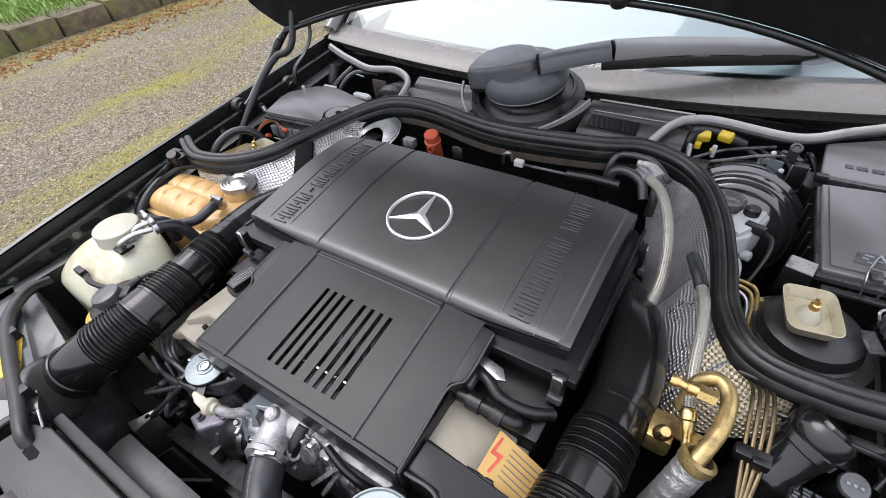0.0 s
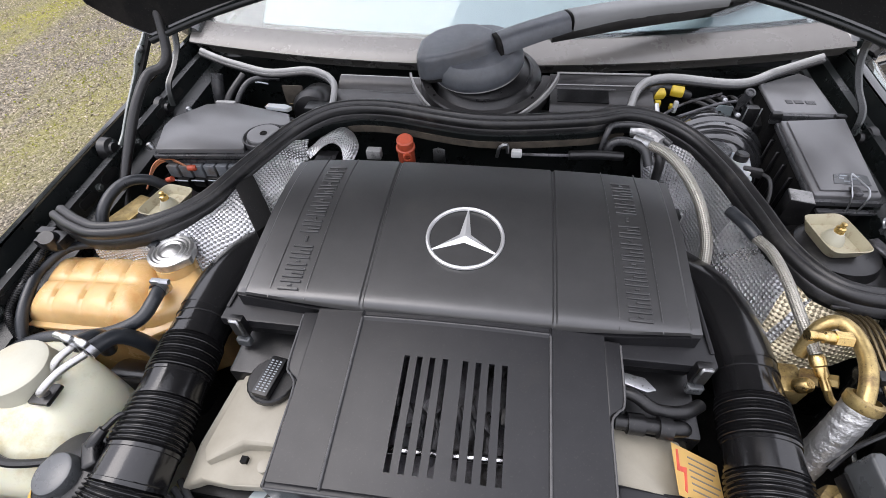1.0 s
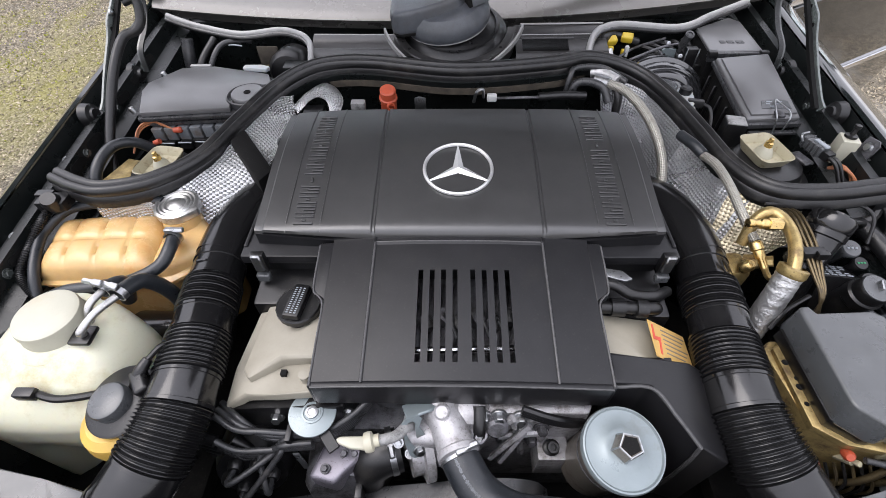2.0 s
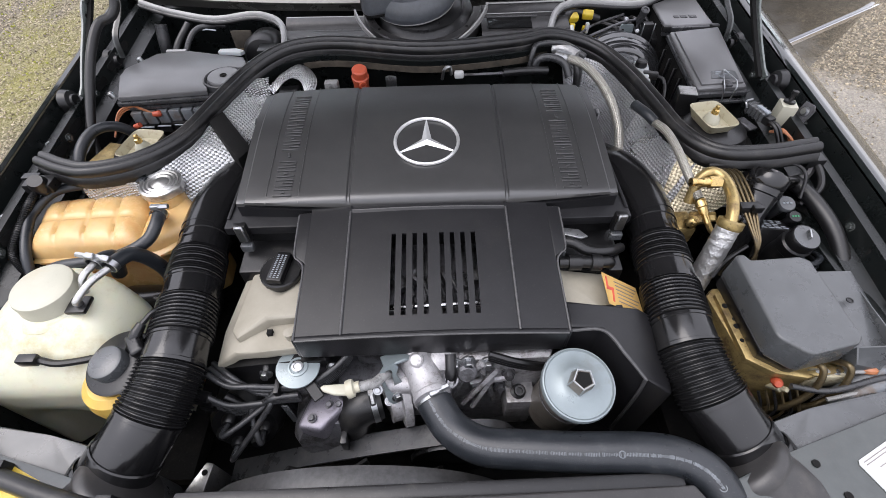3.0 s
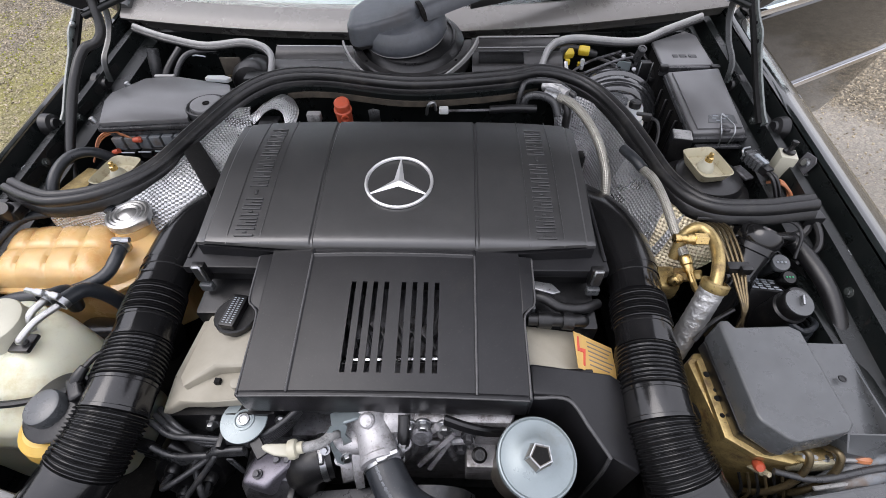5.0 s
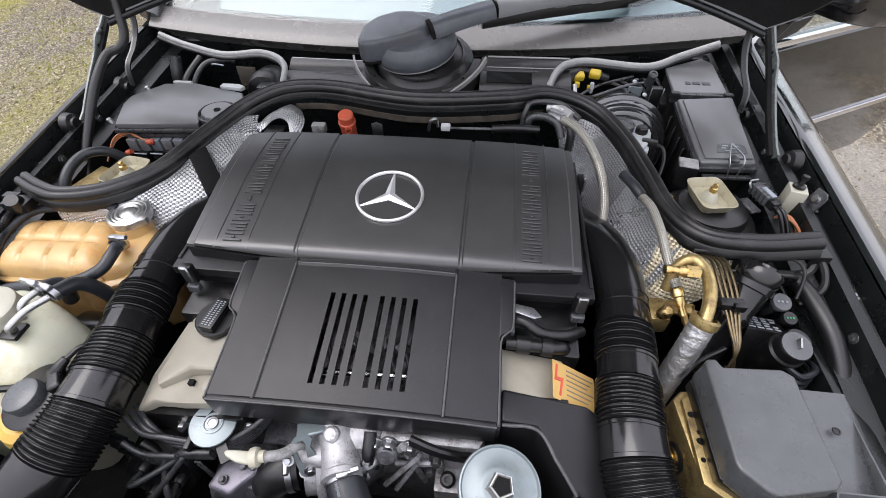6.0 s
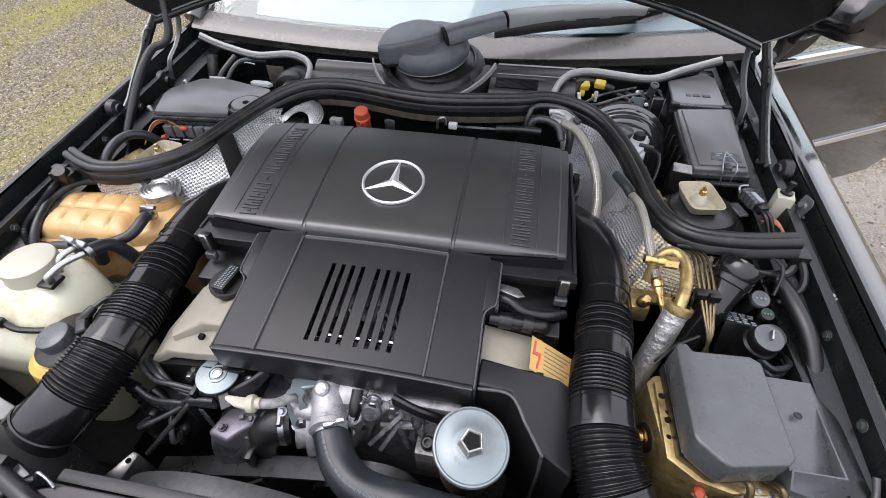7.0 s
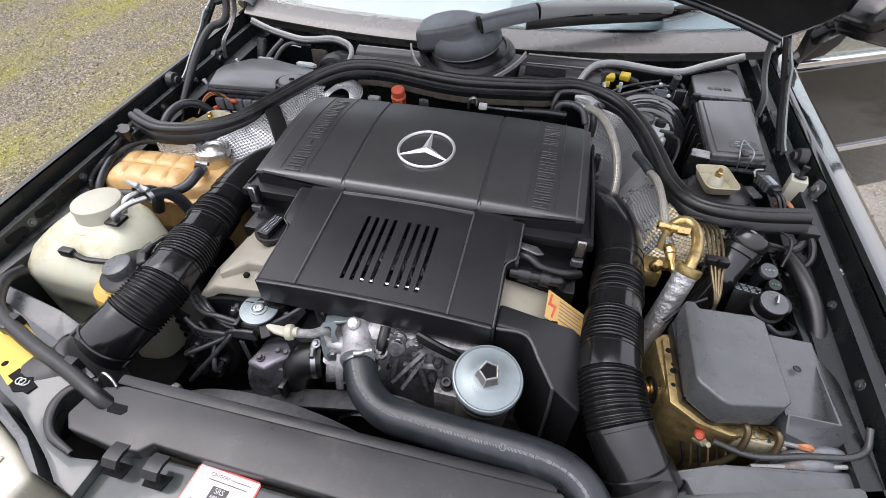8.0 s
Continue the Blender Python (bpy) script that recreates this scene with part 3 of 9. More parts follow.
# stone edging of the verge, with grass on its top
verge = tagged(setting("verge_wall", (-6.0, 3, 0)), "low mossy stone edging along the yard", "wall", kind="structure")
y = -6.0
while y < 14:
    w = random.uniform(0.35, 0.7)
    b = box(-6.25 + random.uniform(-0.02, 0.02), -5.85 + random.uniform(-0.03, 0.03), y, y + w - 0.02, -0.05, 0.22 + random.uniform(-0.03, 0.02), 0.03, 2)
    for v in b.verts:
        v.co += noise.noise_vector(v.co * 5) * 0.02
    part("stone", b, M_WALLSTONE, verge)
    y += w
lawn = part("lawn", grid(lin(-30, -6.1, 30), lin(-12, 30, 40), lambda x, y: (x, y, 0.19 + 0.03 * noise.noise(Vector((x, y, 0))) + (-6.1 - x) * 0.03)), M_GRASS)
tagged(lawn, "bright green lawn above the stone edging", "lawn", kind="structure")


def blades(name, spots, h, material, label):
    bm = bmesh.new()
    for x, y, z in spots:
        a, k = random.random() * 6.3, h * random.uniform(0.5, 1.2)
        d = Vector((math.cos(a), math.sin(a), 0))
        s = Vector((-d.y, d.x, 0)) * k * 0.07
        p = Vector((x, y, z))
        q = [bm.verts.new(p - s), bm.verts.new(p + s), bm.verts.new(p + d * k * 0.25 + s * 0.6 + Vector((0, 0, k * 0.6))), bm.verts.new(p + d * k * 0.7 + Vector((0, 0, k)))]
        bm.faces.new((q[0], q[1], q[2]))
        bm.faces.new((q[0], q[2], q[3]))
    return tagged(part(name, bm, material), label, "grass", kind="stuff")


blades("lawn_grass", [(random.uniform(-8.5, -5.95), random.uniform(0, 6), 0.2) for _ in range(9000)], 0.09, M_GRASS, "green grass growing over the stone edging")
moss_spots = []
for cx, cy, sx, sy, k in ((-5.55, 2.0, 0.25, 1.8, 2600), (-4.9, 2.7, 0.45, 0.9, 1100), (-3.9, 1.7, 0.7, 1.0, 700), (-3.0, 2.4, 0.6, 1.2, 500), (-2.6, 1.9, 0.4, 1.0, 250)):
    for _ in range(k):
        moss_spots.append((random.gauss(cx, sx * 0.5), random.gauss(cy, sy * 0.5)))
stones("moss_tufts", moss_spots, 0.003, 0.011, M_MOSS, "low yellow green moss tufts between the gravel", "moss")
stones("leaf_litter", [(random.gauss(-5.45, 0.18), random.uniform(-0.5, 5)) for _ in range(1500)], 0.008, 0.03, M_LEAF, "brown fallen leaves along the stone edging", "leaves")


# ---- the car's body round the engine bay ----
def fz(y):
    """Height of the wing's edge along the car."""
    return 0.788 + 0.10 * y - 0.03 * max(0, -y) ** 2


car = thing("car", "black saloon car with its bonnet raised, parked on gravel", "car", (0, 0.6, 0))


def wing(s):
    """The wing's outer skin and the gutter inside it, s = -1 or 1."""
    ys = lin(-0.62, 0.80, 30)
    if s < 0:
        skin = ((0.777, 0.0), (0.782, 0.003), (0.790, -0.001), (0.799, -0.010), (0.809, -0.026), (0.818, -0.05), (0.828, -0.10), (0.835, -0.20), (0.835, -0.45))
    else:
        skin = ((0.777, 0.0), (0.781, 0.005), (0.786, 0.0072), (0.792, 0.0062), (0.812, -0.0020), (0.834, -0.0115), (0.846, -0.0175), (0.850, -0.024), (0.854, -0.04), (0.862, -0.18), (0.860, -0.45))
    us = list(range(len(skin)))
    w = part("wing", grid(us, ys, lambda u, y: (s * (skin[u][0] - 0.05 * max(0, -0.35 - y)), y, fz(y) + skin[u][1]), 0.002), M_PAINT, car)
    gut = ((0.776, -0.003), (0.770, -0.034), (0.757, -0.040), (0.752, -0.022), (0.738, -0.022), (0.733, -0.055), (0.704, -0.062), (0.697, -0.12), (0.69, -0.45))
    us = list(range(len(gut)))
    g = part("wing_gutter", grid(us, ys, lambda u, y: (s * gut[u][0], y, fz(y) + gut[u][1]), 0.002), M_BAYPAINT, car, "dusty painted gutter inside the wing")
    # slots and fixing screws along the ledge
    for k in range(15):
        y = -0.545 + 0.070 * k
        z = fz(y) - 0.0385
        oval = [(0.014 * (1 if math.cos(a) > 0 else -1) + 0.0085 * math.cos(a), 0.0085 * math.sin(a)) for a in [2 * math.pi * (j + 0.5) / 20 for j in range(20)]]
        # flat near-black plate; the slot's inner shade is only its colour
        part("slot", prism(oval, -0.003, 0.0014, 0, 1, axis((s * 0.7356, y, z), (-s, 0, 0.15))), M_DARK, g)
        if k % 2:
            part("screw", fastener((s * 0.7352, y + 0.035, fz(y + 0.035) - 0.039), (-s, 0, 0.15), 0.006, 0.005), M_CROSS, g)
    for y in (-0.3, -0.086, 0.10, 0.33):
        part("screw", fastener((s * 0.762, y, fz(y) - 0.037), (-s * 0.3, 0, 1), 0.006, 0.005), M_STEEL, g)


wing(-1)
wing(1)

# inner wings, bulkhead and the tray below close the bay
for s in (-1, 1):
    part("inner_wing", box(min(s * 0.69, s * 0.72), max(s * 0.69, s * 0.72), -0.62, 0.78, 0.22, 0.70, 0.004), M_BAYPAINT, car)
part("bulkhead", box(-0.40, 0.40, 0.385, 0.42, 0.25, 0.80, 0.004), M_BAYPAINT, car)
part("rear_bulkhead", box(-0.72, 0.72, 0.63, 0.66, 0.25, 0.80, 0.004), M_BAYPAINT, car)
# near-black floor: the shade deep in the bay is put into its colour
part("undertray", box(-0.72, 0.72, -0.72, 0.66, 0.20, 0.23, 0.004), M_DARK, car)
for s in (-1, 1):
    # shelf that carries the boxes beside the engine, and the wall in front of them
    # near-black like the floor, for the shade low in the bay
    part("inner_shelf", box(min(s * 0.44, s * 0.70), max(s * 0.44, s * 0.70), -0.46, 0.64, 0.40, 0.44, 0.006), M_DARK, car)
    part("side_bulkhead", prism([(s * 0.385, 0.40), (s * 0.41, 0.40), (s * 0.435, 0.10), (s * 0.52, 0.0), (s * 0.70, -0.01), (s * 0.70, -0.03), (s * 0.51, -0.03), (s * 0.41, 0.09)], 0.42, 0.655, 0.0), M_BAYPAINT, car)

for s in (-1, 1):
    for y in (-0.05, 2.75):
        wheel = part("wheel", lathe([(0.0, -0.09), (0.19, -0.09), (0.20, -0.07), (0.20, 0.07), (0.0, 0.05)], 28, axis((s * 0.76, y, 0.31), (s, 0, 0))), M_STEEL, car)
        part("tyre", lathe([(0.20, -0.09), (0.28, -0.10), (0.312, -0.08), (0.316, 0.0), (0.312, 0.08), (0.28, 0.10), (0.20, 0.09)], 36, axis((s * 0.76, y, 0.312), (s, 0, 0))), M_RUBBER, wheel)

# bonnet, raised on its hinges
BON = radians(70)


def bonnet_point(u, v, lift=0.0):
    """u across, v from the rear edge to the front edge, in the raised panel's plane."""
    x = u * (0.68 + 0.090 * min(1.0, v / 0.07) ** 0.7 + 0.01 * v)
    rear = 0.365 + 0.14 * (1 - abs(u) ** 2.6)
    base = Vector((x, rear, 0.955 + 0.010 * u + 0.085 * (1 - abs(u) ** 2.5)))
    d = Vector((0, -math.cos(BON), math.sin(BON)))
    nrm = Vector((0, math.sin(BON), math.cos(BON)))
    return base + d * v * 1.02 + nrm * (lift + 0.03 * math.sin(math.pi * min(1, v)) * (1 - u * u))


bonnet = part("bonnet", grid(lin(-1, 1, 33), lin(0, 0.07, 6) + lin(0.1, 1, 18), lambda u, v: bonnet_point(u, v, 0.018), 0.006), M_PAINT, car, "raised black bonnet")
part("bonnet_liner", grid(lin(-0.93, 0.93, 40), lin(0.12, 0.96, 30), lambda u, v: bonnet_point(u, v, 0.004 + 0.006 * noise.noise(Vector((u * 6, v * 6, 3)))), 0.008), mat("dark insulating felt", (0.055, 0.055, 0.056), 0.9, fine=300, bump=0.6), bonnet)
# near-black sheets added to keep the raised underside dark
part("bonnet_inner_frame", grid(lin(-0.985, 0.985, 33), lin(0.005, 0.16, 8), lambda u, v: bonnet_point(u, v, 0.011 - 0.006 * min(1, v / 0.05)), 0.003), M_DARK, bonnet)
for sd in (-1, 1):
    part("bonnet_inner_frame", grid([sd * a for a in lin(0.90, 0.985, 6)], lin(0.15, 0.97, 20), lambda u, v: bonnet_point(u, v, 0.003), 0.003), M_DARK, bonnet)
edge = [bonnet_point(u, 0.0, 0.004) for u in lin(-1, 1, 33)]
part("bonnet_rim", tube(edge, 0.007, 10, 1), M_BAYPAINT, bonnet)
for u in (-0.22, 0.22):
    p = bonnet_point(u, 0.02, -0.005)
    part("rubber_buffer", lathe([(0.016, 0), (0.019, -0.006), (0.017, -0.02), (0.0, -0.022)], 16, Matrix.Translation(p) @ pose(0, 0, 0, 25)), M_RUBBER, bonnet)


def hinge(s):
    """Bonnet hinge: slotted arm, second link, hose and pivot cups."""
    foot, top = Vector((s * 0.727, 0.212, 0.797)), Vector((s * 0.727, 0.450, 0.965))
    d = (top - foot).normalized()
    side = Vector((s, 0, 0))
    nrm = d.cross(side)

    def plate(i, t):
        w = 0.0052 + 0.0075 * math.exp(-((t - 0.68) / 0.085) ** 2) + 0.004 * math.exp(-((t - 0.0) / 0.05) ** 2)
        return [(-0.002, -w), (0.002, -w), (0.003, -w + 0.002), (0.003, w - 0.002), (0.002, w), (-0.002, w)]

    arm = smooth([foot, foot.lerp(top, 0.3) + nrm * 0.003, foot.lerp(top, 0.65), top], 10)
    h = part("bonnet_hinge", sweep(arm, plate), M_HINGE, car, "hinge arm of the bonnet, coloured grey green as its highlight")
    part("arm_flange", sweep([p - side * 0.010 + Vector((0, 0.003, 0)) for p in arm], lambda i, t: [(-0.004, -0.004), (0.004, -0.004), (0.004, 0.004), (-0.004, 0.004)]), M_DARK, h)
    link = smooth([(s * 0.722, 0.389, 0.790), (s * 0.724, 0.405, 0.83), (s * 0.722, 0.452, 0.858), (s * 0.720, 0.489, 0.90), (s * 0.716, 0.50, 0.98)], 8)
    part("hinge_link", sweep(link, lambda i, t: [(-0.002, -0.0042), (0.002, -0.0042), (0.002, 0.0042), (-0.002, 0.0042)]), M_CROSS, h)
    part("link_flange", sweep([p - side * 0.009 for p in link], lambda i, t: [(-0.005, -0.0075), (0.005, -0.0075), (0.005, -0.004), (-0.005, -0.004)]), M_BAYPAINT, h)
    for k, r in ((0.66, 0.0045), (0.78, 0.0035), (0.97, 0.004)):
        part("arm_hole", lathe([(r, 0.0), (r * 0.9, 0.0008), (0.0, 0.0008)], 14, axis(arm[int(k * (len(arm) - 1))] - side * 0.003, (-s, 0, 0))), M_DARK, h)
    part("arm_bolt", lathe([(0.0065, 0), (0.0065, 0.004), (0.003, 0.006), (0, 0.006)], 12, axis(foot.lerp(top, 0.72) - side * 0.004 + d.cross(side) * 0.009, (-s, 0, 0))), M_STEEL, h)
    part("pivot_cup", lathe([(0.0, 0.010), (0.014, 0.010), (0.016, 0.004), (0.026, 0.0), (0.029, -0.012), (0.031, -0.022), (0, -0.022)], 28, axis((s * 0.752, 0.212, 0.790), (-s, 0, 0.15)) @ Matrix.Diagonal((0.8, 0.8, 0.7, 1))), M_BLACK, h)
    part("pivot_cup", lathe([(0.0, 0.008), (0.010, 0.008), (0.012, 0.002), (0.024, -0.002), (0.028, -0.012), (0, -0.012)], 24, axis((s * 0.735, 0.385, 0.785), (-s, 0, 0.15))), M_BLACK, h)
    part("wing_bracket", prism([(s * 0.735, 0.15), (s * 0.757, 0.13), (s * 0.757, 0.42), (s * 0.74, 0.44), (s * 0.742, 0.30)], lambda x, y: fz(y) - 0.10, lambda x, y: fz(y) - 0.025 - 0.03 * abs(math.sin(14 * y)), 0.003), M_BAYPAINT, h)
    if s < 0:
        part("hinge_hose", tube([(-0.700, 0.105, 0.70), (-0.714, 0.155, 0.745), (-0.712, 0.215, 0.80), (-0.702, 0.275, 0.858), (-0.688, 0.325, 0.895), (-0.662, 0.345, 0.905), (-0.652, 0.365, 0.93), (-0.664, 0.40, 0.99), (-0.67, 0.42, 1.05)], 0.0095, 12), M_RUBBER, h)


hinge(-1)
hinge(1)


# cowl, windscreen and the wiper
def cowl_y(x):
    return 0.58 + 0.05 * (x / 0.76) ** 2


def cowl_z(x):
    return 0.8445 + 0.027 * (x / 0.76) ** 2 + 0.0183 * x


us = lin(-0.775, 0.775, 41)
cs = ((0.006, -0.045), (-0.006, -0.026), (-0.021, -0.0185), (-0.025, -0.0125), (-0.018, -0.0065), (0.0, 0.003), (0.03, 0.0135), (0.045, 0.018))
part("cowl_trim", grid(us, list(range(8)), lambda x, k: (x, cowl_y(x) + cs[int(k)][0], cowl_z(x) + cs[int(k)][1]), 0.004), M_BROWN, car, "dark plastic trim below the windscreen, coloured paler for its sheen")
glass = part("windscreen", grid(lin(-0.74, 0.74, 25), lin(0, 1, 9), lambda x, v: (x * (1 - 0.12 * v), cowl_y(x) + 0.038 + 0.62 * v - 0.05 * v * v, cowl_z(x) + 0.014 + 0.44 * v + 0.03 * math.sin(v * 3.1)), 0.005), M_GLASS, car, "windscreen mirroring the pale sky")
glass.visible_shadow = False
for s in (-1, 1):
    part("windscreen_pillar", tube([(s * 0.775, cowl_y(0.77) + 0.0, 0.86), (s * 0.75, cowl_y(0.74) + 0.35, 1.12), (s * 0.67, cowl_y(0.7) + 0.66, 1.34)], 0.028, 10), M_PAINT, car)
shade = thing("sun_shade", "pale blue white sun shade board behind the windscreen", "sun shade", (0, 0.75, 0.87))
part("shade_board", grid(lin(-0.60, 0.70, 20), lin(0.02, 0.95, 8), lambda x, v: (x * (1 - 0.12 * v), cowl_y(x) + 0.060 + 0.62 * v - 0.05 * v * v, cowl_z(x) + 0.006 + 0.44 * v + 0.03 * math.sin(v * 3.1)), 0.004), mat("pale board", (0.30, 0.345, 0.375), 0.6, var=0.03, scale=4), shade)
part("roof", box(-0.62, 0.62, 1.2, 2.45, 1.36, 1.40, 0.02), M_PAINT, car)
part("boot", prism([(-0.84, 2.75), (0.84, 2.75), (0.82, 3.55), (0.72, 3.78), (-0.72, 3.78), (-0.82, 3.55)], 0.30, lambda x, y: 0.93 - 0.05 * (y - 2.75), 0.04, 4), M_PAINT, car)
part("rear_window", grid(lin(-0.66, 0.66, 5), lin(0, 1, 5), lambda x, v: (x, 2.45 + 0.38 * v, 1.36 - 0.45 * v), 0.006), M_GLASS, car)
for s in (-1, 1):
    part("side_window", grid(lin(0.95, 2.65, 6), lin(0, 1, 4), lambda y, v: (s * (0.79 - 0.15 * v), y + 0.25 * v * (1 if y < 1.8 else -1), 0.82 + 0.52 * v), 0.006), M_GLASS, car)
    part("roof_pillar", tube([(s * 0.64, 2.45, 1.36), (s * 0.72, 2.68, 1.10), (s * 0.78, 2.85, 0.88)], 0.03, 8), M_PAINT, car)
part("cabin", box(-0.70, 0.70, 0.70, 2.6, 0.25, 0.80, 0.02), M_INTERIOR, car)
part("dashboard", prism([(-0.70, 0.66), (0.70, 0.66), (0.70, 1.1), (-0.70, 1.1)], 0.78, lambda x, y: 0.86 + 0.08 * (y - 0.66), 0.02), M_INTERIOR, car)
for s in (-1, 1):
    part("body_side", box(min(s * 0.80, s * 0.87), max(s * 0.80, s * 0.87), 0.80, 3.5, 0.34, 0.83, 0.03), M_PAINT, car)
    # air intake panels in front of the trim: a sloping rear land, a groove and a grille slab
    prof = ((0.400, 0.795), (0.408, 0.806), (0.415, 0.809), (0.452, 0.8175), (0.458, 0.8165), (0.461, 0.809), (0.470, 0.812), (0.474, 0.818), (0.496, 0.829), (0.502, 0.829), (0.506, 0.822))
    pnl = part("cowl_panel", grid(lin(0.135, 0.345, 12), list(range(11)), lambda x, k: (s * x, prof[int(k)][0] + 0.02 * (x - 0.13), prof[int(k)][1] + 0.012 * s), 0.004), M_RADCOVER, car, "black intake panel in front of the windscreen")
    for k in range(12):
        part("grille_slat", box(0.150, 0.255, -0.0010, 0.0010, 0.0, 0.0028, 0, 1, Matrix.Diagonal((s, 1, 1, 1)) @ Matrix.Translation((0, 0.4175 + k * 0.0030, 0.8095 + k * 0.0007 + 0.012 * s))), M_BLACK, pnl)
    # pale tubes paint the highlights along the panel's folded edges
    part("panel_edge_glint", tube([(s * x, 0.503 + 0.02 * (x - 0.13), 0.8315 + 0.012 * s) for x in lin(0.15, 0.345, 6)], 0.0022, 8), M_LIP, pnl)
    part("panel_edge_glint", tube([(s * x, 0.4735 + 0.02 * (x - 0.13), 0.8195 + 0.012 * s) for x in lin(0.15, 0.345, 6)], 0.0013, 8), M_LIP, pnl)
    part("panel_edge_glint", tube([(s * x, 0.453 + 0.02 * (x - 0.13), 0.8205 + 0.012 * s) for x in lin(0.15, 0.27, 6)], 0.0020, 8), M_EDGE, pnl)
    # pale flap that follows the collar of the wiper
    arc = [(-0.008 + (0.158 + s * 0.0 - 0.012 * t) * math.cos(a) * s, 0.470 - 0.158 * math.sin(a), 0.864 - 0.040 * t + 0.004 * s) for t in lin(0, 1, 14) for a in (radians(12 + 52 * t),)]
    part("collar_flap", sweep([Vector(p) for p in arc], lambda i, t: [(-0.0022, -0.008 + 0.003 * t), (0.0022, -0.008 + 0.003 * t), (0.0022, 0.006 - 0.003 * t), (-0.0022, 0.006 - 0.003 * t)]), M_LIP, pnl)

wiper = thing("windscreen_wiper", "grey black single arm wiper with a large domed housing", "wiper", (-0.03, 0.47, 0.80))
COL = Matrix.Translation((-0.006, 0.480, 0.852)) @ pose(0, 0, 0, 12)
ARC = [COL @ Vector((0.1315 * math.cos(a), 0.1315 * math.sin(a), 0)) for a in [radians(-176 + 172 * q / 40) for q in range(41)]]
part("base_collar", sweep(ARC, lambda i, t: [(-0.0105, -0.012), (-0.0105, -0.003), (-0.008, 0.0015), (0.008, 0.0025), (0.0105, 0.0), (0.0115, -0.04)]), M_RADCOVER, wiper, "smooth grey collar with small screws")
part("base_dish", lathe([(0.122, -0.012), (0.112, -0.006), (0.103, 0.001), (0.101, 0.006), (0.097, 0.007), (0.095, 0.003), (0.080, 0.010), (0.0, 0.012)], 64, COL), M_BLACK, wiper)
for a in (-140, -38):
    part("collar_screw", lathe([(0.0035, 0), (0.003, 0.001), (0, 0.001)], 12, COL @ Matrix.Translation((0.131 * math.cos(radians(a)), 0.131 * math.sin(radians(a)), 0.002))), M_DARK, wiper)
SK = Matrix.Translation((-0.022, 0.487, 0.857)) @ pose(0, 0, 0, 8, -6, 0)
part("housing_skirt", lathe([(0.086, 0.0), (0.094, 0.002), (0.098, 0.008), (0.0995, 0.020), (0.096, 0.036), (0.084, 0.050), (0.0, 0.056)], 64, SK), M_WIPER, wiper)
# pale ring paints the bright highlight under the housing
part("skirt_lip_glint", lathe([(0.090, -0.001), (0.0945, 0.0005), (0.0960, 0.003), (0.0950, 0.0045)], 64, SK), M_LIP, wiper)
HUB = Matrix.Translation((-0.068, 0.466, 0.8945)) @ pose(0, 0, 0, 5, -10, 4) @ Matrix.Diagonal((1.04, 1.0, 1.0, 1))
part("housing", prism([(-0.083, -0.018), (-0.079, -0.040), (-0.062, -0.053), (-0.02, -0.057), (0.03, -0.048), (0.066, -0.034), (0.088, -0.016), (0.088, 0.034), (0.052, 0.070), (0.01, 0.084), (-0.045, 0.076), (-0.078, 0.045)], -0.024, lambda x, y: 0.030 - 0.005 * (x / 0.08) ** 2, 0.014, 5, HUB, top=0.93), M_WIPER, wiper)
part("housing_seam", prism([(-0.080, -0.018), (-0.076, -0.038), (-0.060, -0.0505), (-0.02, -0.0545), (0.03, -0.0455), (0.066, -0.0315), (0.085, -0.016), (0.085, 0.034), (0.052, 0.067), (0.01, 0.080), (-0.045, 0.073), (-0.076, 0.045)], -0.027, -0.02, 0.001, 1, HUB), M_DARK, wiper)
arm_path = smooth([(0.021, 0.461, 0.924), (0.08, 0.484, 0.938), (0.152, 0.515, 0.950)], 8)
SEC = ((1, -1), (1, 0.2), (0.75, 0.75), (0.35, 1), (-0.35, 1), (-0.75, 0.75), (-1, 0.2), (-1, -1))
part("arm", sweep(arm_path, lambda i, s: [(u * (0.029 - 0.003 * s), v * (0.0165 - 0.001 * s)) for u, v in SEC]), M_WIPER, wiper, sharp=50)
rod_path = smooth([(0.157, 0.518, 0.9505), (0.27, 0.572, 0.953), (0.42, 0.632, 0.949), (0.50, 0.664, 0.944)], 8)
part("arm_rod", sweep(rod_path, lambda i, s: [(u * (0.026 - 0.010 * s), v * (0.0158 - 0.006 * s)) for u, v in SEC]), M_ARM, wiper, "outer wiper arm, coloured paler for the sky it reflects", sharp=50)
for q, w, hh in ((0.1545, 0.0245, 0.0145), (0.0215, 0.0275, 0.0155)):
    p0, p1 = (Vector((0.1535, 0.5157, 0.950)), Vector((0.1572, 0.5180, 0.9505))) if q > 0.1 else (Vector((0.014, 0.4583, 0.9222)), Vector((0.0225, 0.4616, 0.9244)))
    part("arm_joint", sweep([p0, p1], lambda i, t: [(u * w, v * hh) for u, v in SEC]), M_DARK, wiper)
blade = part("blade", sweep(smooth([(0.13, 0.545, 0.908), (0.30, 0.610, 0.916), (0.50, 0.690, 0.916), (0.70, 0.765, 0.910)], 8), lambda i, s: [(-0.004, -0.016), (0.004, -0.016), (0.006, 0.004), (0.003, 0.010), (-0.003, 0.010), (-0.006, 0.004)]), M_RUBBER, wiper)
part("blade_spine", tube([(0.20, 0.560, 0.934), (0.40, 0.640, 0.938), (0.60, 0.715, 0.934)], 0.005, 8), M_BLACK, blade)
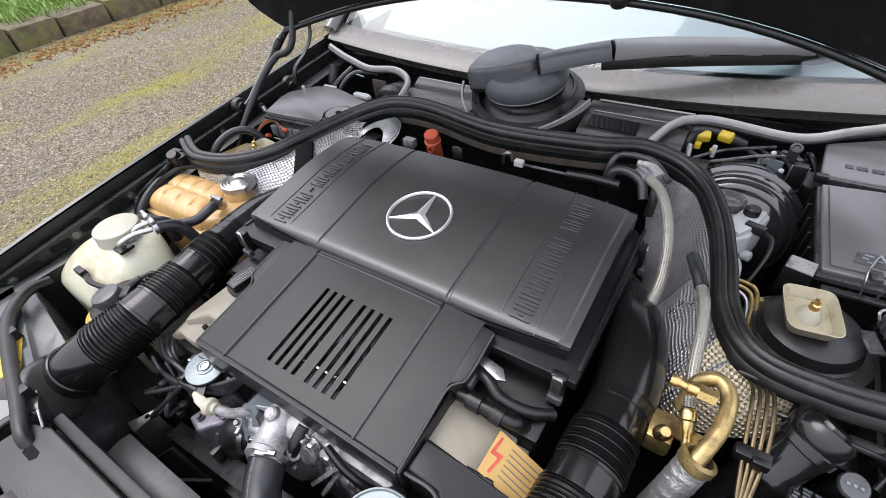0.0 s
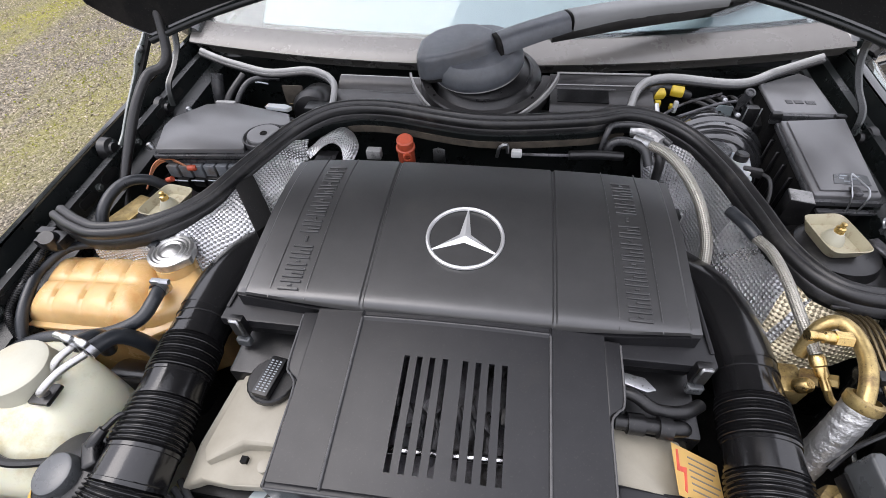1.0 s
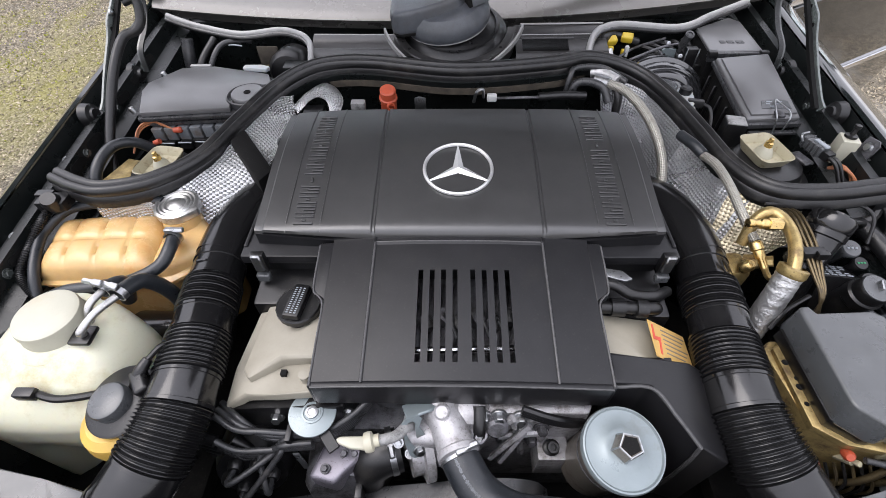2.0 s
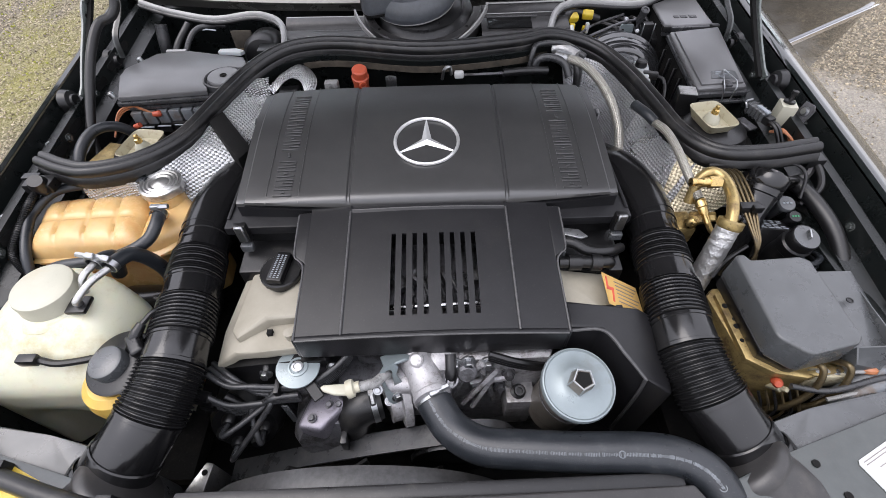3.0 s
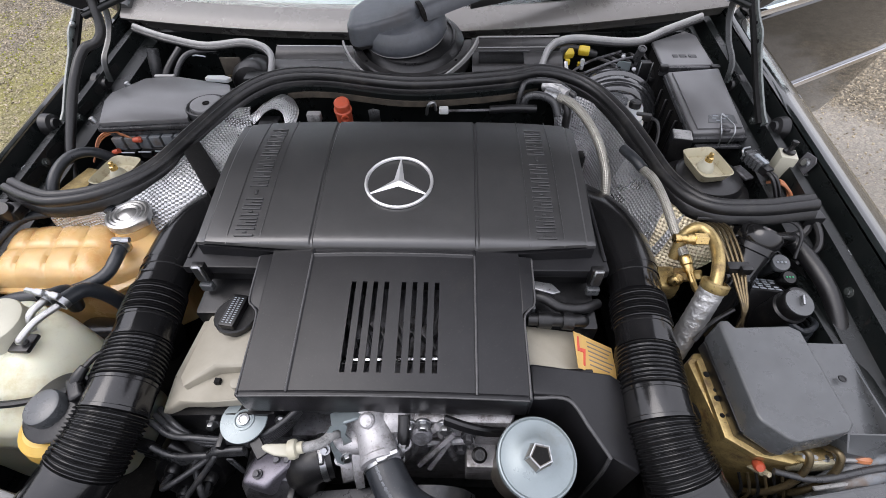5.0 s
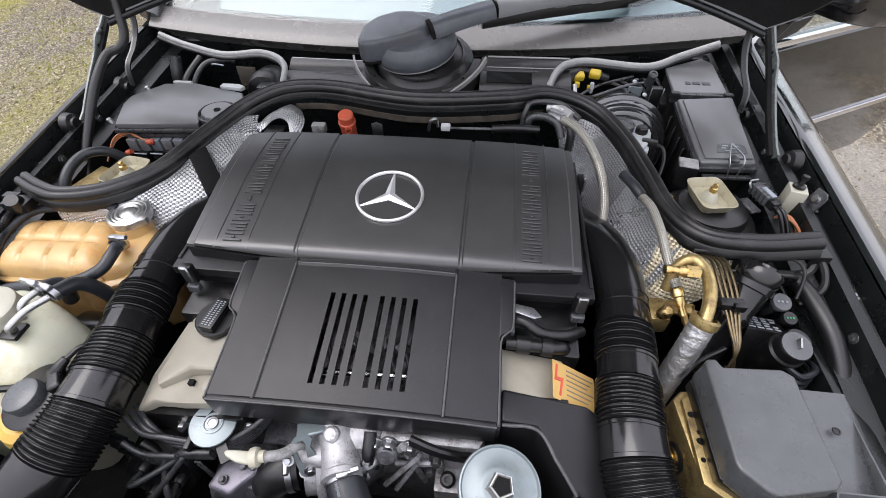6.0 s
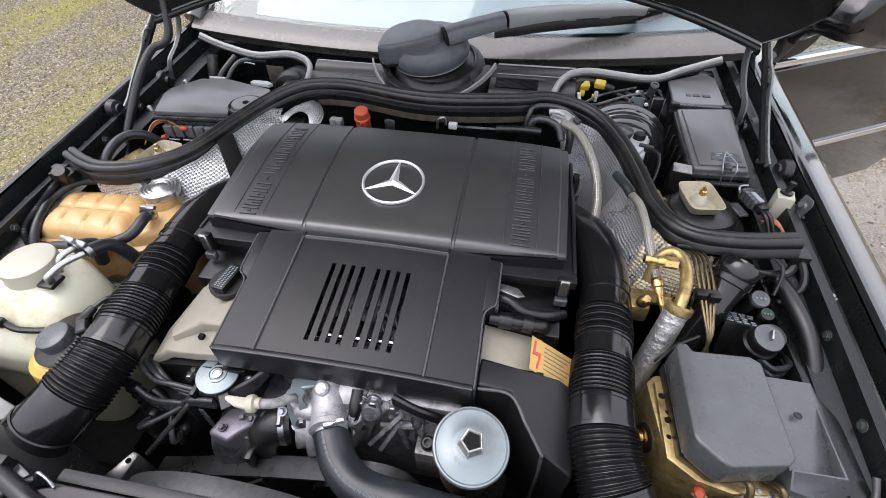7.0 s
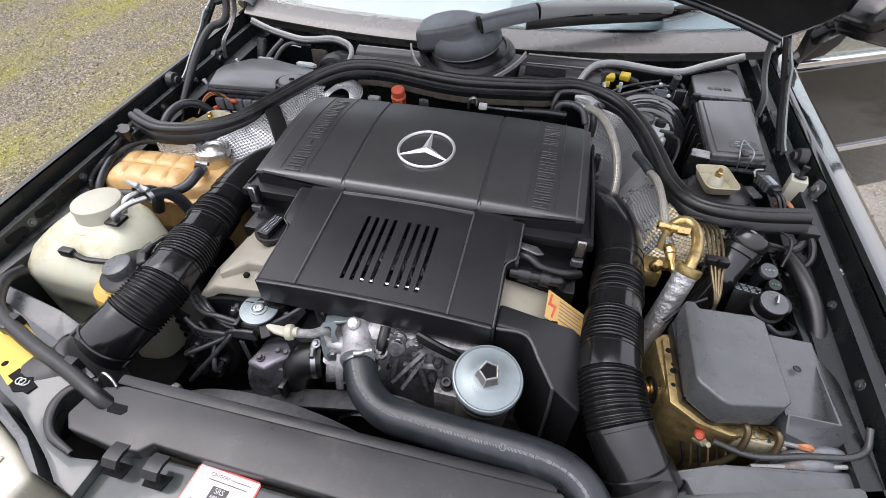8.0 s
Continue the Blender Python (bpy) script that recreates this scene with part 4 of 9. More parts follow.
for k in range(8):
    part("blade_clip", box(-0.016, 0.016, -0.007, 0.007, -0.010, 0.008, 0.002, 2, Matrix.Translation((0.27 + 0.045 * k, 0.594 + 0.0175 * k, 0.933)) @ pose(0, 0, 0, 0, 0, 21)), M_GREYRUB if k % 2 else M_BLACK, blade)
# side rubber lips of the cowl
LIPS = {-1: ((-0.330, 0.370, 0.806), (-0.338, 0.430, 0.823), (-0.348, 0.455, 0.832), (-0.373, 0.474, 0.838), (-0.420, 0.488, 0.840), (-0.519, 0.500, 0.826), (-0.622, 0.535, 0.827), (-0.670, 0.546, 0.835), (-0.715, 0.556, 0.847)),
        1: ((0.286, 0.372, 0.832), (0.304, 0.430, 0.841), (0.318, 0.455, 0.846), (0.338, 0.474, 0.849), (0.388, 0.492, 0.848), (0.523, 0.500, 0.837), (0.600, 0.532, 0.849), (0.645, 0.545, 0.860), (0.690, 0.556, 0.872))}
for s in (-1, 1):
    lip = thing("cowl_seal", "grey weathered rubber edge seal", "seal", (s * 0.5, 0.5, 0.8), "cowl seals")
    run = smooth(LIPS[s], 8)
    part("seal_lip", sweep(run, lambda i, t: [(0.0065 * math.cos(a) * (1.25 if math.sin(a) < 0 else 1.0), 0.0065 * math.sin(a)) for a in [2 * math.pi * q / 12 for q in range(12)]]), M_LIP, lip)
    part("seal_bead", sweep([p + Vector((0, -0.006, -0.0085)) for p in run], lambda i, t: circle(0.0048, 10)), M_RUBBER, lip)
    part("seal_lip", sweep([p + Vector((0.004 * s, -0.0045, -0.0055)) for p in run], lambda i, t: circle(0.0032, 8)), M_GREYBOX, lip)

# open front door with its mirror
DOOR = Matrix.Translation((0.86, 0.668, 0)) @ pose(0, 0, 0, 0, 0, 29.5)
UP = DOOR @ pose(0, 0, 0, 90, 0, 0)
door = part("door", prism([(0.0, 0.30), (0.78, 0.31), (0.86, 0.36), (1.06, 0.55), (1.07, 0.80), (1.05, 0.825), (0.0, 0.815)], -0.05, 0.015, 0.012, 3, UP), M_DOOR, car, "open black front door")
part("door_moulding", box(0.01, 1.055, -0.024, -0.014, 0.507, 0.525, 0.003, 2, DOOR), M_CHROME, door, "bright trim strip")
door_glass = part("door_glass", box(0.06, 1.0, 0.010, 0.015, 0.82, 1.22, 0.002, 1, DOOR), M_GLASS, door)
door_glass.visible_shadow = False
part("belt_trim", box(0.0, 1.06, -0.012, 0.004, 0.815, 0.832, 0.004, 2, DOOR), M_CHROME, door)
part("door_frame", tube([DOOR @ Vector(p) for p in ((0.0, 0.01, 0.83), (0.40, 0.01, 1.22), (1.0, 0.01, 1.25), (1.05, 0.01, 0.83))], 0.018, 8, 8), M_BLACK, door)
part("door_mirror", prism([(-0.175, -0.015), (-0.155, -0.042), (-0.06, -0.066), (0.10, -0.095), (0.15, -0.08), (0.165, 0.05), (0.13, 0.085), (-0.11, 0.072), (-0.165, 0.028)], -0.055, 0.055, 0.034, 4, DOOR @ pose(0.105, -0.125, 0.985, 90, 0, 0)), M_TUBE, door, "black mirror housing")
part("mirror_arm", tube([DOOR @ Vector(p) for p in ((0.03, 0.0, 0.90), (0.0, -0.04, 0.93), (-0.03, -0.09, 0.965), (0.02, -0.12, 0.98))], 0.026, 14), M_TUBE, door)
part("mirror_base", prism([(0.0, 0.832), (0.03, 0.832), (0.085, 0.842), (0.118, 0.868), (0.135, 0.905), (0.09, 0.935), (0.0, 0.93)], -0.018, 0.006, 0.006, 3, UP), M_BLACK, door)


# ---- front panel, radiator cover and lamps ----
def front_panel(s):
    p = part("front_panel", prism([(s * 0.362, -0.551), (s * 0.46, -0.515), (s * 0.72, -0.44), (s * 0.79, -0.505), (s * 0.63, -0.575), (s * 0.485, -0.604), (s * 0.428, -0.622), (s * 0.335, -0.668), (s * 0.30, -0.69), (s * 0.262, -0.70), (s * 0.262, -0.652), (s * 0.300, -0.658), (s * 0.352, -0.646), (s * 0.380, -0.622), (s * 0.388, -0.594), (s * 0.380, -0.574)], 0.66, lambda x, y: 0.70, 0.006), M_CROSS, car, "grey green painted front panel")
    # lock hole and round holes are flat plates coloured as dark as their shade
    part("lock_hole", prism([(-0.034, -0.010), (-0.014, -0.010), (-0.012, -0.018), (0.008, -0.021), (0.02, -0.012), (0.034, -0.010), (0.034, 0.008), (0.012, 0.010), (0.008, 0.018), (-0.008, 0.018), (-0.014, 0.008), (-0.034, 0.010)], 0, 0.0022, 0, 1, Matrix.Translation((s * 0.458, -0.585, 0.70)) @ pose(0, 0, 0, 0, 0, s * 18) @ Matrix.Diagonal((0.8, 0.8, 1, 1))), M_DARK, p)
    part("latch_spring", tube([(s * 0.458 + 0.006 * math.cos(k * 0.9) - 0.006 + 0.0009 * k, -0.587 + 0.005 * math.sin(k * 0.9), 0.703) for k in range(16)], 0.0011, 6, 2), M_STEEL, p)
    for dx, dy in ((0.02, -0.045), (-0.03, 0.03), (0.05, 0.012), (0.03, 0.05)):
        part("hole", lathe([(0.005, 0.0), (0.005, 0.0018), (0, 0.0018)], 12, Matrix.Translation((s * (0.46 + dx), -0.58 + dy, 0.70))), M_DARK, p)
    return p


panel_left, panel_right = front_panel(-1), front_panel(1)
part("cross_member", box(-0.262, 0.262, -0.72, -0.628, 0.60, 0.685, 0.004), M_CROSS, car)
cover = part("radiator_cover", prism([(-0.300, -0.556), (-0.332, -0.566), (-0.346, -0.587), (-0.350, -0.612), (-0.332, -0.630), (-0.249, -0.638), (-0.218, -0.634), (-0.206, -0.620), (-0.138, -0.622), (0.10, -0.624), (0.326, -0.612), (0.343, -0.580), (0.324, -0.550)], 0.672, 0.7065, 0.0035, 3), M_RADCOVER, car, "dark plastic cover strip over the radiator")
part("cover_lip", prism([(-0.33, -0.535), (0.32, -0.532), (0.32, -0.552), (-0.33, -0.552)], 0.66, 0.694, 0.004), M_BLACK, cover)
# these slots have no depth; near-black plates paint their shade
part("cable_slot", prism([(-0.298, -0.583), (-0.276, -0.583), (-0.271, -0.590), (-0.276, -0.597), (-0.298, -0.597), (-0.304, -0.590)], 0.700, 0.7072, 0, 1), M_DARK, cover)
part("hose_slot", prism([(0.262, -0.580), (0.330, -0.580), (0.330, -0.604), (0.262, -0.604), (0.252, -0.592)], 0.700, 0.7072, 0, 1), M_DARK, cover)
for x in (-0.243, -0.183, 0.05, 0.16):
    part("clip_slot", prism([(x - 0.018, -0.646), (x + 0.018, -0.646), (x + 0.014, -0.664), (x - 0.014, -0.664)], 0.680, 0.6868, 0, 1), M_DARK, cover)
    hook = [(-0.630, 0.704), (-0.641, 0.7085), (-0.651, 0.708), (-0.657, 0.702), (-0.655, 0.694)]
    part("cover_clip", sweep([Vector((x, b, c)) for b, c in hook], lambda i, t: [(-0.011, -0.003), (0.011, -0.003), (0.011, 0.003), (-0.011, 0.003)]), M_BLACK, cover)
part("panel_seal", sweep(smooth([(-0.352, -0.556, 0.700), (-0.380, -0.580, 0.702), (-0.378, -0.612, 0.702), (-0.352, -0.640, 0.702), (-0.305, -0.655, 0.701)], 8), lambda i, t: circle(0.0085 * (1 - 0.5 * abs(2 * t - 0.9)), 10, 0.7)), M_RUBBER, car)
part("seal_clip", tube([(-0.345, -0.557, 0.706), (-0.338, -0.552, 0.718), (-0.322, -0.556, 0.716), (-0.312, -0.562, 0.708)], 0.0022, 8), M_STEEL, car)
# added near-black sheet that fills the gap as shade would
part("dark_gap_sheet", box(-0.42, -0.29, -0.665, -0.545, 0.56, 0.60, 0.004), M_DARK, car)
part("radiator", box(-0.34, 0.34, -0.60, -0.55, 0.25, 0.665, 0.006), M_BLACK, car)


def headlamp(s):
    h = part("headlamp", prism([(s * 0.37, -0.700), (s * 0.42, -0.675), (s * 0.50, -0.645), (s * 0.64, -0.612), (s * 0.79, -0.535), (s * 0.80, -0.60), (s * 0.68, -0.72), (s * 0.47, -0.79), (s * 0.38, -0.80)], 0.52, 0.672, 0.012, 3), M_LAMP, car, "yellowed headlamp glass")
    part("headlamp_shell", prism([(s * 0.35, -0.700), (s * 0.41, -0.662), (s * 0.495, -0.628), (s * 0.635, -0.596), (s * 0.785, -0.52), (s * 0.79, -0.53), (s * 0.64, -0.608), (s * 0.50, -0.640), (s * 0.42, -0.670), (s * 0.37, -0.697)], 0.50, 0.684, 0.002), M_GREYBOX, h)
    part("reflector", prism([(s * 0.39, -0.72), (s * 0.50, -0.675), (s * 0.64, -0.64), (s * 0.76, -0.58), (s * 0.74, -0.60), (s * 0.63, -0.66), (s * 0.50, -0.70), (s * 0.40, -0.74)], 0.53, 0.655, 0.003), M_CHROME, h)
    h.location = (s * -0.014, 0.014, 0.0)
    for k in range(9):
        part("lens_flute", box(s * (0.43 + 0.03 * k) - 0.004, s * (0.43 + 0.03 * k) + 0.004, -0.76 + 0.014 * k, -0.69 + 0.011 * k, 0.6725, 0.6745, 0.0008, 1), M_LAMP, h)


headlamp(-1)
headlamp(1)
part("bumper", box(-0.85, 0.85, -0.90, -0.74, 0.36, 0.52, 0.04, 4), M_BLACK, car)


def sticker(at, sx, sy, turn, material, parent, name, label, rows, ink):
    m = Matrix.Translation(at) @ pose(0, 0, 0, 0, 0, turn)
    st = part(name, prism([(-sx + 0.004, -sy), (sx - 0.004, -sy), (sx, -sy + 0.004), (sx, sy - 0.004), (sx - 0.004, sy), (-sx + 0.004, sy), (-sx, sy - 0.004), (-sx, -sy + 0.004)], 0, 0.0012, 0, 1, m), material, parent, label)
    bm = bmesh.new()
    for x0, x1, y in rows:
        box(x0 * sx, x1 * sx, (y - 0.014) * sy, (y + 0.014) * sy, 0.001, 0.0019, 0, 1, m, bm)
    part("print", bm, ink, st)
    return st


random.seed(5)
sticker((0.6025, -0.537, 0.7005), 0.052, 0.031, 24, M_PAPER, panel_right, "sticker", "white sticker with a grey line diagram", [(-0.85, 0.1 + 0.5 * random.random(), 0.85 - 0.12 * k) for k in range(2)] + [(0.5, 0.9 - 0.2 * random.random(), 0.75 - 0.13 * k) for k in range(11)] + [(-0.6, 0.1, 0.45), (-0.4, 0.25, 0.1), (-0.5, -0.1, -0.3), (-0.2, 0.3, -0.62)], M_INK)
sticker((-0.515, -0.545, 0.7005), 0.062, 0.03, -24, M_YSTICK, panel_left, "sticker", "plain yellow sticker", [(-0.8, 0.2, 0.6)], M_ORANGE)
AIR = Matrix.Translation((-0.096, -0.652, 0.6868)) @ pose(0, 0, 0, 0, 0, -3)
airbag = sticker((-0.096, -0.652, 0.6852), 0.046, 0.03, -3, M_REDINK, car, "sticker", "white airbag warning sticker with a red border", [(0.12, 0.75, 0.70), (-0.5, 0.7, 0.50), (-0.75, 0.75, -0.38), (-0.6, 0.1, -0.55), (-0.4, 0.3, -0.72)], M_INK)
part("sticker_field", box(-0.0440, 0.0440, -0.0280, 0.0280, -0.0004, 0.0003, 0, 1, AIR), M_PINK, airbag)
written("CAUTION!", 0.0058, AIR @ pose(-0.010, 0.021, 0.0005), M_INK, airbag)
part("word_box", box(-0.012, 0.012, -0.006, 0.009, 0.0002, 0.0006, 0, 1, AIR), M_BLACK, airbag)
written("SRS", 0.009, AIR @ pose(0, 0.0042, 0.0008), M_PAPER, airbag)
written("AIRBAG", 0.0052, AIR @ pose(0, -0.0030, 0.0008), M_PAPER, airbag)


# ---- air filter housing in the middle of the bay ----
def lid_z(x, y):
    k = min(1.0, max(0.0, (y + 0.13) / 0.327))
    # rounded front edge, a gentle even rise, then a crown that falls away to the rear
    q = max(0.0, k - 0.42)
    h = 0.788 + 0.0135 * (1 - math.exp(-k / 0.013)) + 0.0435 * k - 0.0846 * q * q
    return h - 0.007 * (abs(x) / 0.33) ** 3


def lid_half(y):
    return 0.322 + 0.004 * (y + 0.13) / 0.327


airbox = thing("air_filter_housing", "large black plastic air filter housing on the engine", "air filter", (0, 0.05, 0.60))


def lid():
    us = sorted(set(lin(-1, 1, 41) + [c + d for s in (-1, 1) for c in (s * 0.413,) for d in (-0.012, -0.005, 0, 0.005, 0.012)] + [s * c + d for s in (-1, 1) for c in (0.955,) for d in (-0.006, 0.006)]))
    vs = sorted(set(lin(0, 1, 25) + [0.985, 0.004, 0.009, 0.015, 0.022, 0.032, 0.06, 0.10]))

    def f(u, v):
        y = -0.13 + 0.327 * v + 0.010 * (abs(u) ** 3) * (1 - v) - 0.010 * abs(u) ** 6 * v
        x = u * lid_half(y)
        z = lid_z(x, y)
        if abs(abs(u) - 0.413) < 0.008:
            z -= 0.003
        if abs(u) > 0.955:
            z -= 0.003
        if v < 0.002:
            z -= 0.004
        if v > 0.98:
            z -= 0.012
        return (x, y, z)

    return grid(us, vs, f, 0.004)


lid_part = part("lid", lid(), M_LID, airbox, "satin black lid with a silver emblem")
# sides of the lid, flange and lower box
rimline = [(-0.322, -0.122), (-0.2, -0.130), (0.2, -0.130), (0.322, -0.122), (0.326, 0.186), (-0.326, 0.186)]
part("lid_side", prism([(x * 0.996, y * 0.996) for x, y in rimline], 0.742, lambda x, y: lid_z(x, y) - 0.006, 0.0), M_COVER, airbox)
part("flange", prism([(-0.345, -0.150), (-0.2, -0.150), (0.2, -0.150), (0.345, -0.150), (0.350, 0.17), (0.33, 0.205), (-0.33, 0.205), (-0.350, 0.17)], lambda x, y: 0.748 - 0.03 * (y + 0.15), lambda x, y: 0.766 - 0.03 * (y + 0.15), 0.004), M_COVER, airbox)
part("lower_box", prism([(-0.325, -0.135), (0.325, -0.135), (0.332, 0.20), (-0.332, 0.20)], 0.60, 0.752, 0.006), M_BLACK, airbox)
for s in (-1, 1):
    part("front_rib", box(min(s * 0.215, s * 0.335), max(s * 0.215, s * 0.335), -0.148, -0.135, 0.757, 0.764, 0.002), M_COVER, airbox)
    part("side_rib", box(min(s * 0.338, s * 0.344), max(s * 0.338, s * 0.344), -0.13, 0.20, 0.752, 0.768, 0.002), M_COVER, airbox)


def clasp(at, turn):
    """Wire-and-plate latch with its hook."""
    m = Matrix.Translation(at) @ pose(0, 0, 0, 0, 0, turn)
    c = part("latch", box(-0.011, 0.011, -0.008, 0.004, -0.028, 0.012, 0.003, 2, m), M_BLACK, airbox)
    part("latch_clip", box(-0.0075, 0.0075, -0.012, -0.006, -0.022, 0.014, 0.002, 1, m), M_STEEL, c)
    part("latch_hook", box(-0.0105, 0.0105, -0.014, -0.002, -0.046, -0.03, 0.002, 1, m), M_GREYBOX, c)


clasp((-0.313, -0.153, 0.768), 0)
clasp((0.323, -0.153, 0.768), 0)
clasp((0.350, 0.15, 0.757), 90)
clasp((-0.350, 0.15, 0.757), -90)


def on_lid(x, y, h=0.0):
    return Vector((x, y, lid_z(x, y) + h))


# ring emblem with three spokes
b = bmesh.new()
R0 = 0.060
E0 = Vector((0, 0.0, lid_z(0, 0)))
tilt = (on_lid(0, 0.05) - on_lid(0, -0.05)).normalized()
EM = Matrix.Translation(E0 + Vector((0, 0, 0.001))) @ Matrix.Rotation(math.atan2(tilt.z, tilt.y), 4, "X")
lathe([(R0 - 0.0062, 0), (R0 - 0.0052, 0.0030), (R0 - 0.0030, 0.0040), (R0 - 0.0008, 0.0030), (R0, 0)], 64, EM, b)
for k in range(3):
    m = EM @ pose(0, 0, 0, 0, 0, 120 * k)
    c = bmesh.new()
    pts = [(-0.0095, 0.0, 0.0), (0.0095, 0.0, 0.0), (0.0006, R0 - 0.003, 0.0), (-0.0006, R0 - 0.003, 0.0), (0, 0.0, 0.0036), (0, R0 - 0.003, 0.0026)]
    vv = [c.verts.new(p) for p in pts]
    for f in ((0, 4, 5, 3), (4, 1, 2, 5), (0, 1, 4), (3, 5, 2)):
        c.faces.new([vv[i] for i in f])
    c.transform(m)
    merge(b, c)
part("emblem", b, M_EMBLEM, lid_part, "silver ring emblem with three spokes", 20)

# raised brand lettering stands as plain bars in a row down each side, between two fine lines
for s in (-1, 1):
    for k in range(13):
        y = -0.106 + 0.0208 * (k if s > 0 else 12 - k)
        bar = bmesh.new()
        x = s * 0.244

        def pad(xa, xb, ya, yb, h):
            pts = [(xa, ya), ((xa + xb) / 2, ya), (xb, ya), (xb, yb), ((xa + xb) / 2, yb), (xa, yb)]
            prism(pts, lambda u, v: lid_z(u, v) - 0.002, lambda u, v: lid_z(u, v) + h, 0.0006, 1, None, bar)

        if k == 8:
            pad(x - 0.002, x + 0.002, y - 0.005, y + 0.005, 0.0030)
        else:
            pad(x - 0.0155, x + 0.0155, y - 0.0082, y - 0.0046, 0.0030)
            pad(x - 0.0155, x + 0.0155, y + 0.0046, y + 0.0082, 0.0030)
            pad(x - 0.0030, x + 0.0155 if k % 2 else x + 0.0030, y - 0.0018, y + 0.0018, 0.0026)
        part("raised_bar", bar, M_LID, lid_part)
    for x in (0.2165, 0.2715):
        part("lid_line", tube([on_lid(s * x, y, 0.0004) for y in lin(-0.125, 0.185, 18)], 0.0011, 6, 1), M_LID, lid_part)
# side elbows that lead down into the intake hoses
for s in (-1, 1):
    path = smooth([(s * 0.315, 0.12, 0.665), (s * 0.350, 0.075, 0.684), (s * 0.382, 0.02, 0.703), (s * 0.398, -0.05, 0.714), (s * 0.402, -0.118, 0.716)], 10)
    part("elbow", sweep(path, lambda i, t: circle(0.060 - 0.017 * t ** 0.7, 36)), M_TUBE, airbox, sharp=60)


# ---- ribbed intake hoses ----
def intake_hose(s):
    h = thing("intake_hose", "black ribbed plastic intake hose beside the engine", "hose", (s * 0.42, -0.33, 0.6), "intake hoses")
    path = smooth([(s * 0.402, -0.110, 0.716), (s * 0.397, -0.17, 0.716), (s * 0.393, -0.22, 0.714), (s * 0.388, -0.275, 0.711), (s * 0.384, -0.335, 0.708), (s * 0.385, -0.378, 0.703), (s * 0.398, -0.43, 0.690), (s * 0.424, -0.475, 0.668), (s * 0.452, -0.512, 0.640)], 40)
    path = even(path, 0.0006)
    n = len(path)
    length = [0.0]
    for i in range(1, n):
        length.append(length[-1] + (path[i] - path[i - 1]).length)
    whole = length[-1]
    # three ribbed stretches: start, number of ribs, pitch
    bands = ((0.060, 12, 0.0044), (0.152, 10, 0.0064), (0.258, 13, 0.0056))

    def ring(i, t):
        d = length[i]
        r = 0.0405 + 0.0065 * min(1.0, d / (0.8 * whole))
        for a, count, pitch in bands:
            if a < d < a + count * pitch:
                k = math.sin(math.pi * (d - a) / pitch) ** 2
                r += -0.0014 + 0.0046 * k ** 1.3
            elif 0 <= d - a - count * pitch < 0.005 or 0 <= a - d < 0.004:
                r += 0.0014
        if d < 0.022:
            r += 0.0016
        return circle(r, 40)

    part("ribbed_tube", sweep(path, ring), M_TUBE, h, sharp=60)
    e = path[-1]
    d = (path[-1] - path[-30]).normalized()
    part("end_collar", lathe([(0.0475, -0.052), (0.0495, -0.050), (0.0500, -0.020), (0.0525, -0.018), (0.0525, 0.012), (0.0, 0.012)], 40, axis(e, d)), M_TUBE, h)
    # raised mark near the upper end, too small to read
    bm = bmesh.new()
    for k in range(9):
        a = radians(52 + 7.0 * k + (0 if s < 0 else 8))
        p = path[0] + Vector((0.0418 * math.cos(a), -0.040, 0.0418 * math.sin(a)))
        box(-0.0016, 0.0016, -0.003, 0.003, -0.001, 0.0008, 0, 1, axis(p, (math.cos(a), 0, math.sin(a))), bm)
    if s < 0:
        part("raised_mark", bm, M_TUBE, h)
    else:
        bm.free()
intake_hose(-1)
intake_hose(1)
for s in (-1, 1):
    d = thing("air_intake_duct", "black plastic air inlet box behind the headlamp", "duct", (s * 0.52, -0.52, 0.45), "air inlets")
    # black duct takes the lighter grey to show the sheen on its top
    part("duct_body", prism([(s * 0.375, -0.575), (s * 0.384, -0.548), (s * 0.455, -0.470), (s * 0.53, -0.455), (s * 0.708, -0.422), (s * 0.710, -0.455), (s * 0.60, -0.494), (s * 0.49, -0.53), (s * 0.44, -0.565), (s * 0.42, -0.59)], 0.44, lambda x, y: 0.640 + 0.050 * min(1, max(0, (abs(x) - 0.44) / 0.07)), 0.008, 3), M_GREYBOX, d)
    boot = smooth([(s * 0.412, -0.512, 0.668), (s * 0.432, -0.534, 0.655), (s * 0.462, -0.560, 0.640), (s * 0.50, -0.585, 0.620)], 6)
    part("duct_boot", sweep(boot, lambda i, t: circle(0.051 + 0.006 * math.sin(min(1, t * 4) * math.pi) + 0.022 * t, 32)), M_RADCOVER, d, "flared boot at the end of the hose", sharp=60)
    part("neck", lathe([(0.088, -0.085), (0.074, -0.055), (0.062, -0.025), (0.056, -0.005), (0.0545, 0.012), (0.052, 0.014)], 40, axis((s * 0.448, -0.508, 0.645), (-s * 0.42, 0.60, 0.42))), M_TUBE, d, sharp=60)
    part("neck_seam", tube([(s * 0.40, -0.548, 0.664), (s * 0.43, -0.556, 0.668), (s * 0.47, -0.545, 0.680)], 0.003, 8), M_TUBE, d)
# ---- the shield in front of the housing, with its slots ----
shield = thing("engine_shield", "black plastic shield with eight ventilation slots over the engine", "engine cover", (0, -0.25, 0.70))


def shield_z(x, y):
    return 0.749 + 0.150 * (y + 0.355) + 0.008 * (1 - (x / 0.2) ** 2)


SLOTS = [-0.056 + 0.0168 * k for k in range(4)] + [0.0205 + 0.0168 * k for k in range(4)]


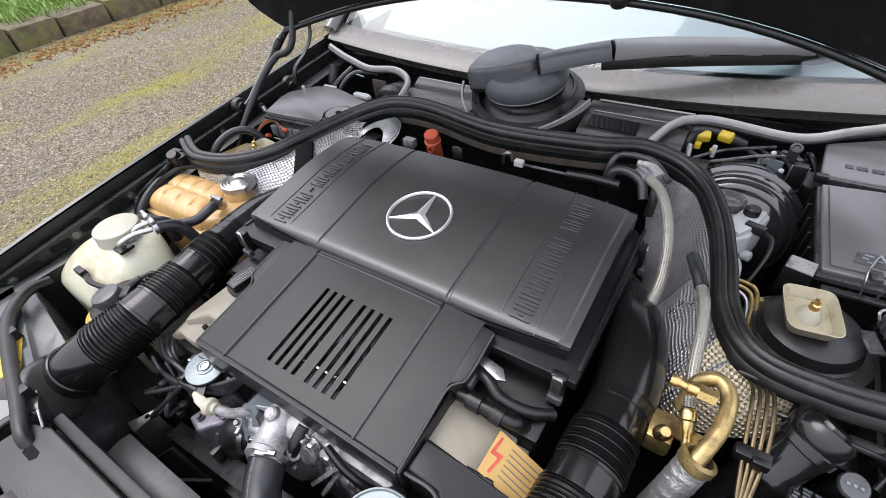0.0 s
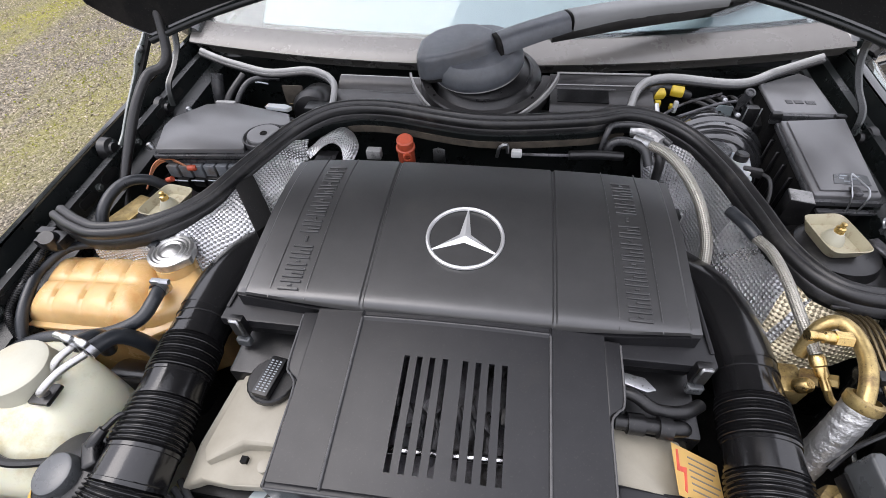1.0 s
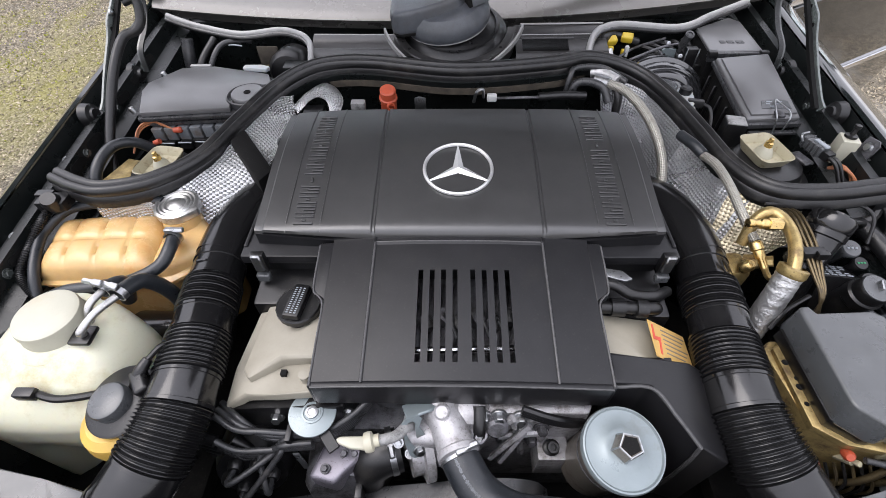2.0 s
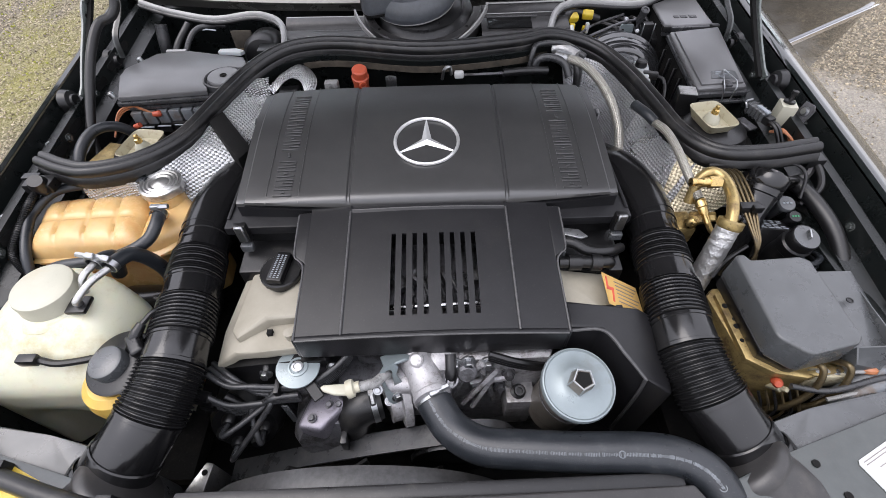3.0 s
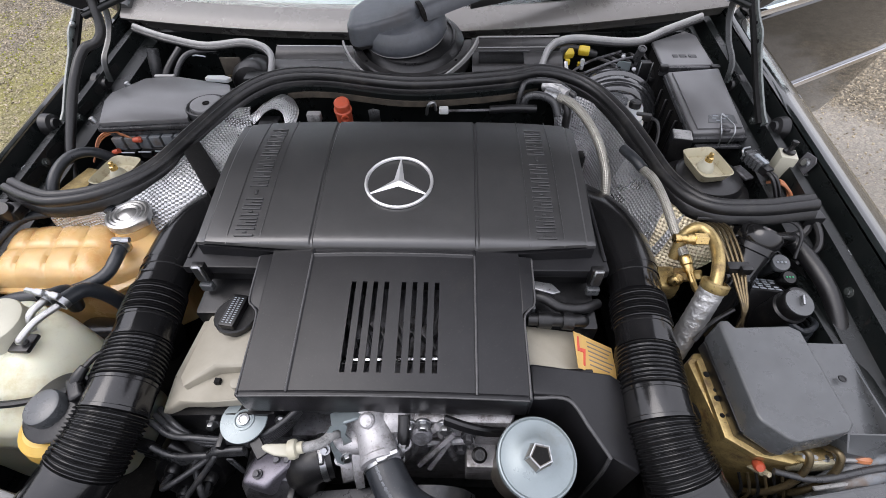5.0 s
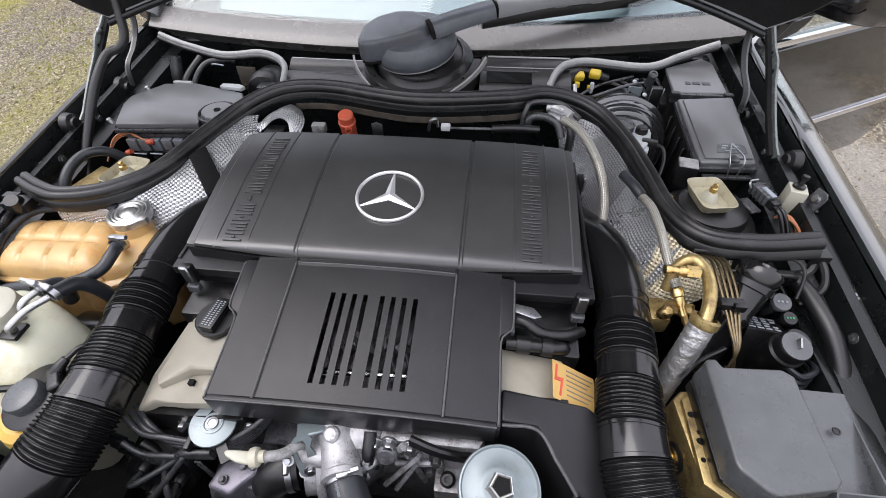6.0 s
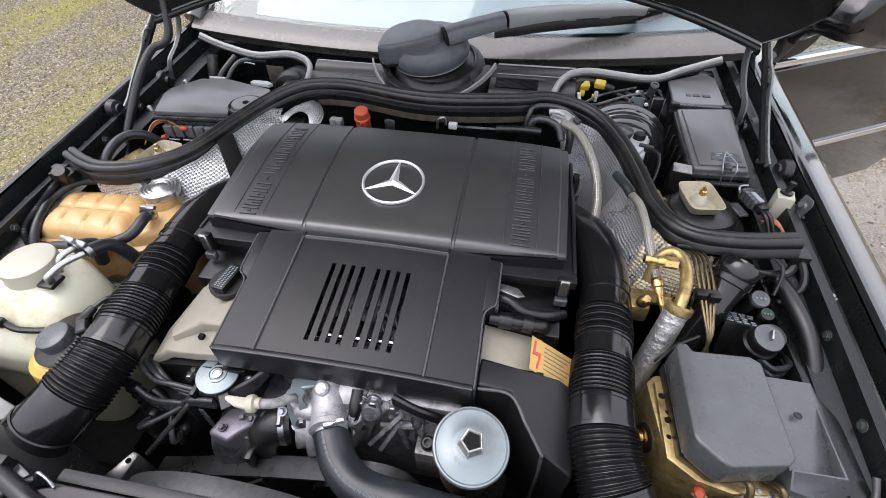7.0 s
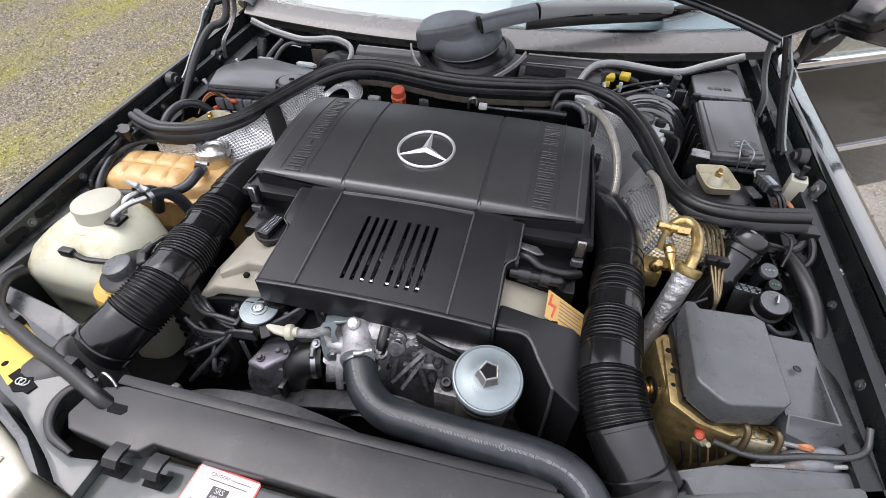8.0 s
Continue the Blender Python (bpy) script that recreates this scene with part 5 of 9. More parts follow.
def shield_top():
    """A plate whose slots go right through it."""
    edges = [-0.195, -0.131, -0.1285, -0.126]
    for c in SLOTS:
        edges += [c - 0.0036, c + 0.0036]
    edges += [0.126, 0.1285, 0.131, 0.199]
    ys = [-0.356, -0.350, -0.326, -0.323, -0.258, -0.19, -0.187, -0.142, -0.138, -0.134, -0.118]
    bm = bmesh.new()
    vert = {}

    def at(i, j, lo):
        key = (i, j, lo)
        if key not in vert:
            x, y = edges[i], ys[j]
            z = shield_z(x, y) - (0.004 if lo else 0)
            if not lo and i in (2, len(edges) - 3):
                z += 0.0028
            if not lo and j == 0:
                z -= 0.004
            if j == 8 and not lo and 1 < i < len(edges) - 2:
                z += 0.002
            vert[key] = bm.verts.new((x, y, z))
        return vert[key]

    def open_cell(i, j):
        x, y = (edges[i] + edges[i + 1]) / 2, (ys[j] + ys[j + 1]) / 2
        if x < -0.195 or y > -0.13 and abs(x) > 0.21:
            return True
        return any(abs(x - c) < 0.002 for c in SLOTS) and -0.325 < y < -0.188

    ni, nj = len(edges) - 1, len(ys) - 1
    for i in range(ni):
        for j in range(nj):
            if open_cell(i, j):
                continue
            bm.faces.new((at(i, j, 0), at(i + 1, j, 0), at(i + 1, j + 1, 0), at(i, j + 1, 0)))
            bm.faces.new((at(i, j, 1), at(i, j + 1, 1), at(i + 1, j + 1, 1), at(i + 1, j, 1)))
            for di, dj, a, c in ((-1, 0, (i, j), (i, j + 1)), (1, 0, (i + 1, j), (i + 1, j + 1)), (0, -1, (i, j), (i + 1, j)), (0, 1, (i, j + 1), (i + 1, j + 1))):
                ii, jj = i + di, j + dj
                if not (0 <= ii < ni and 0 <= jj < nj) or open_cell(ii, jj):
                    bm.faces.new((at(*a, 0), at(*c, 0), at(*c, 1), at(*a, 1)))
    return bm


part("shield_top", shield_top(), M_COVER, shield, sharp=15)
# thin paler tubes draw the highlights on the shield's ridges and edges
for x in (-0.1285, 0.1285):
    part("ridge", tube([(x, y, shield_z(x, y) + 0.0022) for y in (-0.353, -0.30, -0.22, -0.14)], 0.0017, 8, 2), M_EDGE, shield)
part("front_edge", tube([(x, -0.3572, shield_z(x, -0.353) - 0.0006) for x in lin(-0.195, 0.199, 9)], 0.0016, 8, 2), M_EDGE, shield)
part("rear_edge", tube([(x, -0.1375, shield_z(x, -0.1375) + 0.0012) for x in lin(-0.127, 0.127, 9)], 0.0014, 8, 2), M_EDGE, shield)
fx = lin(-0.1955, 0.1995, 11)
part("shield_front", prism([(x, -0.3585) for x in fx] + [(x, -0.349) for x in fx[::-1]], 0.70, lambda x, y: shield_z(x, -0.353) + 0.0012, 0.0035, 3), M_COVER, shield, sharp=60)
for s in (-1, 1):
    x = -0.197 if s < 0 else 0.201
    part("shield_side", box(x - 0.003, x + 0.003, -0.356, -0.135, 0.70, 0.749, 0.002), M_COVER, shield)
    x0 = x - s * 0.004
    part("side_tab", prism([(x0, -0.236), (x0 + s * 0.006, -0.229), (x0 + s * 0.013, -0.225), (x0 + s * 0.019, -0.219), (x0 + s * 0.021, -0.208), (x0 + s * 0.023, -0.136), (x0, -0.134)], lambda a, c: shield_z(0.2, c) - 0.03, lambda a, c: shield_z(0.2, c) + 0.0006, 0.003, 3), M_COVER, shield)
    part("side_edge", tube([(x, -0.354, shield_z(0.2, -0.354)), (x, -0.29, shield_z(0.2, -0.29)), (x, -0.24, shield_z(0.2, -0.24)), (x0 + s * 0.012, -0.226, shield_z(0.2, -0.226)), (x0 + s * 0.021, -0.212, shield_z(0.2, -0.212)), (x0 + s * 0.022, -0.140, shield_z(0.2, -0.14))], 0.0016, 8, 4), M_EDGE, shield)
# ---- valve covers, engine block, front cover ----
engine = thing("engine", "V8 engine with cast metal front and grimy block", "engine", (0, -0.1, 0.3))
part("block", box(-0.28, 0.28, -0.36, 0.30, 0.30, 0.60, 0.02), M_DARKALU, engine)
part("intake_manifold", box(-0.13, 0.13, -0.33, 0.2, 0.60, 0.69, 0.02), M_DARKALU, engine)
for k in range(8):
    part("manifold_runner", tube([(SLOTS[k] * 1.5 - 0.02, -0.335, 0.66), (SLOTS[k] * 1.6, -0.25, 0.70), (SLOTS[k] * 1.9 + 0.01, -0.15, 0.69)], 0.007, 10), M_DARKALU, engine)
part("fuel_rail", tube([(-0.085, -0.286, 0.716), (0.0, -0.284, 0.7165), (0.098, -0.281, 0.7165)], 0.0058, 12), M_CHROME, engine)
for k in range(7):
    part("injector_plug", box(-0.010, 0.010, -0.012, 0.012, -0.012, 0.010, 0.004, 2, Matrix.Translation((-0.075 + 0.026 * k, -0.225 - 0.012 * (k % 2), 0.712)) @ pose(0, 0, 0, 12, 0, 25 * (k % 3))), M_DARKALU if k % 3 else M_BLACK, engine)
    part("injector_wire", tube([(-0.075 + 0.026 * k, -0.225, 0.72), (-0.06 + 0.024 * k, -0.245, 0.732), (-0.05 + 0.024 * k, -0.268, 0.722)], 0.003, 8), M_LEAD, engine)
for s in (-1, 1):
    yb = -0.205 if s < 0 else -0.225
    slope = lambda x, y: 0.722 - (0.58 if x < 0 else 0.72) * max(0, abs(x) - 0.268) - 0.5 * max(0, -0.325 - y)
    vc = part("valve_cover", prism([(s * 0.18, -0.345 if s < 0 else -0.32), (s * 0.255, -0.350 if s < 0 else -0.32), (s * 0.300, -0.345 if s < 0 else -0.32), (s * 0.338, -0.352 if s < 0 else -0.32), (s * 0.333, -0.30), (s * 0.318, yb), (s * 0.18, yb)], lambda x, y: slope(x, y) - 0.022, slope, 0.005, 3), M_MAGN, engine, "beige grey painted valve cover")
    part("cover_step", prism([(s * 0.19, -0.305), (s * 0.250, -0.306), (s * 0.298, -0.328), (s * 0.312, -0.31), (s * 0.300, yb), (s * 0.19, yb)], 0.69, lambda x, y: slope(x, y) + 0.006, 0.005, 2), M_MAGN, vc)
    part("rear_cover", prism([(s * 0.17, yb), (s * 0.325, yb), (s * 0.335, 0.2), (s * 0.17, 0.2)], 0.58, 0.715, 0.006), M_BLACK, vc)
# solid near-black block painted as the shade inside a hole
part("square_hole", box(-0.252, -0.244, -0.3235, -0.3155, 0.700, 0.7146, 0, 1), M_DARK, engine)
part("cover_lug", lathe([(0.008, -0.01), (0.008, 0.004), (0, 0.005)], 14, Matrix.Translation((-0.215, -0.327, 0.720))), M_MAGN, engine)

cap = thing("oil_filler_cap", "black ribbed oil filler cap on the valve cover", "cap", (-0.242, -0.222, 0.73))
part("cap_body", lathe([(0.024, -0.03), (0.030, 0.0), (0.034, 0.003), (0.034, 0.011), (0.032, 0.013), (0.0, 0.013)], 40, Matrix.Translation((-0.242, -0.222, 0.728)), wave=lambda a, i: 1 + (0.012 * math.cos(20 * a) if 1 < i < 5 else 0)), M_BLACK, cap)
grip = part("grip", box(-0.012, 0.012, -0.029, 0.029, -0.006, 0.006, 0.003, 2, Matrix.Translation((-0.242, -0.222, 0.747)) @ pose(0, 0, 0, 0, 0, -8)), M_BLACK, cap)
bm = bmesh.new()
for k in range(13):
    for x in (-0.006, 0.0, 0.006):
        box(x - 0.0016, x + 0.0016, -0.024 + 0.0037 * k, -0.0225 + 0.0037 * k, 0.0058, 0.0066, 0, 1, Matrix.Translation((-0.242, -0.222, 0.747)) @ pose(0, 0, 0, 0, 0, -8), bm)
part("print", bm, M_PRINT, grip)

# angular black cover at the front of one bank, and its warning label
fc = thing("distributor_cover", "angular black plastic cover over the ignition distributor", "engine cover", (0.28, -0.40, 0.55))
part("cover_body", prism([(0.203, -0.345), (0.252, -0.348), (0.300, -0.415), (0.345, -0.43), (0.352, -0.312), (0.325, -0.302), (0.205, -0.298)], 0.50, lambda x, y: 0.742 - 0.55 * max(0, x - 0.285) - 0.22 * max(0, -0.345 - y), 0.006, 3), M_COVER, fc)
# painted highlights along the cover's edges
part("top_edge", tube([(0.206, -0.349, 0.741), (0.252, -0.352, 0.742), (0.276, -0.386, 0.734), (0.300, -0.418, 0.719)], 0.0026, 8), M_EDGE, fc)
part("side_edge", tube([(0.300, -0.418, 0.719), (0.302, -0.421, 0.66), (0.303, -0.421, 0.52)], 0.0026, 8), M_EDGE, fc)
part("rear_flange", box(0.206, 0.30, -0.302, -0.296, 0.70, 0.722, 0.002), M_COVER, fc)
label = thing("warning_label", "orange high voltage warning label with a red lightning bolt", "label", (0.30, -0.26, 0.727))
LM = Matrix.Translation((0.313, -0.2690, 0.7050)) @ pose(0, 0, 0, 0, 34, -2)
part("label_sheet", box(-0.042, 0.042, -0.030, 0.030, 0, 0.0012, 0, 1, LM), M_ORANGE, label)
bm = bmesh.new()
for k in range(6):
    box(-0.016, 0.038 - 0.006 * (k % 3), 0.020 - 0.0076 * k, 0.0216 - 0.0076 * k, 0.001, 0.002, 0, 1, LM, bm)
part("print", bm, M_INK, label)
bm = bmesh.new()
prism([(-0.036, 0.024), (-0.033, 0.024), (-0.0345, 0.004), (-0.022, 0.006), (-0.028, -0.024), (-0.031, -0.022), (-0.027, -0.001), (-0.0395, -0.002)], 0.001, 0.0022, 0, 1, LM, bm)
part("bolt_mark", bm, M_REDINK, label)

# ---- expansion tank ----
tank = thing("expansion_tank", "amber plastic coolant expansion tank with a metal cap", "tank", (-0.58, -0.08, 0.50))


def tank_shell():
    """A pillow with two rows of lobes on its top."""
    us, vs = lin(0, 1, 49), lin(0, 1, 25)
    c00, c10, c01, c11 = Vector((-0.706, -0.152, 0)), Vector((-0.498, -0.152, 0)), Vector((-0.726, -0.026, 0)), Vector((-0.535, -0.008, 0))

    def f(u, v):
        p = (c00 * (1 - u) + c10 * u) * (1 - v) + (c01 * (1 - u) + c11 * u) * v
        e = (1 - abs(2 * u - 1) ** 7) * (1 - abs(2 * v - 1) ** 5)
        lobe = abs(math.sin(math.pi * u * 4)) ** 0.35 * abs(math.sin(math.pi * v * 2)) ** 0.35
        return (p.x, p.y, 0.698 + 0.038 * max(0, e) ** 0.4 + 0.0065 * lobe * max(0, e))

    top = grid(us, vs, f)
    return top


part("tank_top", tank_shell(), M_AMBER, tank, sharp=80)
part("tank_seam", prism([(-0.714, -0.160), (-0.49, -0.162), (-0.412, -0.110), (-0.418, -0.05), (-0.47, 0.012), (-0.53, 0.012), (-0.734, -0.02)], lambda x, y: 0.694 + 0.12 * max(0, x + 0.50), lambda x, y: 0.702 + 0.12 * max(0, x + 0.50), 0.003), M_AMBER, tank)
part("tank_lower", prism([(-0.706, -0.155), (-0.492, -0.156), (-0.420, -0.108), (-0.424, -0.052), (-0.474, 0.006), (-0.53, 0.006), (-0.728, -0.022)], 0.54, 0.698, 0.012, 3, top=1.0), M_AMBER, tank)
part("tank_shoulder", prism([(-0.52, -0.145), (-0.488, -0.148), (-0.426, -0.106), (-0.430, -0.055), (-0.476, 0.0), (-0.53, -0.004)], 0.69, 0.730, 0.014, 3, top=0.86), M_AMBER, tank)
part("filler_neck", lathe([(0.034, -0.03), (0.032, 0.0), (0.030, 0.012), (0.0, 0.012)], 32, Matrix.Translation((-0.495, -0.035, 0.735))), M_AMBER, tank)
cp = part("tank_cap", lathe([(0.034, -0.012), (0.0375, -0.010), (0.0385, 0.0), (0.0375, 0.004), (0.033, 0.006), (0.030, 0.0045), (0.027, 0.0062), (0.024, 0.0045), (0.020, 0.0062), (0.016, 0.0045), (0.010, 0.0075), (0, 0.0085)], 56, Matrix.Translation((-0.497, -0.026, 0.758)), wave=lambda a, i: 1 + (0.14 * max(0, math.cos(a * 2 + 0.6)) ** 14 if i in (1, 2, 3) else 0)), M_TIN, tank, "bright pressed metal pressure cap")
part("outlet", lathe([(0.014, 0), (0.014, 0.03), (0.0, 0.03)], 16, axis((-0.445, -0.128, 0.70), (0.75, -0.6, 0))), M_AMBER, tank)
part("outlet_clamp", clamp((-0.436, -0.135, 0.70), (0.75, -0.6, 0), 0.0155), M_STEEL, tank)
part("nozzle", lathe([(0.011, 0), (0.010, 0.03), (0, 0.03)], 16, axis((-0.482, -0.085, 0.74), (0.1, -0.7, 0.4))), M_AMBER, tank)
hose = thing("coolant_hose", "thin black rubber hose from the expansion tank", "hose", (-0.5, -0.18, 0.7))
part("hose_run", tube([(-0.474, -0.100, 0.757), (-0.470, -0.125, 0.757), (-0.480, -0.155, 0.747), (-0.52, -0.178, 0.738), (-0.57, -0.188, 0.735), (-0.63, -0.195, 0.728), (-0.69, -0.22, 0.70), (-0.70, -0.26, 0.64)], 0.0105, 12), M_HOSE, hose)
part("hose_clamp", clamp((-0.474, -0.103, 0.757), (0.05, -1, 0.2), 0.0118), M_STEEL, hose)
hose = thing("overflow_hose", "black rubber hose behind the expansion tank", "hose", (-0.6, 0.02, 0.72))
part("hose_run", tube([(-0.525, -0.016, 0.758), (-0.55, -0.012, 0.757), (-0.614, -0.015, 0.755), (-0.690, -0.028, 0.752), (-0.716, -0.07, 0.744), (-0.712, -0.11, 0.738), (-0.700, -0.16, 0.72), (-0.69, -0.20, 0.68)], 0.0085, 12), M_HOSE, hose)

# ---- washer tank and its neighbours ----
wash = thing("washer_tank", "yellowed white plastic washer fluid tank with a round cap", "tank", (-0.6, -0.33, 0.42))


def lobed_tank():
    """The tank's body: rounded sections that widen downwards, with a recess at the foot."""
    us, vs = lin(0, 1, 41), lin(0, 1, 22)

    def f(u, v):
        a = 2 * math.pi * u
        h = 0.742 - 0.30 * v
        g = min(1, v / 0.22) ** 0.8
        sx, sy = 0.066 + 0.062 * g, 0.056 + 0.032 * g
        cx, cy = -0.585 - 0.014 * g, -0.262 - 0.040 * g
        c, s = math.cos(a), math.sin(a)
        x = cx + sx * math.copysign(abs(c) ** 0.5, c)
        y = cy + sy * math.copysign(abs(s) ** 0.5, s)
        if v > 0.44 and s < -0.2:
            w = max(0, math.cos(3 * math.pi * (x - cx) / (2 * sx) + 0.5)) if abs(c) < 0.98 else 0
            y += 0.085 * min(1, (v - 0.44) * 6) * w
        k = 0.86 + 0.14 * min(1, v / 0.06) ** 0.5
        x, y = cx + (x - cx) * k, cy + (y - cy) * k
        return (x, y, h)

    bm = grid(us, vs, f)
    bmesh.ops.remove_doubles(bm, verts=bm.verts[:], dist=0.0005)
    bmesh.ops.holes_fill(bm, edges=[e for e in bm.edges if e.is_boundary], sides=0)
    return bm


part("tank_body", lobed_tank(), M_WHITE, wash, sharp=60)
part("cap_shoulder", lathe([(0.064, -0.03), (0.062, -0.016), (0.05, -0.008), (0.0, -0.008)], 40, Matrix.Translation((-0.588, -0.262, 0.752))), M_WHITE, wash)
part("filler_cap", lathe([(0.045, -0.012), (0.046, -0.004), (0.044, 0.0), (0.0445, 0.014), (0.043, 0.019), (0.038, 0.0215), (0.0, 0.022)], 64, Matrix.Translation((-0.586, -0.262, 0.752))), M_CAPWHITE, wash, "round cream plastic cap")
pipes = thing("washer_pipes", "two bent metal pipes with hose clamps on the washer tank", "pipes", (-0.52, -0.26, 0.74))
part("metal_pipe", tube([(-0.527, -0.285, 0.757), (-0.523, -0.288, 0.768), (-0.512, -0.262, 0.775), (-0.498, -0.232, 0.772)], 0.0055, 12), M_TIN, pipes)
part("metal_pipe", tube([(-0.532, -0.262, 0.752), (-0.527, -0.25, 0.775), (-0.520, -0.225, 0.776)], 0.0055, 12), M_TIN, pipes)
part("hose_clamp", clamp((-0.497, -0.225, 0.772), (0.3, 1, 0), 0.0115), M_STEEL, pipes)
part("hose_clamp", clamp((-0.52, -0.222, 0.776), (0.2, 1, 0), 0.0115), M_STEEL, pipes)
part("pipe_bracket", box(-0.545, -0.515, -0.30, -0.27, 0.748, 0.756, 0.003), M_BLACK, pipes)
part("rubber_end", tube([(-0.497, -0.225, 0.772), (-0.485, -0.19, 0.755), (-0.47, -0.175, 0.70), (-0.465, -0.18, 0.62)], 0.012, 12), M_HOSE, pipes)
part("rubber_end", tube([(-0.52, -0.222, 0.776), (-0.515, -0.195, 0.755), (-0.54, -0.185, 0.70)], 0.012, 12), M_HOSE, pipes)
strap = thing("sensor_lead", "black cable with a flat plug across the washer tank", "cable", (-0.55, -0.35, 0.70))
part("lead", tube([(-0.575, -0.358, 0.722), (-0.54, -0.364, 0.720), (-0.49, -0.352, 0.715), (-0.47, -0.33, 0.705)], 0.0055, 8), M_BLACK, strap)
part("plug", box(-0.60, -0.572, -0.366, -0.352, 0.716, 0.732, 0.003), M_BLACK, strap)
small = thing("small_reservoir", "small yellow stained reservoir with a black screw cap", "reservoir", (-0.46, -0.37, 0.6))
part("bottle", lathe([(0.036, -0.075), (0.044, -0.065), (0.046, -0.03), (0.043, -0.012), (0.034, -0.004), (0, -0.004)], 32, Matrix.Translation((-0.470, -0.376, 0.702)) @ Matrix.Diagonal((1.12, 1.12, 1, 1))), M_YELLOWP, small)
SC = Matrix.Translation((-0.457, -0.362, 0.708)) @ pose(0, 0, 0, 6, -6, 0)
sc = part("screw_cap", lathe([(0.043, -0.022), (0.045, -0.018), (0.045, 0.000), (0.049, 0.002), (0.0495, 0.007), (0.046, 0.009), (0.030, 0.010), (0.027, 0.012), (0, 0.012)], 48, SC, wave=lambda a, i: 1 + (0.02 * math.cos(12 * a) if i < 3 else 0)), M_BLACK, small)
part("cap_crown", lathe([(0.0255, 0.008), (0.0255, 0.024), (0.024, 0.028), (0.021, 0.0295), (0, 0.0295)], 40, SC @ Matrix.Translation((-0.006, -0.006, 0))), M_GREYBOX, sc)
part("cap_lever", box(-0.010, 0.010, -0.018, 0.020, 0.008, 0.026, 0.006, 3, SC @ pose(0.026, 0.020, 0, 0, 0, 35)), M_BLACK, sc)
part("sensor_plug", tube([(-0.445, -0.345, 0.715), (-0.437, -0.33, 0.735), (-0.43, -0.315, 0.742)], 0.010, 10, radius=lambda s: 1.15 - 0.5 * s), M_BLACK, small)
part("sensor_wire", tube([(-0.43, -0.315, 0.742), (-0.415, -0.295, 0.745), (-0.40, -0.29, 0.72), (-0.395, -0.29, 0.66)], 0.004, 8), M_BLACK, small)

# ---- long rubber seal across the bulkhead ----
seal = thing("bulkhead_seal", "long curved black rubber seal across the bay", "seal", (0, 0.1, 0.80))
SEAL = [(-0.703, 0.003, 0.803), (-0.655, -0.018, 0.800), (-0.605, -0.027, 0.798), (-0.536, 0.000, 0.794), (-0.474, 0.066, 0.794), (-0.434, 0.165, 0.802), (-0.386, 0.262, 0.815), (-0.330, 0.315, 0.829), (-0.270, 0.334, 0.837), (-0.177, 0.328, 0.842), (0.002, 0.292, 0.843), (0.192, 0.318, 0.842), (0.277, 0.358, 0.835), (0.350, 0.358, 0.821), (0.407, 0.316, 0.810), (0.447, 0.238, 0.800), (0.470, 0.146, 0.794), (0.489, 0.045, 0.792), (0.528, -0.022, 0.796), (0.605, -0.040, 0.804), (0.695, -0.035, 0.813)]
path = smooth(SEAL, 10)
SECT = ((-1.0, -1.9), (-0.95, -0.75), (-0.72, -0.62), (-0.95, -0.42), (-1.0, 0.1), (-0.8, 0.75), (-0.35, 1.0), (-0.05, 0.78), (0.12, 0.50), (0.30, 0.78), (0.70, 0.72), (0.95, 0.3), (1.0, -0.4), (0.8, -0.7), (0.95, -0.9), (1.0, -1.9))
part("seal_body", sweep(path, lambda i, t: [(0.0150 * u, 0.0125 * v) for u, v in SECT]), M_RUBBER, seal, sharp=65)
part("seal_rail", sweep([p + Vector((0, 0, -0.036)) for p in path], lambda i, t: [(-0.012, 0.002), (0.012, 0.002), (0.012, 0.016), (-0.012, 0.016)]), M_BAYPAINT, seal)
part("sealing_strip", sweep([p + Vector((0, -0.004, -0.050)) for p in path if abs(p.x) < 0.28], lambda i, t: [(-0.010, 0.0), (0.010, 0.0), (0.010, 0.014), (-0.010, 0.014)]), M_RUSTY, seal, "dusty brown sealing strip")


# ---- heat shields on both sides of the housing ----
def between(a, c, nu=60, nv=16, crumple=0.006, fold=0.0):
    """A crumpled sheet between two curves of equal point count."""
    pa, pc = smooth(a, 12), smooth(c, 12)
    n = len(pa)

    def f(u, v):
        i = min(n - 1, int(u * (n - 1)))
        p = pa[i].lerp(pc[i], v)
        w = noise.noise_vector(p * 16) * crumple + noise.noise_vector(p * 45) * crumple * 0.35
        return p + w + Vector((0, 0, fold * math.sin(math.pi * v)))

    bm = grid([k / (n - 1) for k in range(n)], lin(0, 1, nv), f, 0.0015)
    uv = bm.loops.layers.uv.verify()
    ways = [0.0]
    for k in range(1, n):
        ways.append(ways[-1] + (pa[k].lerp(pc[k], 0.5) - pa[k - 1].lerp(pc[k - 1], 0.5)).length)
    bm.verts.index_update()
    for fc in bm.faces:
        for lp in fc.loops:
            k = lp.vert.index % (n * nv)
            i, j = k % n, k // n
            lp[uv].uv = (ways[i], (pa[i] - pc[i]).length * j / (nv - 1))
    return bm


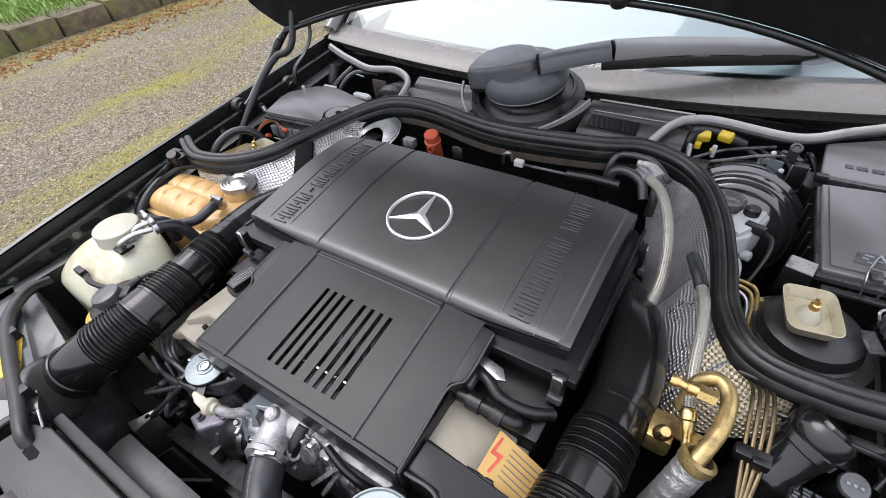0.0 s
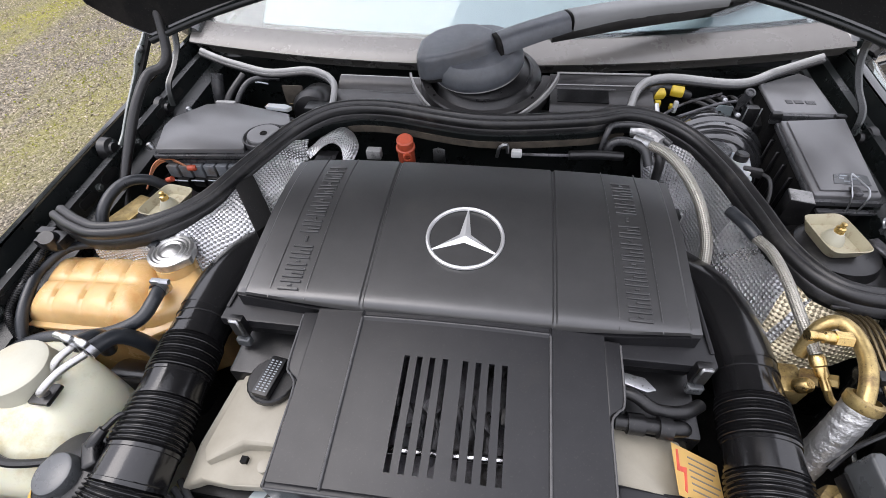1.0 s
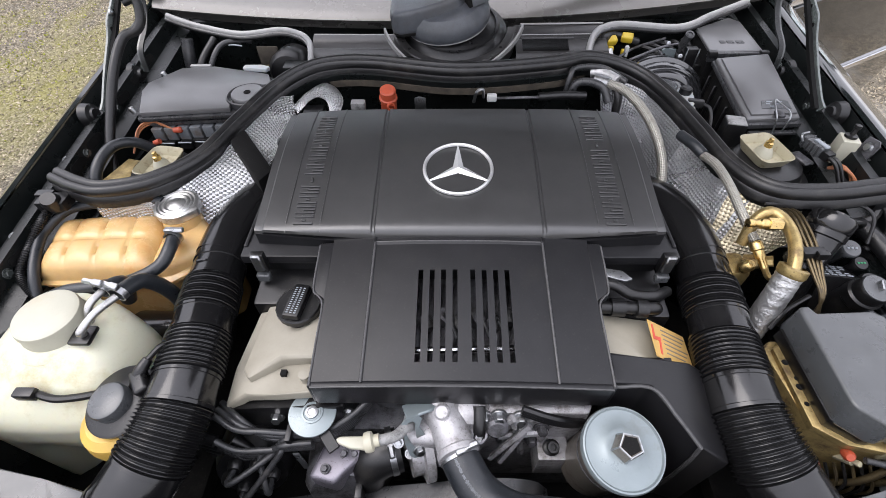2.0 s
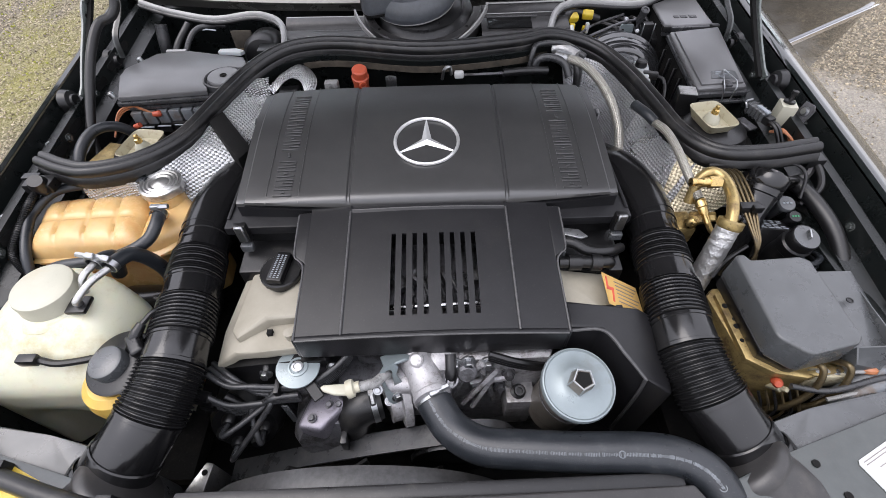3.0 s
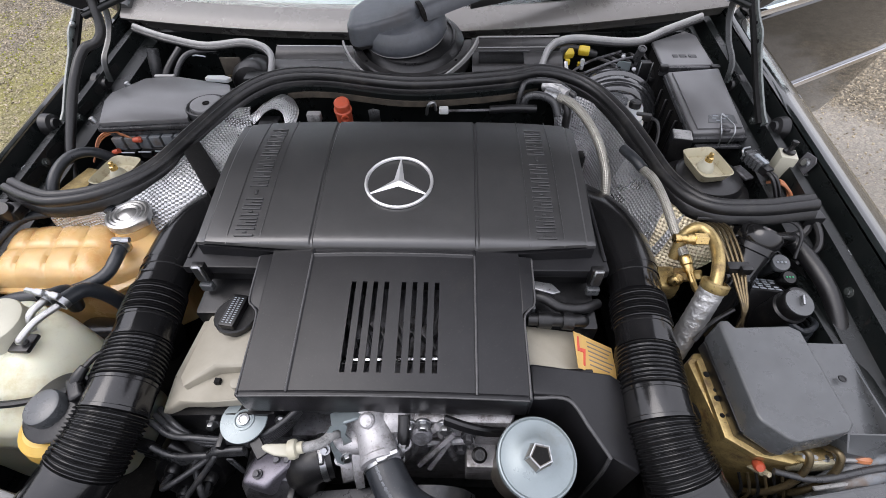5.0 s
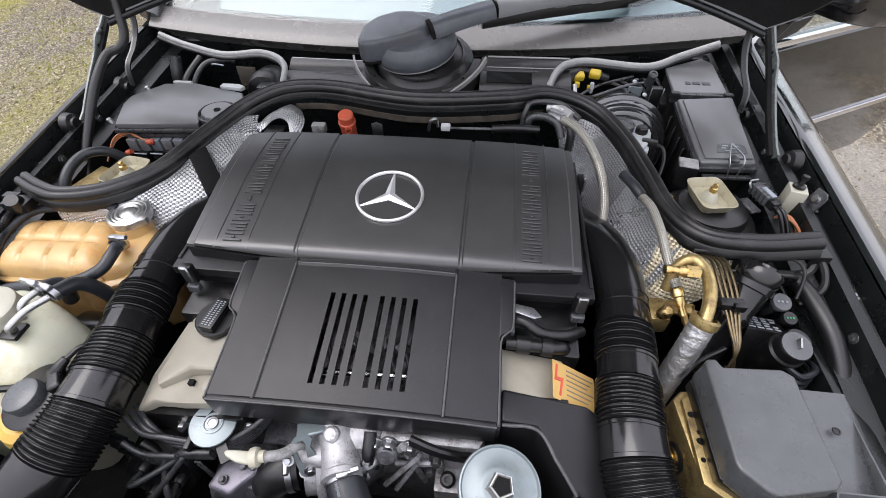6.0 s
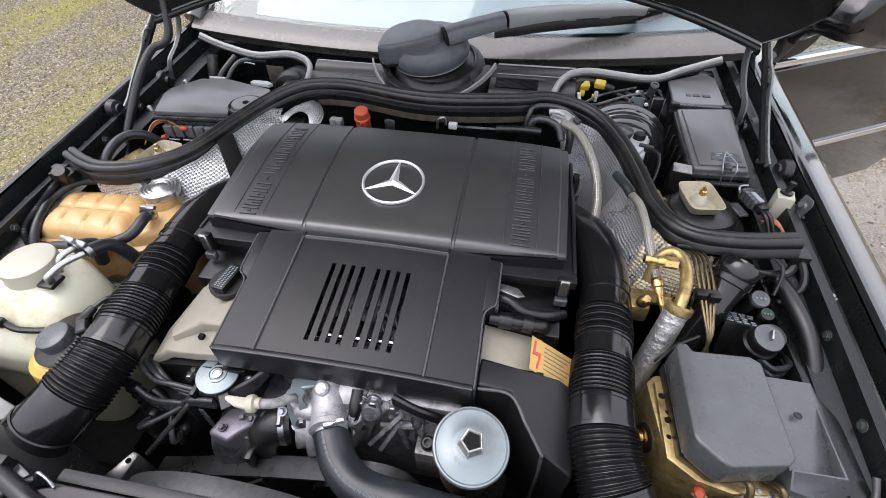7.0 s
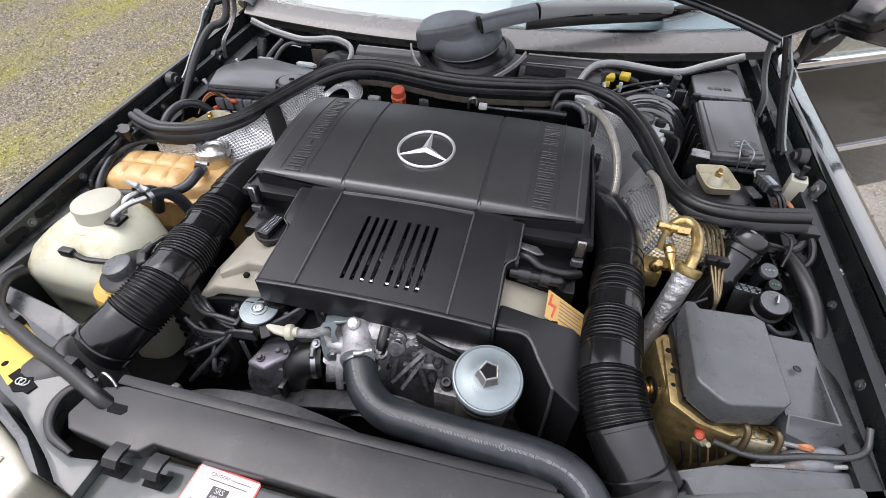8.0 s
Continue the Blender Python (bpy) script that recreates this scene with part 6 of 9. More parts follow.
hs = thing("heat_shield", "crumpled embossed silver foil heat shield beside the air filter", "heat shield", (-0.42, 0.1, 0.70), "heat shields")
part("foil_sheet", between([(-0.64, -0.030, 0.765), (-0.59, -0.030, 0.775), (-0.535, -0.004, 0.772), (-0.466, 0.072, 0.778), (-0.426, 0.168, 0.788), (-0.385, 0.245, 0.795), (-0.345, 0.272, 0.797)], [(-0.64, -0.035, 0.71), (-0.53, -0.025, 0.70), (-0.425, -0.030, 0.69), (-0.374, 0.035, 0.730), (-0.356, 0.12, 0.757), (-0.350, 0.18, 0.764), (-0.335, 0.225, 0.778)], fold=0.005), M_FOIL, hs)
part("foil_tongue", between([(-0.342, 0.232, 0.792), (-0.318, 0.283, 0.798), (-0.289, 0.311, 0.800), (-0.262, 0.299, 0.797), (-0.241, 0.256, 0.792), (-0.246, 0.222, 0.780)], [(-0.330, 0.222, 0.785), (-0.306, 0.238, 0.803), (-0.290, 0.246, 0.806), (-0.274, 0.240, 0.803), (-0.266, 0.228, 0.794), (-0.262, 0.214, 0.780)], crumple=0.003, fold=0.006), M_FOIL, hs)
part("covered_plug", box(-0.318, -0.276, 0.205, 0.245, 0.765, 0.792, 0.004), M_BLACK, hs)
part("strap", prism([(-0.434, 0.112), (-0.418, 0.152), (-0.345, 0.060), (-0.360, 0.020)], lambda x, y: 0.70, lambda x, y: 0.797 - 0.35 * max(0, x + 0.425), 0.004), M_DARK, hs)
hs = thing("heat_shield", "embossed foil heat shield turning tan towards the pipes", "heat shield", (0.42, 0.05, 0.65), "heat shields")
# rear sheet takes the foil tint that paints in dark reflections
part("foil_sheet", between([(0.31, 0.355, 0.80), (0.395, 0.305, 0.79), (0.438, 0.235, 0.782), (0.458, 0.165, 0.777)], [(0.34, 0.27, 0.69), (0.358, 0.20, 0.67), (0.372, 0.14, 0.655), (0.382, 0.10, 0.648)], crumple=0.004), M_FOILDARK, hs)
part("foil_sheet", between([(0.454, 0.185, 0.778), (0.472, 0.11, 0.774), (0.488, 0.04, 0.772), (0.515, -0.01, 0.775)], [(0.385, 0.115, 0.650), (0.400, 0.04, 0.650), (0.420, -0.03, 0.655), (0.445, -0.075, 0.662)], crumple=0.006), M_FOIL, hs)
part("foil_sheet", between([(0.492, 0.014, 0.774), (0.520, -0.012, 0.777), (0.55, -0.026, 0.781), (0.585, -0.035, 0.785)], [(0.440, -0.055, 0.668), (0.475, -0.082, 0.668), (0.525, -0.082, 0.69), (0.57, -0.072, 0.715)], crumple=0.006), M_FOILTAN, hs)
# ---- pipes and hoses beside the engine ----
bh = thing("braided_hose", "steel braided hose curving down beside the air filter", "hose", (0.37, 0.15, 0.70), "braided hoses")
part("braid", tube([(0.295, 0.305, 0.812), (0.345, 0.25, 0.815), (0.378, 0.175, 0.795), (0.393, 0.105, 0.758), (0.388, 0.055, 0.715), (0.378, 0.02, 0.66)], 0.0092, 14), M_BRAID, bh)
part("ferrule", tube([(0.295, 0.305, 0.812), (0.318, 0.282, 0.815)], 0.0125, 14), M_STEEL, bh)
bh = thing("braided_hose", "steel braided hose with a brass end fitting", "hose", (0.46, 0.0, 0.7), "braided hoses")
part("braid", tube([(0.448, 0.075, 0.79), (0.457, 0.04, 0.795), (0.463, -0.01, 0.79), (0.467, -0.065, 0.778), (0.475, -0.112, 0.763)], 0.0078, 14), M_BRAID, bh)
part("rubber_sleeve", tube([(0.425, 0.135, 0.792), (0.437, 0.10, 0.795), (0.448, 0.075, 0.791)], 0.010, 12), M_HOSE, bh)
part("end_fitting", lathe([(0.008, 0), (0.0098, 0.004), (0.0098, 0.014), (0.008, 0.016), (0.008, 0.026), (0.0055, 0.03), (0.0055, 0.045)], 16, axis((0.475, -0.112, 0.763), (0.18, -0.75, -0.42))), M_BRASS, bh)
part("thin_pipe", tube([(0.484, -0.144, 0.744), (0.490, -0.160, 0.733), (0.501, -0.170, 0.735), (0.506, -0.172, 0.75)], 0.005, 8), M_BRASS, bh)
ac = thing("coolant_pipe", "bent gold coloured metal pipe joined to a foil wrapped hose", "pipe", (0.49, -0.15, 0.65))
part("bend", tube([(0.468, -0.100, 0.745), (0.472, -0.090, 0.782), (0.484, -0.084, 0.797), (0.497, -0.085, 0.800), (0.507, -0.102, 0.799), (0.507, -0.135, 0.796), (0.499, -0.165, 0.789), (0.489, -0.190, 0.777)], 0.0095, 14), M_GOLD, ac)
part("hex_nut", lathe([(0.010, 0), (0.010, 0.02), (0, 0.02)], 6, axis((0.494, -0.112, 0.802), (-1, 0.0, 0.05))), M_BRASS, ac)
part("service_valve", lathe([(0.008, 0), (0.008, 0.012), (0.006, 0.014), (0.006, 0.022), (0.0075, 0.024), (0.0075, 0.032), (0, 0.034)], 14, axis((0.475, -0.112, 0.803), (-1, 0.0, 0.05))), M_BRASS, ac)
part("collar", lathe([(0.0125, -0.008), (0.017, -0.006), (0.017, 0.004), (0.015, 0.008)], 20, axis((0.493, -0.183, 0.776), (-0.25, -0.42, -0.85)) @ Matrix.Diagonal((1.2, 1.2, 1.0, 1))), M_GOLD, ac)
part("foil_hose", tube([(0.492, -0.184, 0.772), (0.484, -0.198, 0.735), (0.473, -0.214, 0.685), (0.460, -0.232, 0.630), (0.445, -0.25, 0.57)], 0.0195, 20, 14, radius=lambda s: 0.94 + 0.012 * math.sin(s * 70) + 0.012 * math.sin(s * 230)), M_TAPE, ac, "hose wrapped in crinkled silver tape")
part("valve_block", box(0.440, 0.472, -0.150, -0.105, 0.69, 0.728, 0.006), M_GOLD, ac)
part("valve_cap", lathe([(0.010, 0), (0.010, 0.015), (0.006, 0.02), (0, 0.02)], 10, axis((0.455, -0.145, 0.735), (0.2, -0.3, 1))), M_BRASS, ac)
part("valve_union", lathe([(0.012, 0), (0.012, 0.02), (0.009, 0.022), (0.009, 0.04)], 6, axis((0.468, -0.125, 0.728), (0.8, -0.4, 0.5))), M_GOLD, ac)
bl = thing("brake_lines", "bundle of thin brass coloured brake lines with a black clip", "pipes", (0.55, -0.12, 0.70))
for k in range(4):
    x = 0.531 + 0.0075 * k
    part("line", tube([(x, -0.035, 0.765), (x + 0.002, -0.07, 0.783), (x + 0.004, -0.125, 0.774), (x + 0.008 - 0.003 * k, -0.175, 0.757), (x + 0.012 - 0.006 * k, -0.205, 0.742), (x + 0.02 - 0.012 * k, -0.225, 0.70)], 0.0025, 8), M_LINE, bl)
part("line_clip", box(0.526, 0.562, -0.152, -0.136, 0.764, 0.779, 0.003), M_BLACK, bl)
part("line_clip", box(0.542, 0.560, -0.158, -0.148, 0.77, 0.784, 0.003), M_BLACK, bl)
tt = thing("vacuum_tube", "thin black plastic tube behind the brake unit", "tube", (0.51, -0.21, 0.70))
part("tube_run", tube([(0.475, -0.235, 0.70), (0.50, -0.215, 0.722), (0.535, -0.198, 0.735)], 0.0035, 8), M_BLACK, tt)
can = thing("filter_drier", "glossy black upright canister with a stepped lid", "canister", (0.607, -0.07, 0.60))
part("canister_body", lathe([(0.027, -0.20), (0.028, -0.10), (0.031, -0.095), (0.031, -0.085), (0.028, -0.08), (0.030, -0.04), (0.033, -0.038), (0.033, -0.028), (0.031, -0.026), (0.033, -0.022), (0.033, -0.006), (0.029, 0.0), (0.0, 0.001)], 32, axis((0.612, -0.072, 0.783), (0.42, 0.52, 0.74))), M_TUBE, can)
part("canister_lid", lathe([(0.02, 0), (0.019, 0.004), (0, 0.005)], 24, axis((0.612, -0.072, 0.783), (0.42, 0.52, 0.74)), wave=lambda a, i: 1 + 0.04 * math.cos(10 * a)), M_TUBE, can)
tb = thing("relay_box", "black relay box with rows of pale print", "relay", (0.615, -0.13, 0.6))
RB = Matrix.Translation((0.628, -0.125, 0.705)) @ pose(0, 0, 0, -22, 0, -8)
part("relay_body", box(-0.03, 0.03, -0.022, 0.022, -0.09, 0.0, 0.003, 2, RB), M_BLACK, tb)
bm = bmesh.new()
for k in range(5):
    for j in range(4 if k != 2 else 3):
        box(-0.025 + 0.0125 * j, -0.0155 + 0.0125 * j - 0.002 * (k % 2), 0.013 - 0.0075 * k, 0.0165 - 0.0075 * k, -0.0005, 0.0008, 0, 1, RB, bm)
part("print", bm, M_PRINT, tb)
for (x, y, z, r, mm, nm, lb) in ((0.653, -0.101, 0.735, 0.0155, M_BLACK, "round_plug", "round black plug with three pale dots"), (0.661, -0.125, 0.725, 0.0115, M_BLACK, "round_plug", "small round plug with a green face")):
    rp = thing(nm, lb, "plug", (x, y, z - 0.02), "plugs")
    m = axis((x, y, z), (0.0, -0.35, 1))
    part("plug_body", lathe([(r * 0.5, -0.10), (r * 0.6, -0.02), (r, -0.008), (r, -0.002), (r * 0.9, 0), (0, 0)], 24, m), M_GREYBOX if r > 0.014 else mm, rp)
    bm = bmesh.new()
    for k in range(3):
        box(-r * 0.55 + k * r * 0.42, -r * 0.33 + k * r * 0.42, -0.0015, 0.0015, -0.0005, 0.0012, 0, 1, m, bm)
    part("face_marks", bm, M_PRINT if r > 0.014 else M_GREEN, rp)
rc = thing("test_socket", "round black socket with a grey wing screw", "socket", (0.627, -0.19, 0.62))
m = axis((0.634, -0.188, 0.735), (0.03, -0.25, 1)) @ Matrix.Diagonal((0.8, 0.8, 1, 1))
part("socket_body", lathe([(0.03, -0.12), (0.031, -0.03), (0.033, -0.028), (0.033, -0.012), (0.029, -0.009), (0.029, 0.006), (0.027, 0.009), (0, 0.009)], 36, m), M_BLACK, rc)
part("lid_face", lathe([(0.0265, 0.008), (0.0265, 0.011), (0.02, 0.012), (0, 0.012)], 36, m), M_GREYBOX, rc)
part("wing_screw", box(-0.010, 0.010, -0.002, 0.002, 0.010, 0.020, 0.0015, 2, m @ pose(0.002, 0.002, 0, 0, 0, 70)), M_STEEL, rc)
part("side_cap", lathe([(0.02, -0.1), (0.021, -0.004), (0.019, 0), (0, 0)], 28, axis((0.66, -0.165, 0.722), (0.1, -0.2, 1))), M_BLACK, rc)
for k in range(6):
    part("socket_cable", tube([(0.63 + 0.004 * k, -0.205, 0.71 - 0.012 * k), (0.655, -0.215 - 0.004 * k, 0.70 - 0.012 * k), (0.69, -0.19, 0.69 - 0.012 * k), (0.695, -0.12, 0.66 - 0.01 * k)], 0.005, 8), M_HOSE, rc)
bhs = thing("air_hose", "thick black hose running along the wing", "hose", (0.69, -0.1, 0.66))
part("hose_run", tube([(0.683, -0.05, 0.742), (0.694, -0.08, 0.740), (0.703, -0.118, 0.735), (0.712, -0.16, 0.722), (0.716, -0.21, 0.695), (0.712, -0.27, 0.65), (0.70, -0.33, 0.58)], 0.0138, 14), M_RUBBER, bhs)
lm = thing("wiring_loom", "black taped wiring loom under the seal", "cables", (0.68, -0.06, 0.7))
for pts, r in (([(0.515, -0.040, 0.778), (0.56, -0.046, 0.782), (0.618, -0.046, 0.785), (0.664, -0.052, 0.784), (0.674, -0.076, 0.778), (0.664, -0.105, 0.75)], 0.0028), ([(0.56, -0.07, 0.765), (0.62, -0.082, 0.778), (0.668, -0.075, 0.765), (0.672, -0.06, 0.73)], 0.0035), ([(0.60, -0.05, 0.73), (0.65, -0.045, 0.735), (0.70, -0.05, 0.75), (0.715, -0.03, 0.775)], 0.008), ([(0.705, -0.07, 0.70), (0.712, -0.12, 0.71), (0.714, -0.2, 0.70), (0.71, -0.3, 0.66)], 0.010), ([(0.70, -0.02, 0.775), (0.718, -0.045, 0.77), (0.715, -0.08, 0.75), (0.69, -0.09, 0.72)], 0.006)):
    part("cable", tube(pts, r, 8), M_RUBBER, lm)
part("loom_plug", box(0.695, 0.728, -0.045, -0.015, 0.765, 0.785, 0.004), M_BLACK, lm)

# ---- anti-lock brake unit ----
ab = thing("brake_unit", "gold plated hydraulic brake unit under a grey plastic cover", "brake unit", (0.56, -0.32, 0.44))
blk = part("hydraulic_block", prism([(0.462, -0.262), (0.478, -0.246), (0.63, -0.246), (0.63, -0.395), (0.545, -0.410), (0.508, -0.402), (0.474, -0.380)], 0.50, 0.684, 0.005, 2), M_GOLD, ab, "gold passivated metal block")
part("top_flange", prism([(0.472, -0.264), (0.496, -0.250), (0.500, -0.254), (0.500, -0.372), (0.520, -0.392), (0.552, -0.402), (0.640, -0.392), (0.640, -0.400), (0.548, -0.413), (0.506, -0.404), (0.472, -0.380)], 0.680, 0.692, 0.002, 2), M_GOLD, blk)
part("bore", lathe([(0.030, 0.0), (0.029, 0.004), (0.025, 0.005), (0.0235, -0.004), (0.0, -0.004)], 36, axis((0.522, -0.376, 0.684), (0, -0.05, 1))), M_BRASS, blk)
for k in range(8):
    part("pit", lathe([(0.0024 + 0.0012 * (k % 3), 0.0), (0.002 + 0.0012 * (k % 3), 0.0009), (0, 0.0009)], 9, Matrix.Translation((0.485 + 0.006 * math.sin(k * 2.4), -0.262 - 0.0125 * k, 0.692))), M_DARK, blk)
part("side_port", lathe([(0.016, 0), (0.016, 0.006), (0.011, 0.007), (0.011, 0.022), (0.009, 0.024), (0, 0.024)], 18, axis((0.466, -0.328, 0.634), (-1, -0.15, 0.1))), M_BRASS, ab)
part("port_ring", lathe([(0.022, 0), (0.022, 0.003), (0.015, 0.004)], 20, axis((0.467, -0.328, 0.634), (-1, -0.15, 0.1))), M_DARK, ab)
part("red_cap", lathe([(0.007, 0), (0.0075, 0.010), (0.005, 0.014), (0, 0.014)], 12, axis((0.517, -0.406, 0.668), (-0.3, -0.6, 0.6))), M_RED, ab)
part("bleed_screw", lathe([(0.0065, -0.02), (0.0065, 0.004), (0.004, 0.006), (0.004, 0.014), (0, 0.014)], 6, axis((0.524, -0.412, 0.658), (0.2, -0.6, 0.7))), M_CREAM, ab)
sl = lambda x, y: 0.7575 + 0.010 * (y + 0.31)
part("unit_cover", prism([(0.486, -0.238), (0.490, -0.232), (0.502, -0.231), (0.508, -0.243), (0.588, -0.239), (0.602, -0.248), (0.604, -0.384), (0.594, -0.394), (0.524, -0.408), (0.514, -0.405), (0.488, -0.382), (0.485, -0.374)], 0.706, sl, 0.004, 3, top=0.985), M_GREYBOX, ab, "dark grey plastic cover")
part("cover_skirt", prism([(0.482, -0.242), (0.606, -0.244), (0.606, -0.384), (0.526, -0.404), (0.516, -0.402), (0.484, -0.378)], 0.690, 0.712, 0.002), M_BLACK, ab)
bx = part("side_box", prism([(0.607, -0.259), (0.670, -0.260), (0.684, -0.285), (0.688, -0.388), (0.676, -0.392), (0.607, -0.392)], 0.655, lambda x, y: 0.743 - 0.6 * max(0, -0.367 - y) - 1.4 * max(0, x - 0.671), 0.0035, 2), M_GREYBOX, ab, "dark grey plastic side box")
part("side_flank", prism([(0.668, -0.262), (0.700, -0.296), (0.712, -0.392), (0.700, -0.408), (0.607, -0.406), (0.607, -0.386), (0.668, -0.386)], 0.62, lambda x, y: 0.735 - 1.1 * max(0, x - 0.668) - 0.9 * max(0, -0.386 - y), 0.003, 2), M_GREYBOX, bx)
part("side_screw", lathe([(0.0055, 0), (0.005, 0.0012), (0.0035, 0.0012), (0.003, 0.0004), (0, 0.0006)], 16, Matrix.Translation((0.634, -0.315, 0.7425))), M_BLACK, bx)
part("side_slot", box(0.612, 0.648, -0.410, -0.400, 0.690, 0.697, 0.002), M_GREYRUB, bx)
for k in range(2):
    x = 0.560 + 0.040 * k
    part("feed_pipe", tube([(x - 0.004, -0.385, 0.69), (x + 0.004, -0.404, 0.708), (x + 0.005, -0.418, 0.690), (x - 0.003, -0.428, 0.66), (x - 0.022, -0.432, 0.63), (x - 0.04, -0.425, 0.60)], 0.0048, 10), M_LINE, ab)
part("front_fitting", box(0.560, 0.622, -0.412, -0.396, 0.655, 0.688, 0.003), M_CREAM, ab, "pale corroded fitting plate")
for k in range(4):
    part("fitting_bolt", fastener((0.568 + 0.015 * k, -0.404, 0.688), (0, 0, 1), 0.0035, 0.004), M_STEEL, ab)
part("feed_union", lathe([(0.009, 0), (0.009, 0.012), (0.007, 0.013), (0.007, 0.03), (0, 0.03)], 6, axis((0.622, -0.404, 0.672), (1, 0.15, 0.1))), M_CAPWHITE, ab)
cc = thing("conduit_coil", "grey conduit coiled in front of the brake unit", "conduit", (0.66, -0.42, 0.55))
for k in range(6):
    a, c = k % 3, k // 3
    part("conduit", tube([(0.592 + 0.010 * a, -0.430 - 0.003 * k, 0.625 - 0.006 * k), (0.618 + 0.006 * a, -0.418 - 0.005 * k, 0.668 - 0.009 * a), (0.660, -0.408 - 0.005 * k, 0.690 - 0.009 * a - 0.004 * c), (0.694 - 0.004 * a, -0.405 - 0.004 * k, 0.684 - 0.008 * k), (0.706 - 0.006 * a, -0.408 - 0.003 * k, 0.655 - 0.006 * k), (0.69, -0.414, 0.62)], 0.0088 + 0.0012 * (k % 2), 14, 8), M_CONDUIT, cc)
part("coil_band", tube([(0.630, -0.402, 0.690), (0.642, -0.408, 0.697), (0.652, -0.404, 0.690)], 0.006, 8), M_COPPER, cc)
part("cable", tube([(0.530, -0.418, 0.676), (0.58, -0.428, 0.678), (0.640, -0.420, 0.694), (0.690, -0.412, 0.700), (0.716, -0.395, 0.702), (0.722, -0.370, 0.715)], 0.0045, 10), M_LEAD, cc)
part("cable", tube([(0.58, -0.436, 0.665), (0.640, -0.430, 0.684), (0.690, -0.420, 0.690)], 0.0032, 8), M_GREYRUB, cc)
for k in range(6):
    part("loose_wire", tube([(0.50 + 0.012 * k, -0.412, 0.645), (0.505 + 0.011 * k, -0.430 - 0.002 * k, 0.625), (0.50 + 0.012 * k, -0.438, 0.59)], 0.0022, 6), M_LINE if k % 2 else M_BLACK, cc)
# ---- suspension mounts, relays and boxes behind the seal ----
def strut_mount(s):
    m = thing("suspension_mount", "black suspension mount dome with a cream tray and brass bolt", "mount", (s * 0.60, 0.11, 0.6), "suspension mounts")
    part("dome", lathe([(0.11, -0.11), (0.09, -0.05), (0.086, -0.035), (0.07, -0.03), (0.062, -0.006), (0.052, 0.0), (0.0, 0.0)], 40, Matrix.Translation((s * 0.600, 0.112, 0.755 if s > 0 else 0.733))), M_RUBBER, m)
    T = Matrix.Translation((s * 0.588, 0.116 if s > 0 else 0.105, 0.757 if s > 0 else 0.735)) @ pose(0, 0, 0, 0, 0, s * 9) @ Matrix.Diagonal((0.80, 0.96, 1.4, 1))
    n = 40
    corner = lambda a: (0.043 * math.copysign(abs(math.cos(a)) ** 0.35, math.cos(a)), 0.047 * math.copysign(abs(math.sin(a)) ** 0.35, math.sin(a)))
    bm = bmesh.new()
    rows = []
    for k, z in ((0.80, 0.0), (0.98, 0.013), (1.0, 0.0145), (0.97, 0.015), (0.93, 0.0135), (0.78, 0.003), (0.30, 0.003)):
        rows.append([bm.verts.new((k * corner(2 * math.pi * j / n)[0], k * corner(2 * math.pi * j / n)[1], z)) for j in range(n)])
    for a, c in zip(rows[:-1], rows[1:]):
        for j in range(n):
            bm.faces.new((a[j], a[(j + 1) % n], c[(j + 1) % n], c[j]))
    bm.faces.new(rows[-1])
    bm.transform(T)
    part("tray", bm, M_CREAM, m, "cream painted metal tray with a raised rim")
    for k in range(3):
        a = 0.5 + 2.094 * k
        part("mount_nut", fastener((s * 0.600 + 0.076 * math.cos(a), 0.112 + 0.076 * math.sin(a), (0.755 if s > 0 else 0.733) - 0.031), (0, 0, 1), 0.006, 0.009), M_GOLD, m)
    part("mount_ring", lathe([(0.070, -0.030), (0.072, -0.024), (0.066, -0.022), (0.064, -0.014)], 40, Matrix.Translation((s * 0.600, 0.112, 0.755 if s > 0 else 0.733))), M_BLACK, m)
    part("washer", lathe([(0.019, 0.003), (0.017, 0.008), (0.010, 0.016), (0, 0.016)], 20, T), M_CAPWHITE, m)
    part("bolt", lathe([(0.009, 0.014), (0.008, 0.022), (0.005, 0.023), (0.005, 0.028), (0, 0.029)], 10, T), M_BRASS, m)


strut_mount(-1)
strut_mount(1)
bk = thing("mount_bracket", "tan zinc bracket and red plug beside the suspension mount", "bracket", (-0.665, 0.1, 0.7))
part("plate", prism([(-0.70, 0.06), (-0.655, 0.05), (-0.635, 0.13), (-0.675, 0.14)], 0.725, 0.733, 0.002), M_GOLD, bk)
part("plug", lathe([(0.0055, 0), (0.0055, 0.014), (0, 0.014)], 10, axis((-0.63, 0.175, 0.745), (0.8, 0, 0.3))), M_RED, bk)
for k in range(3):
    part("wire", tube([(-0.675, 0.16, 0.73), (-0.668, 0.20, 0.755 + 0.004 * k), (-0.64, 0.215, 0.765 + 0.003 * k), (-0.60, 0.21, 0.755)], 0.0017, 6), M_COPPER, bk)
part("plug", lathe([(0.006, 0), (0.007, 0.014), (0.004, 0.018), (0, 0.018)], 10, axis((-0.60, 0.21, 0.752), (1, 0, 0.1))), M_RED, bk)
dh = thing("drain_hose", "thick black hose looping down behind the seal", "hose", (-0.66, 0.15, 0.6))
part("hose_run", tube([(-0.685, 0.02, 0.70), (-0.69, 0.06, 0.755), (-0.68, 0.115, 0.775), (-0.65, 0.15, 0.765), (-0.62, 0.17, 0.72)], 0.0105, 12), M_HOSE, dh)

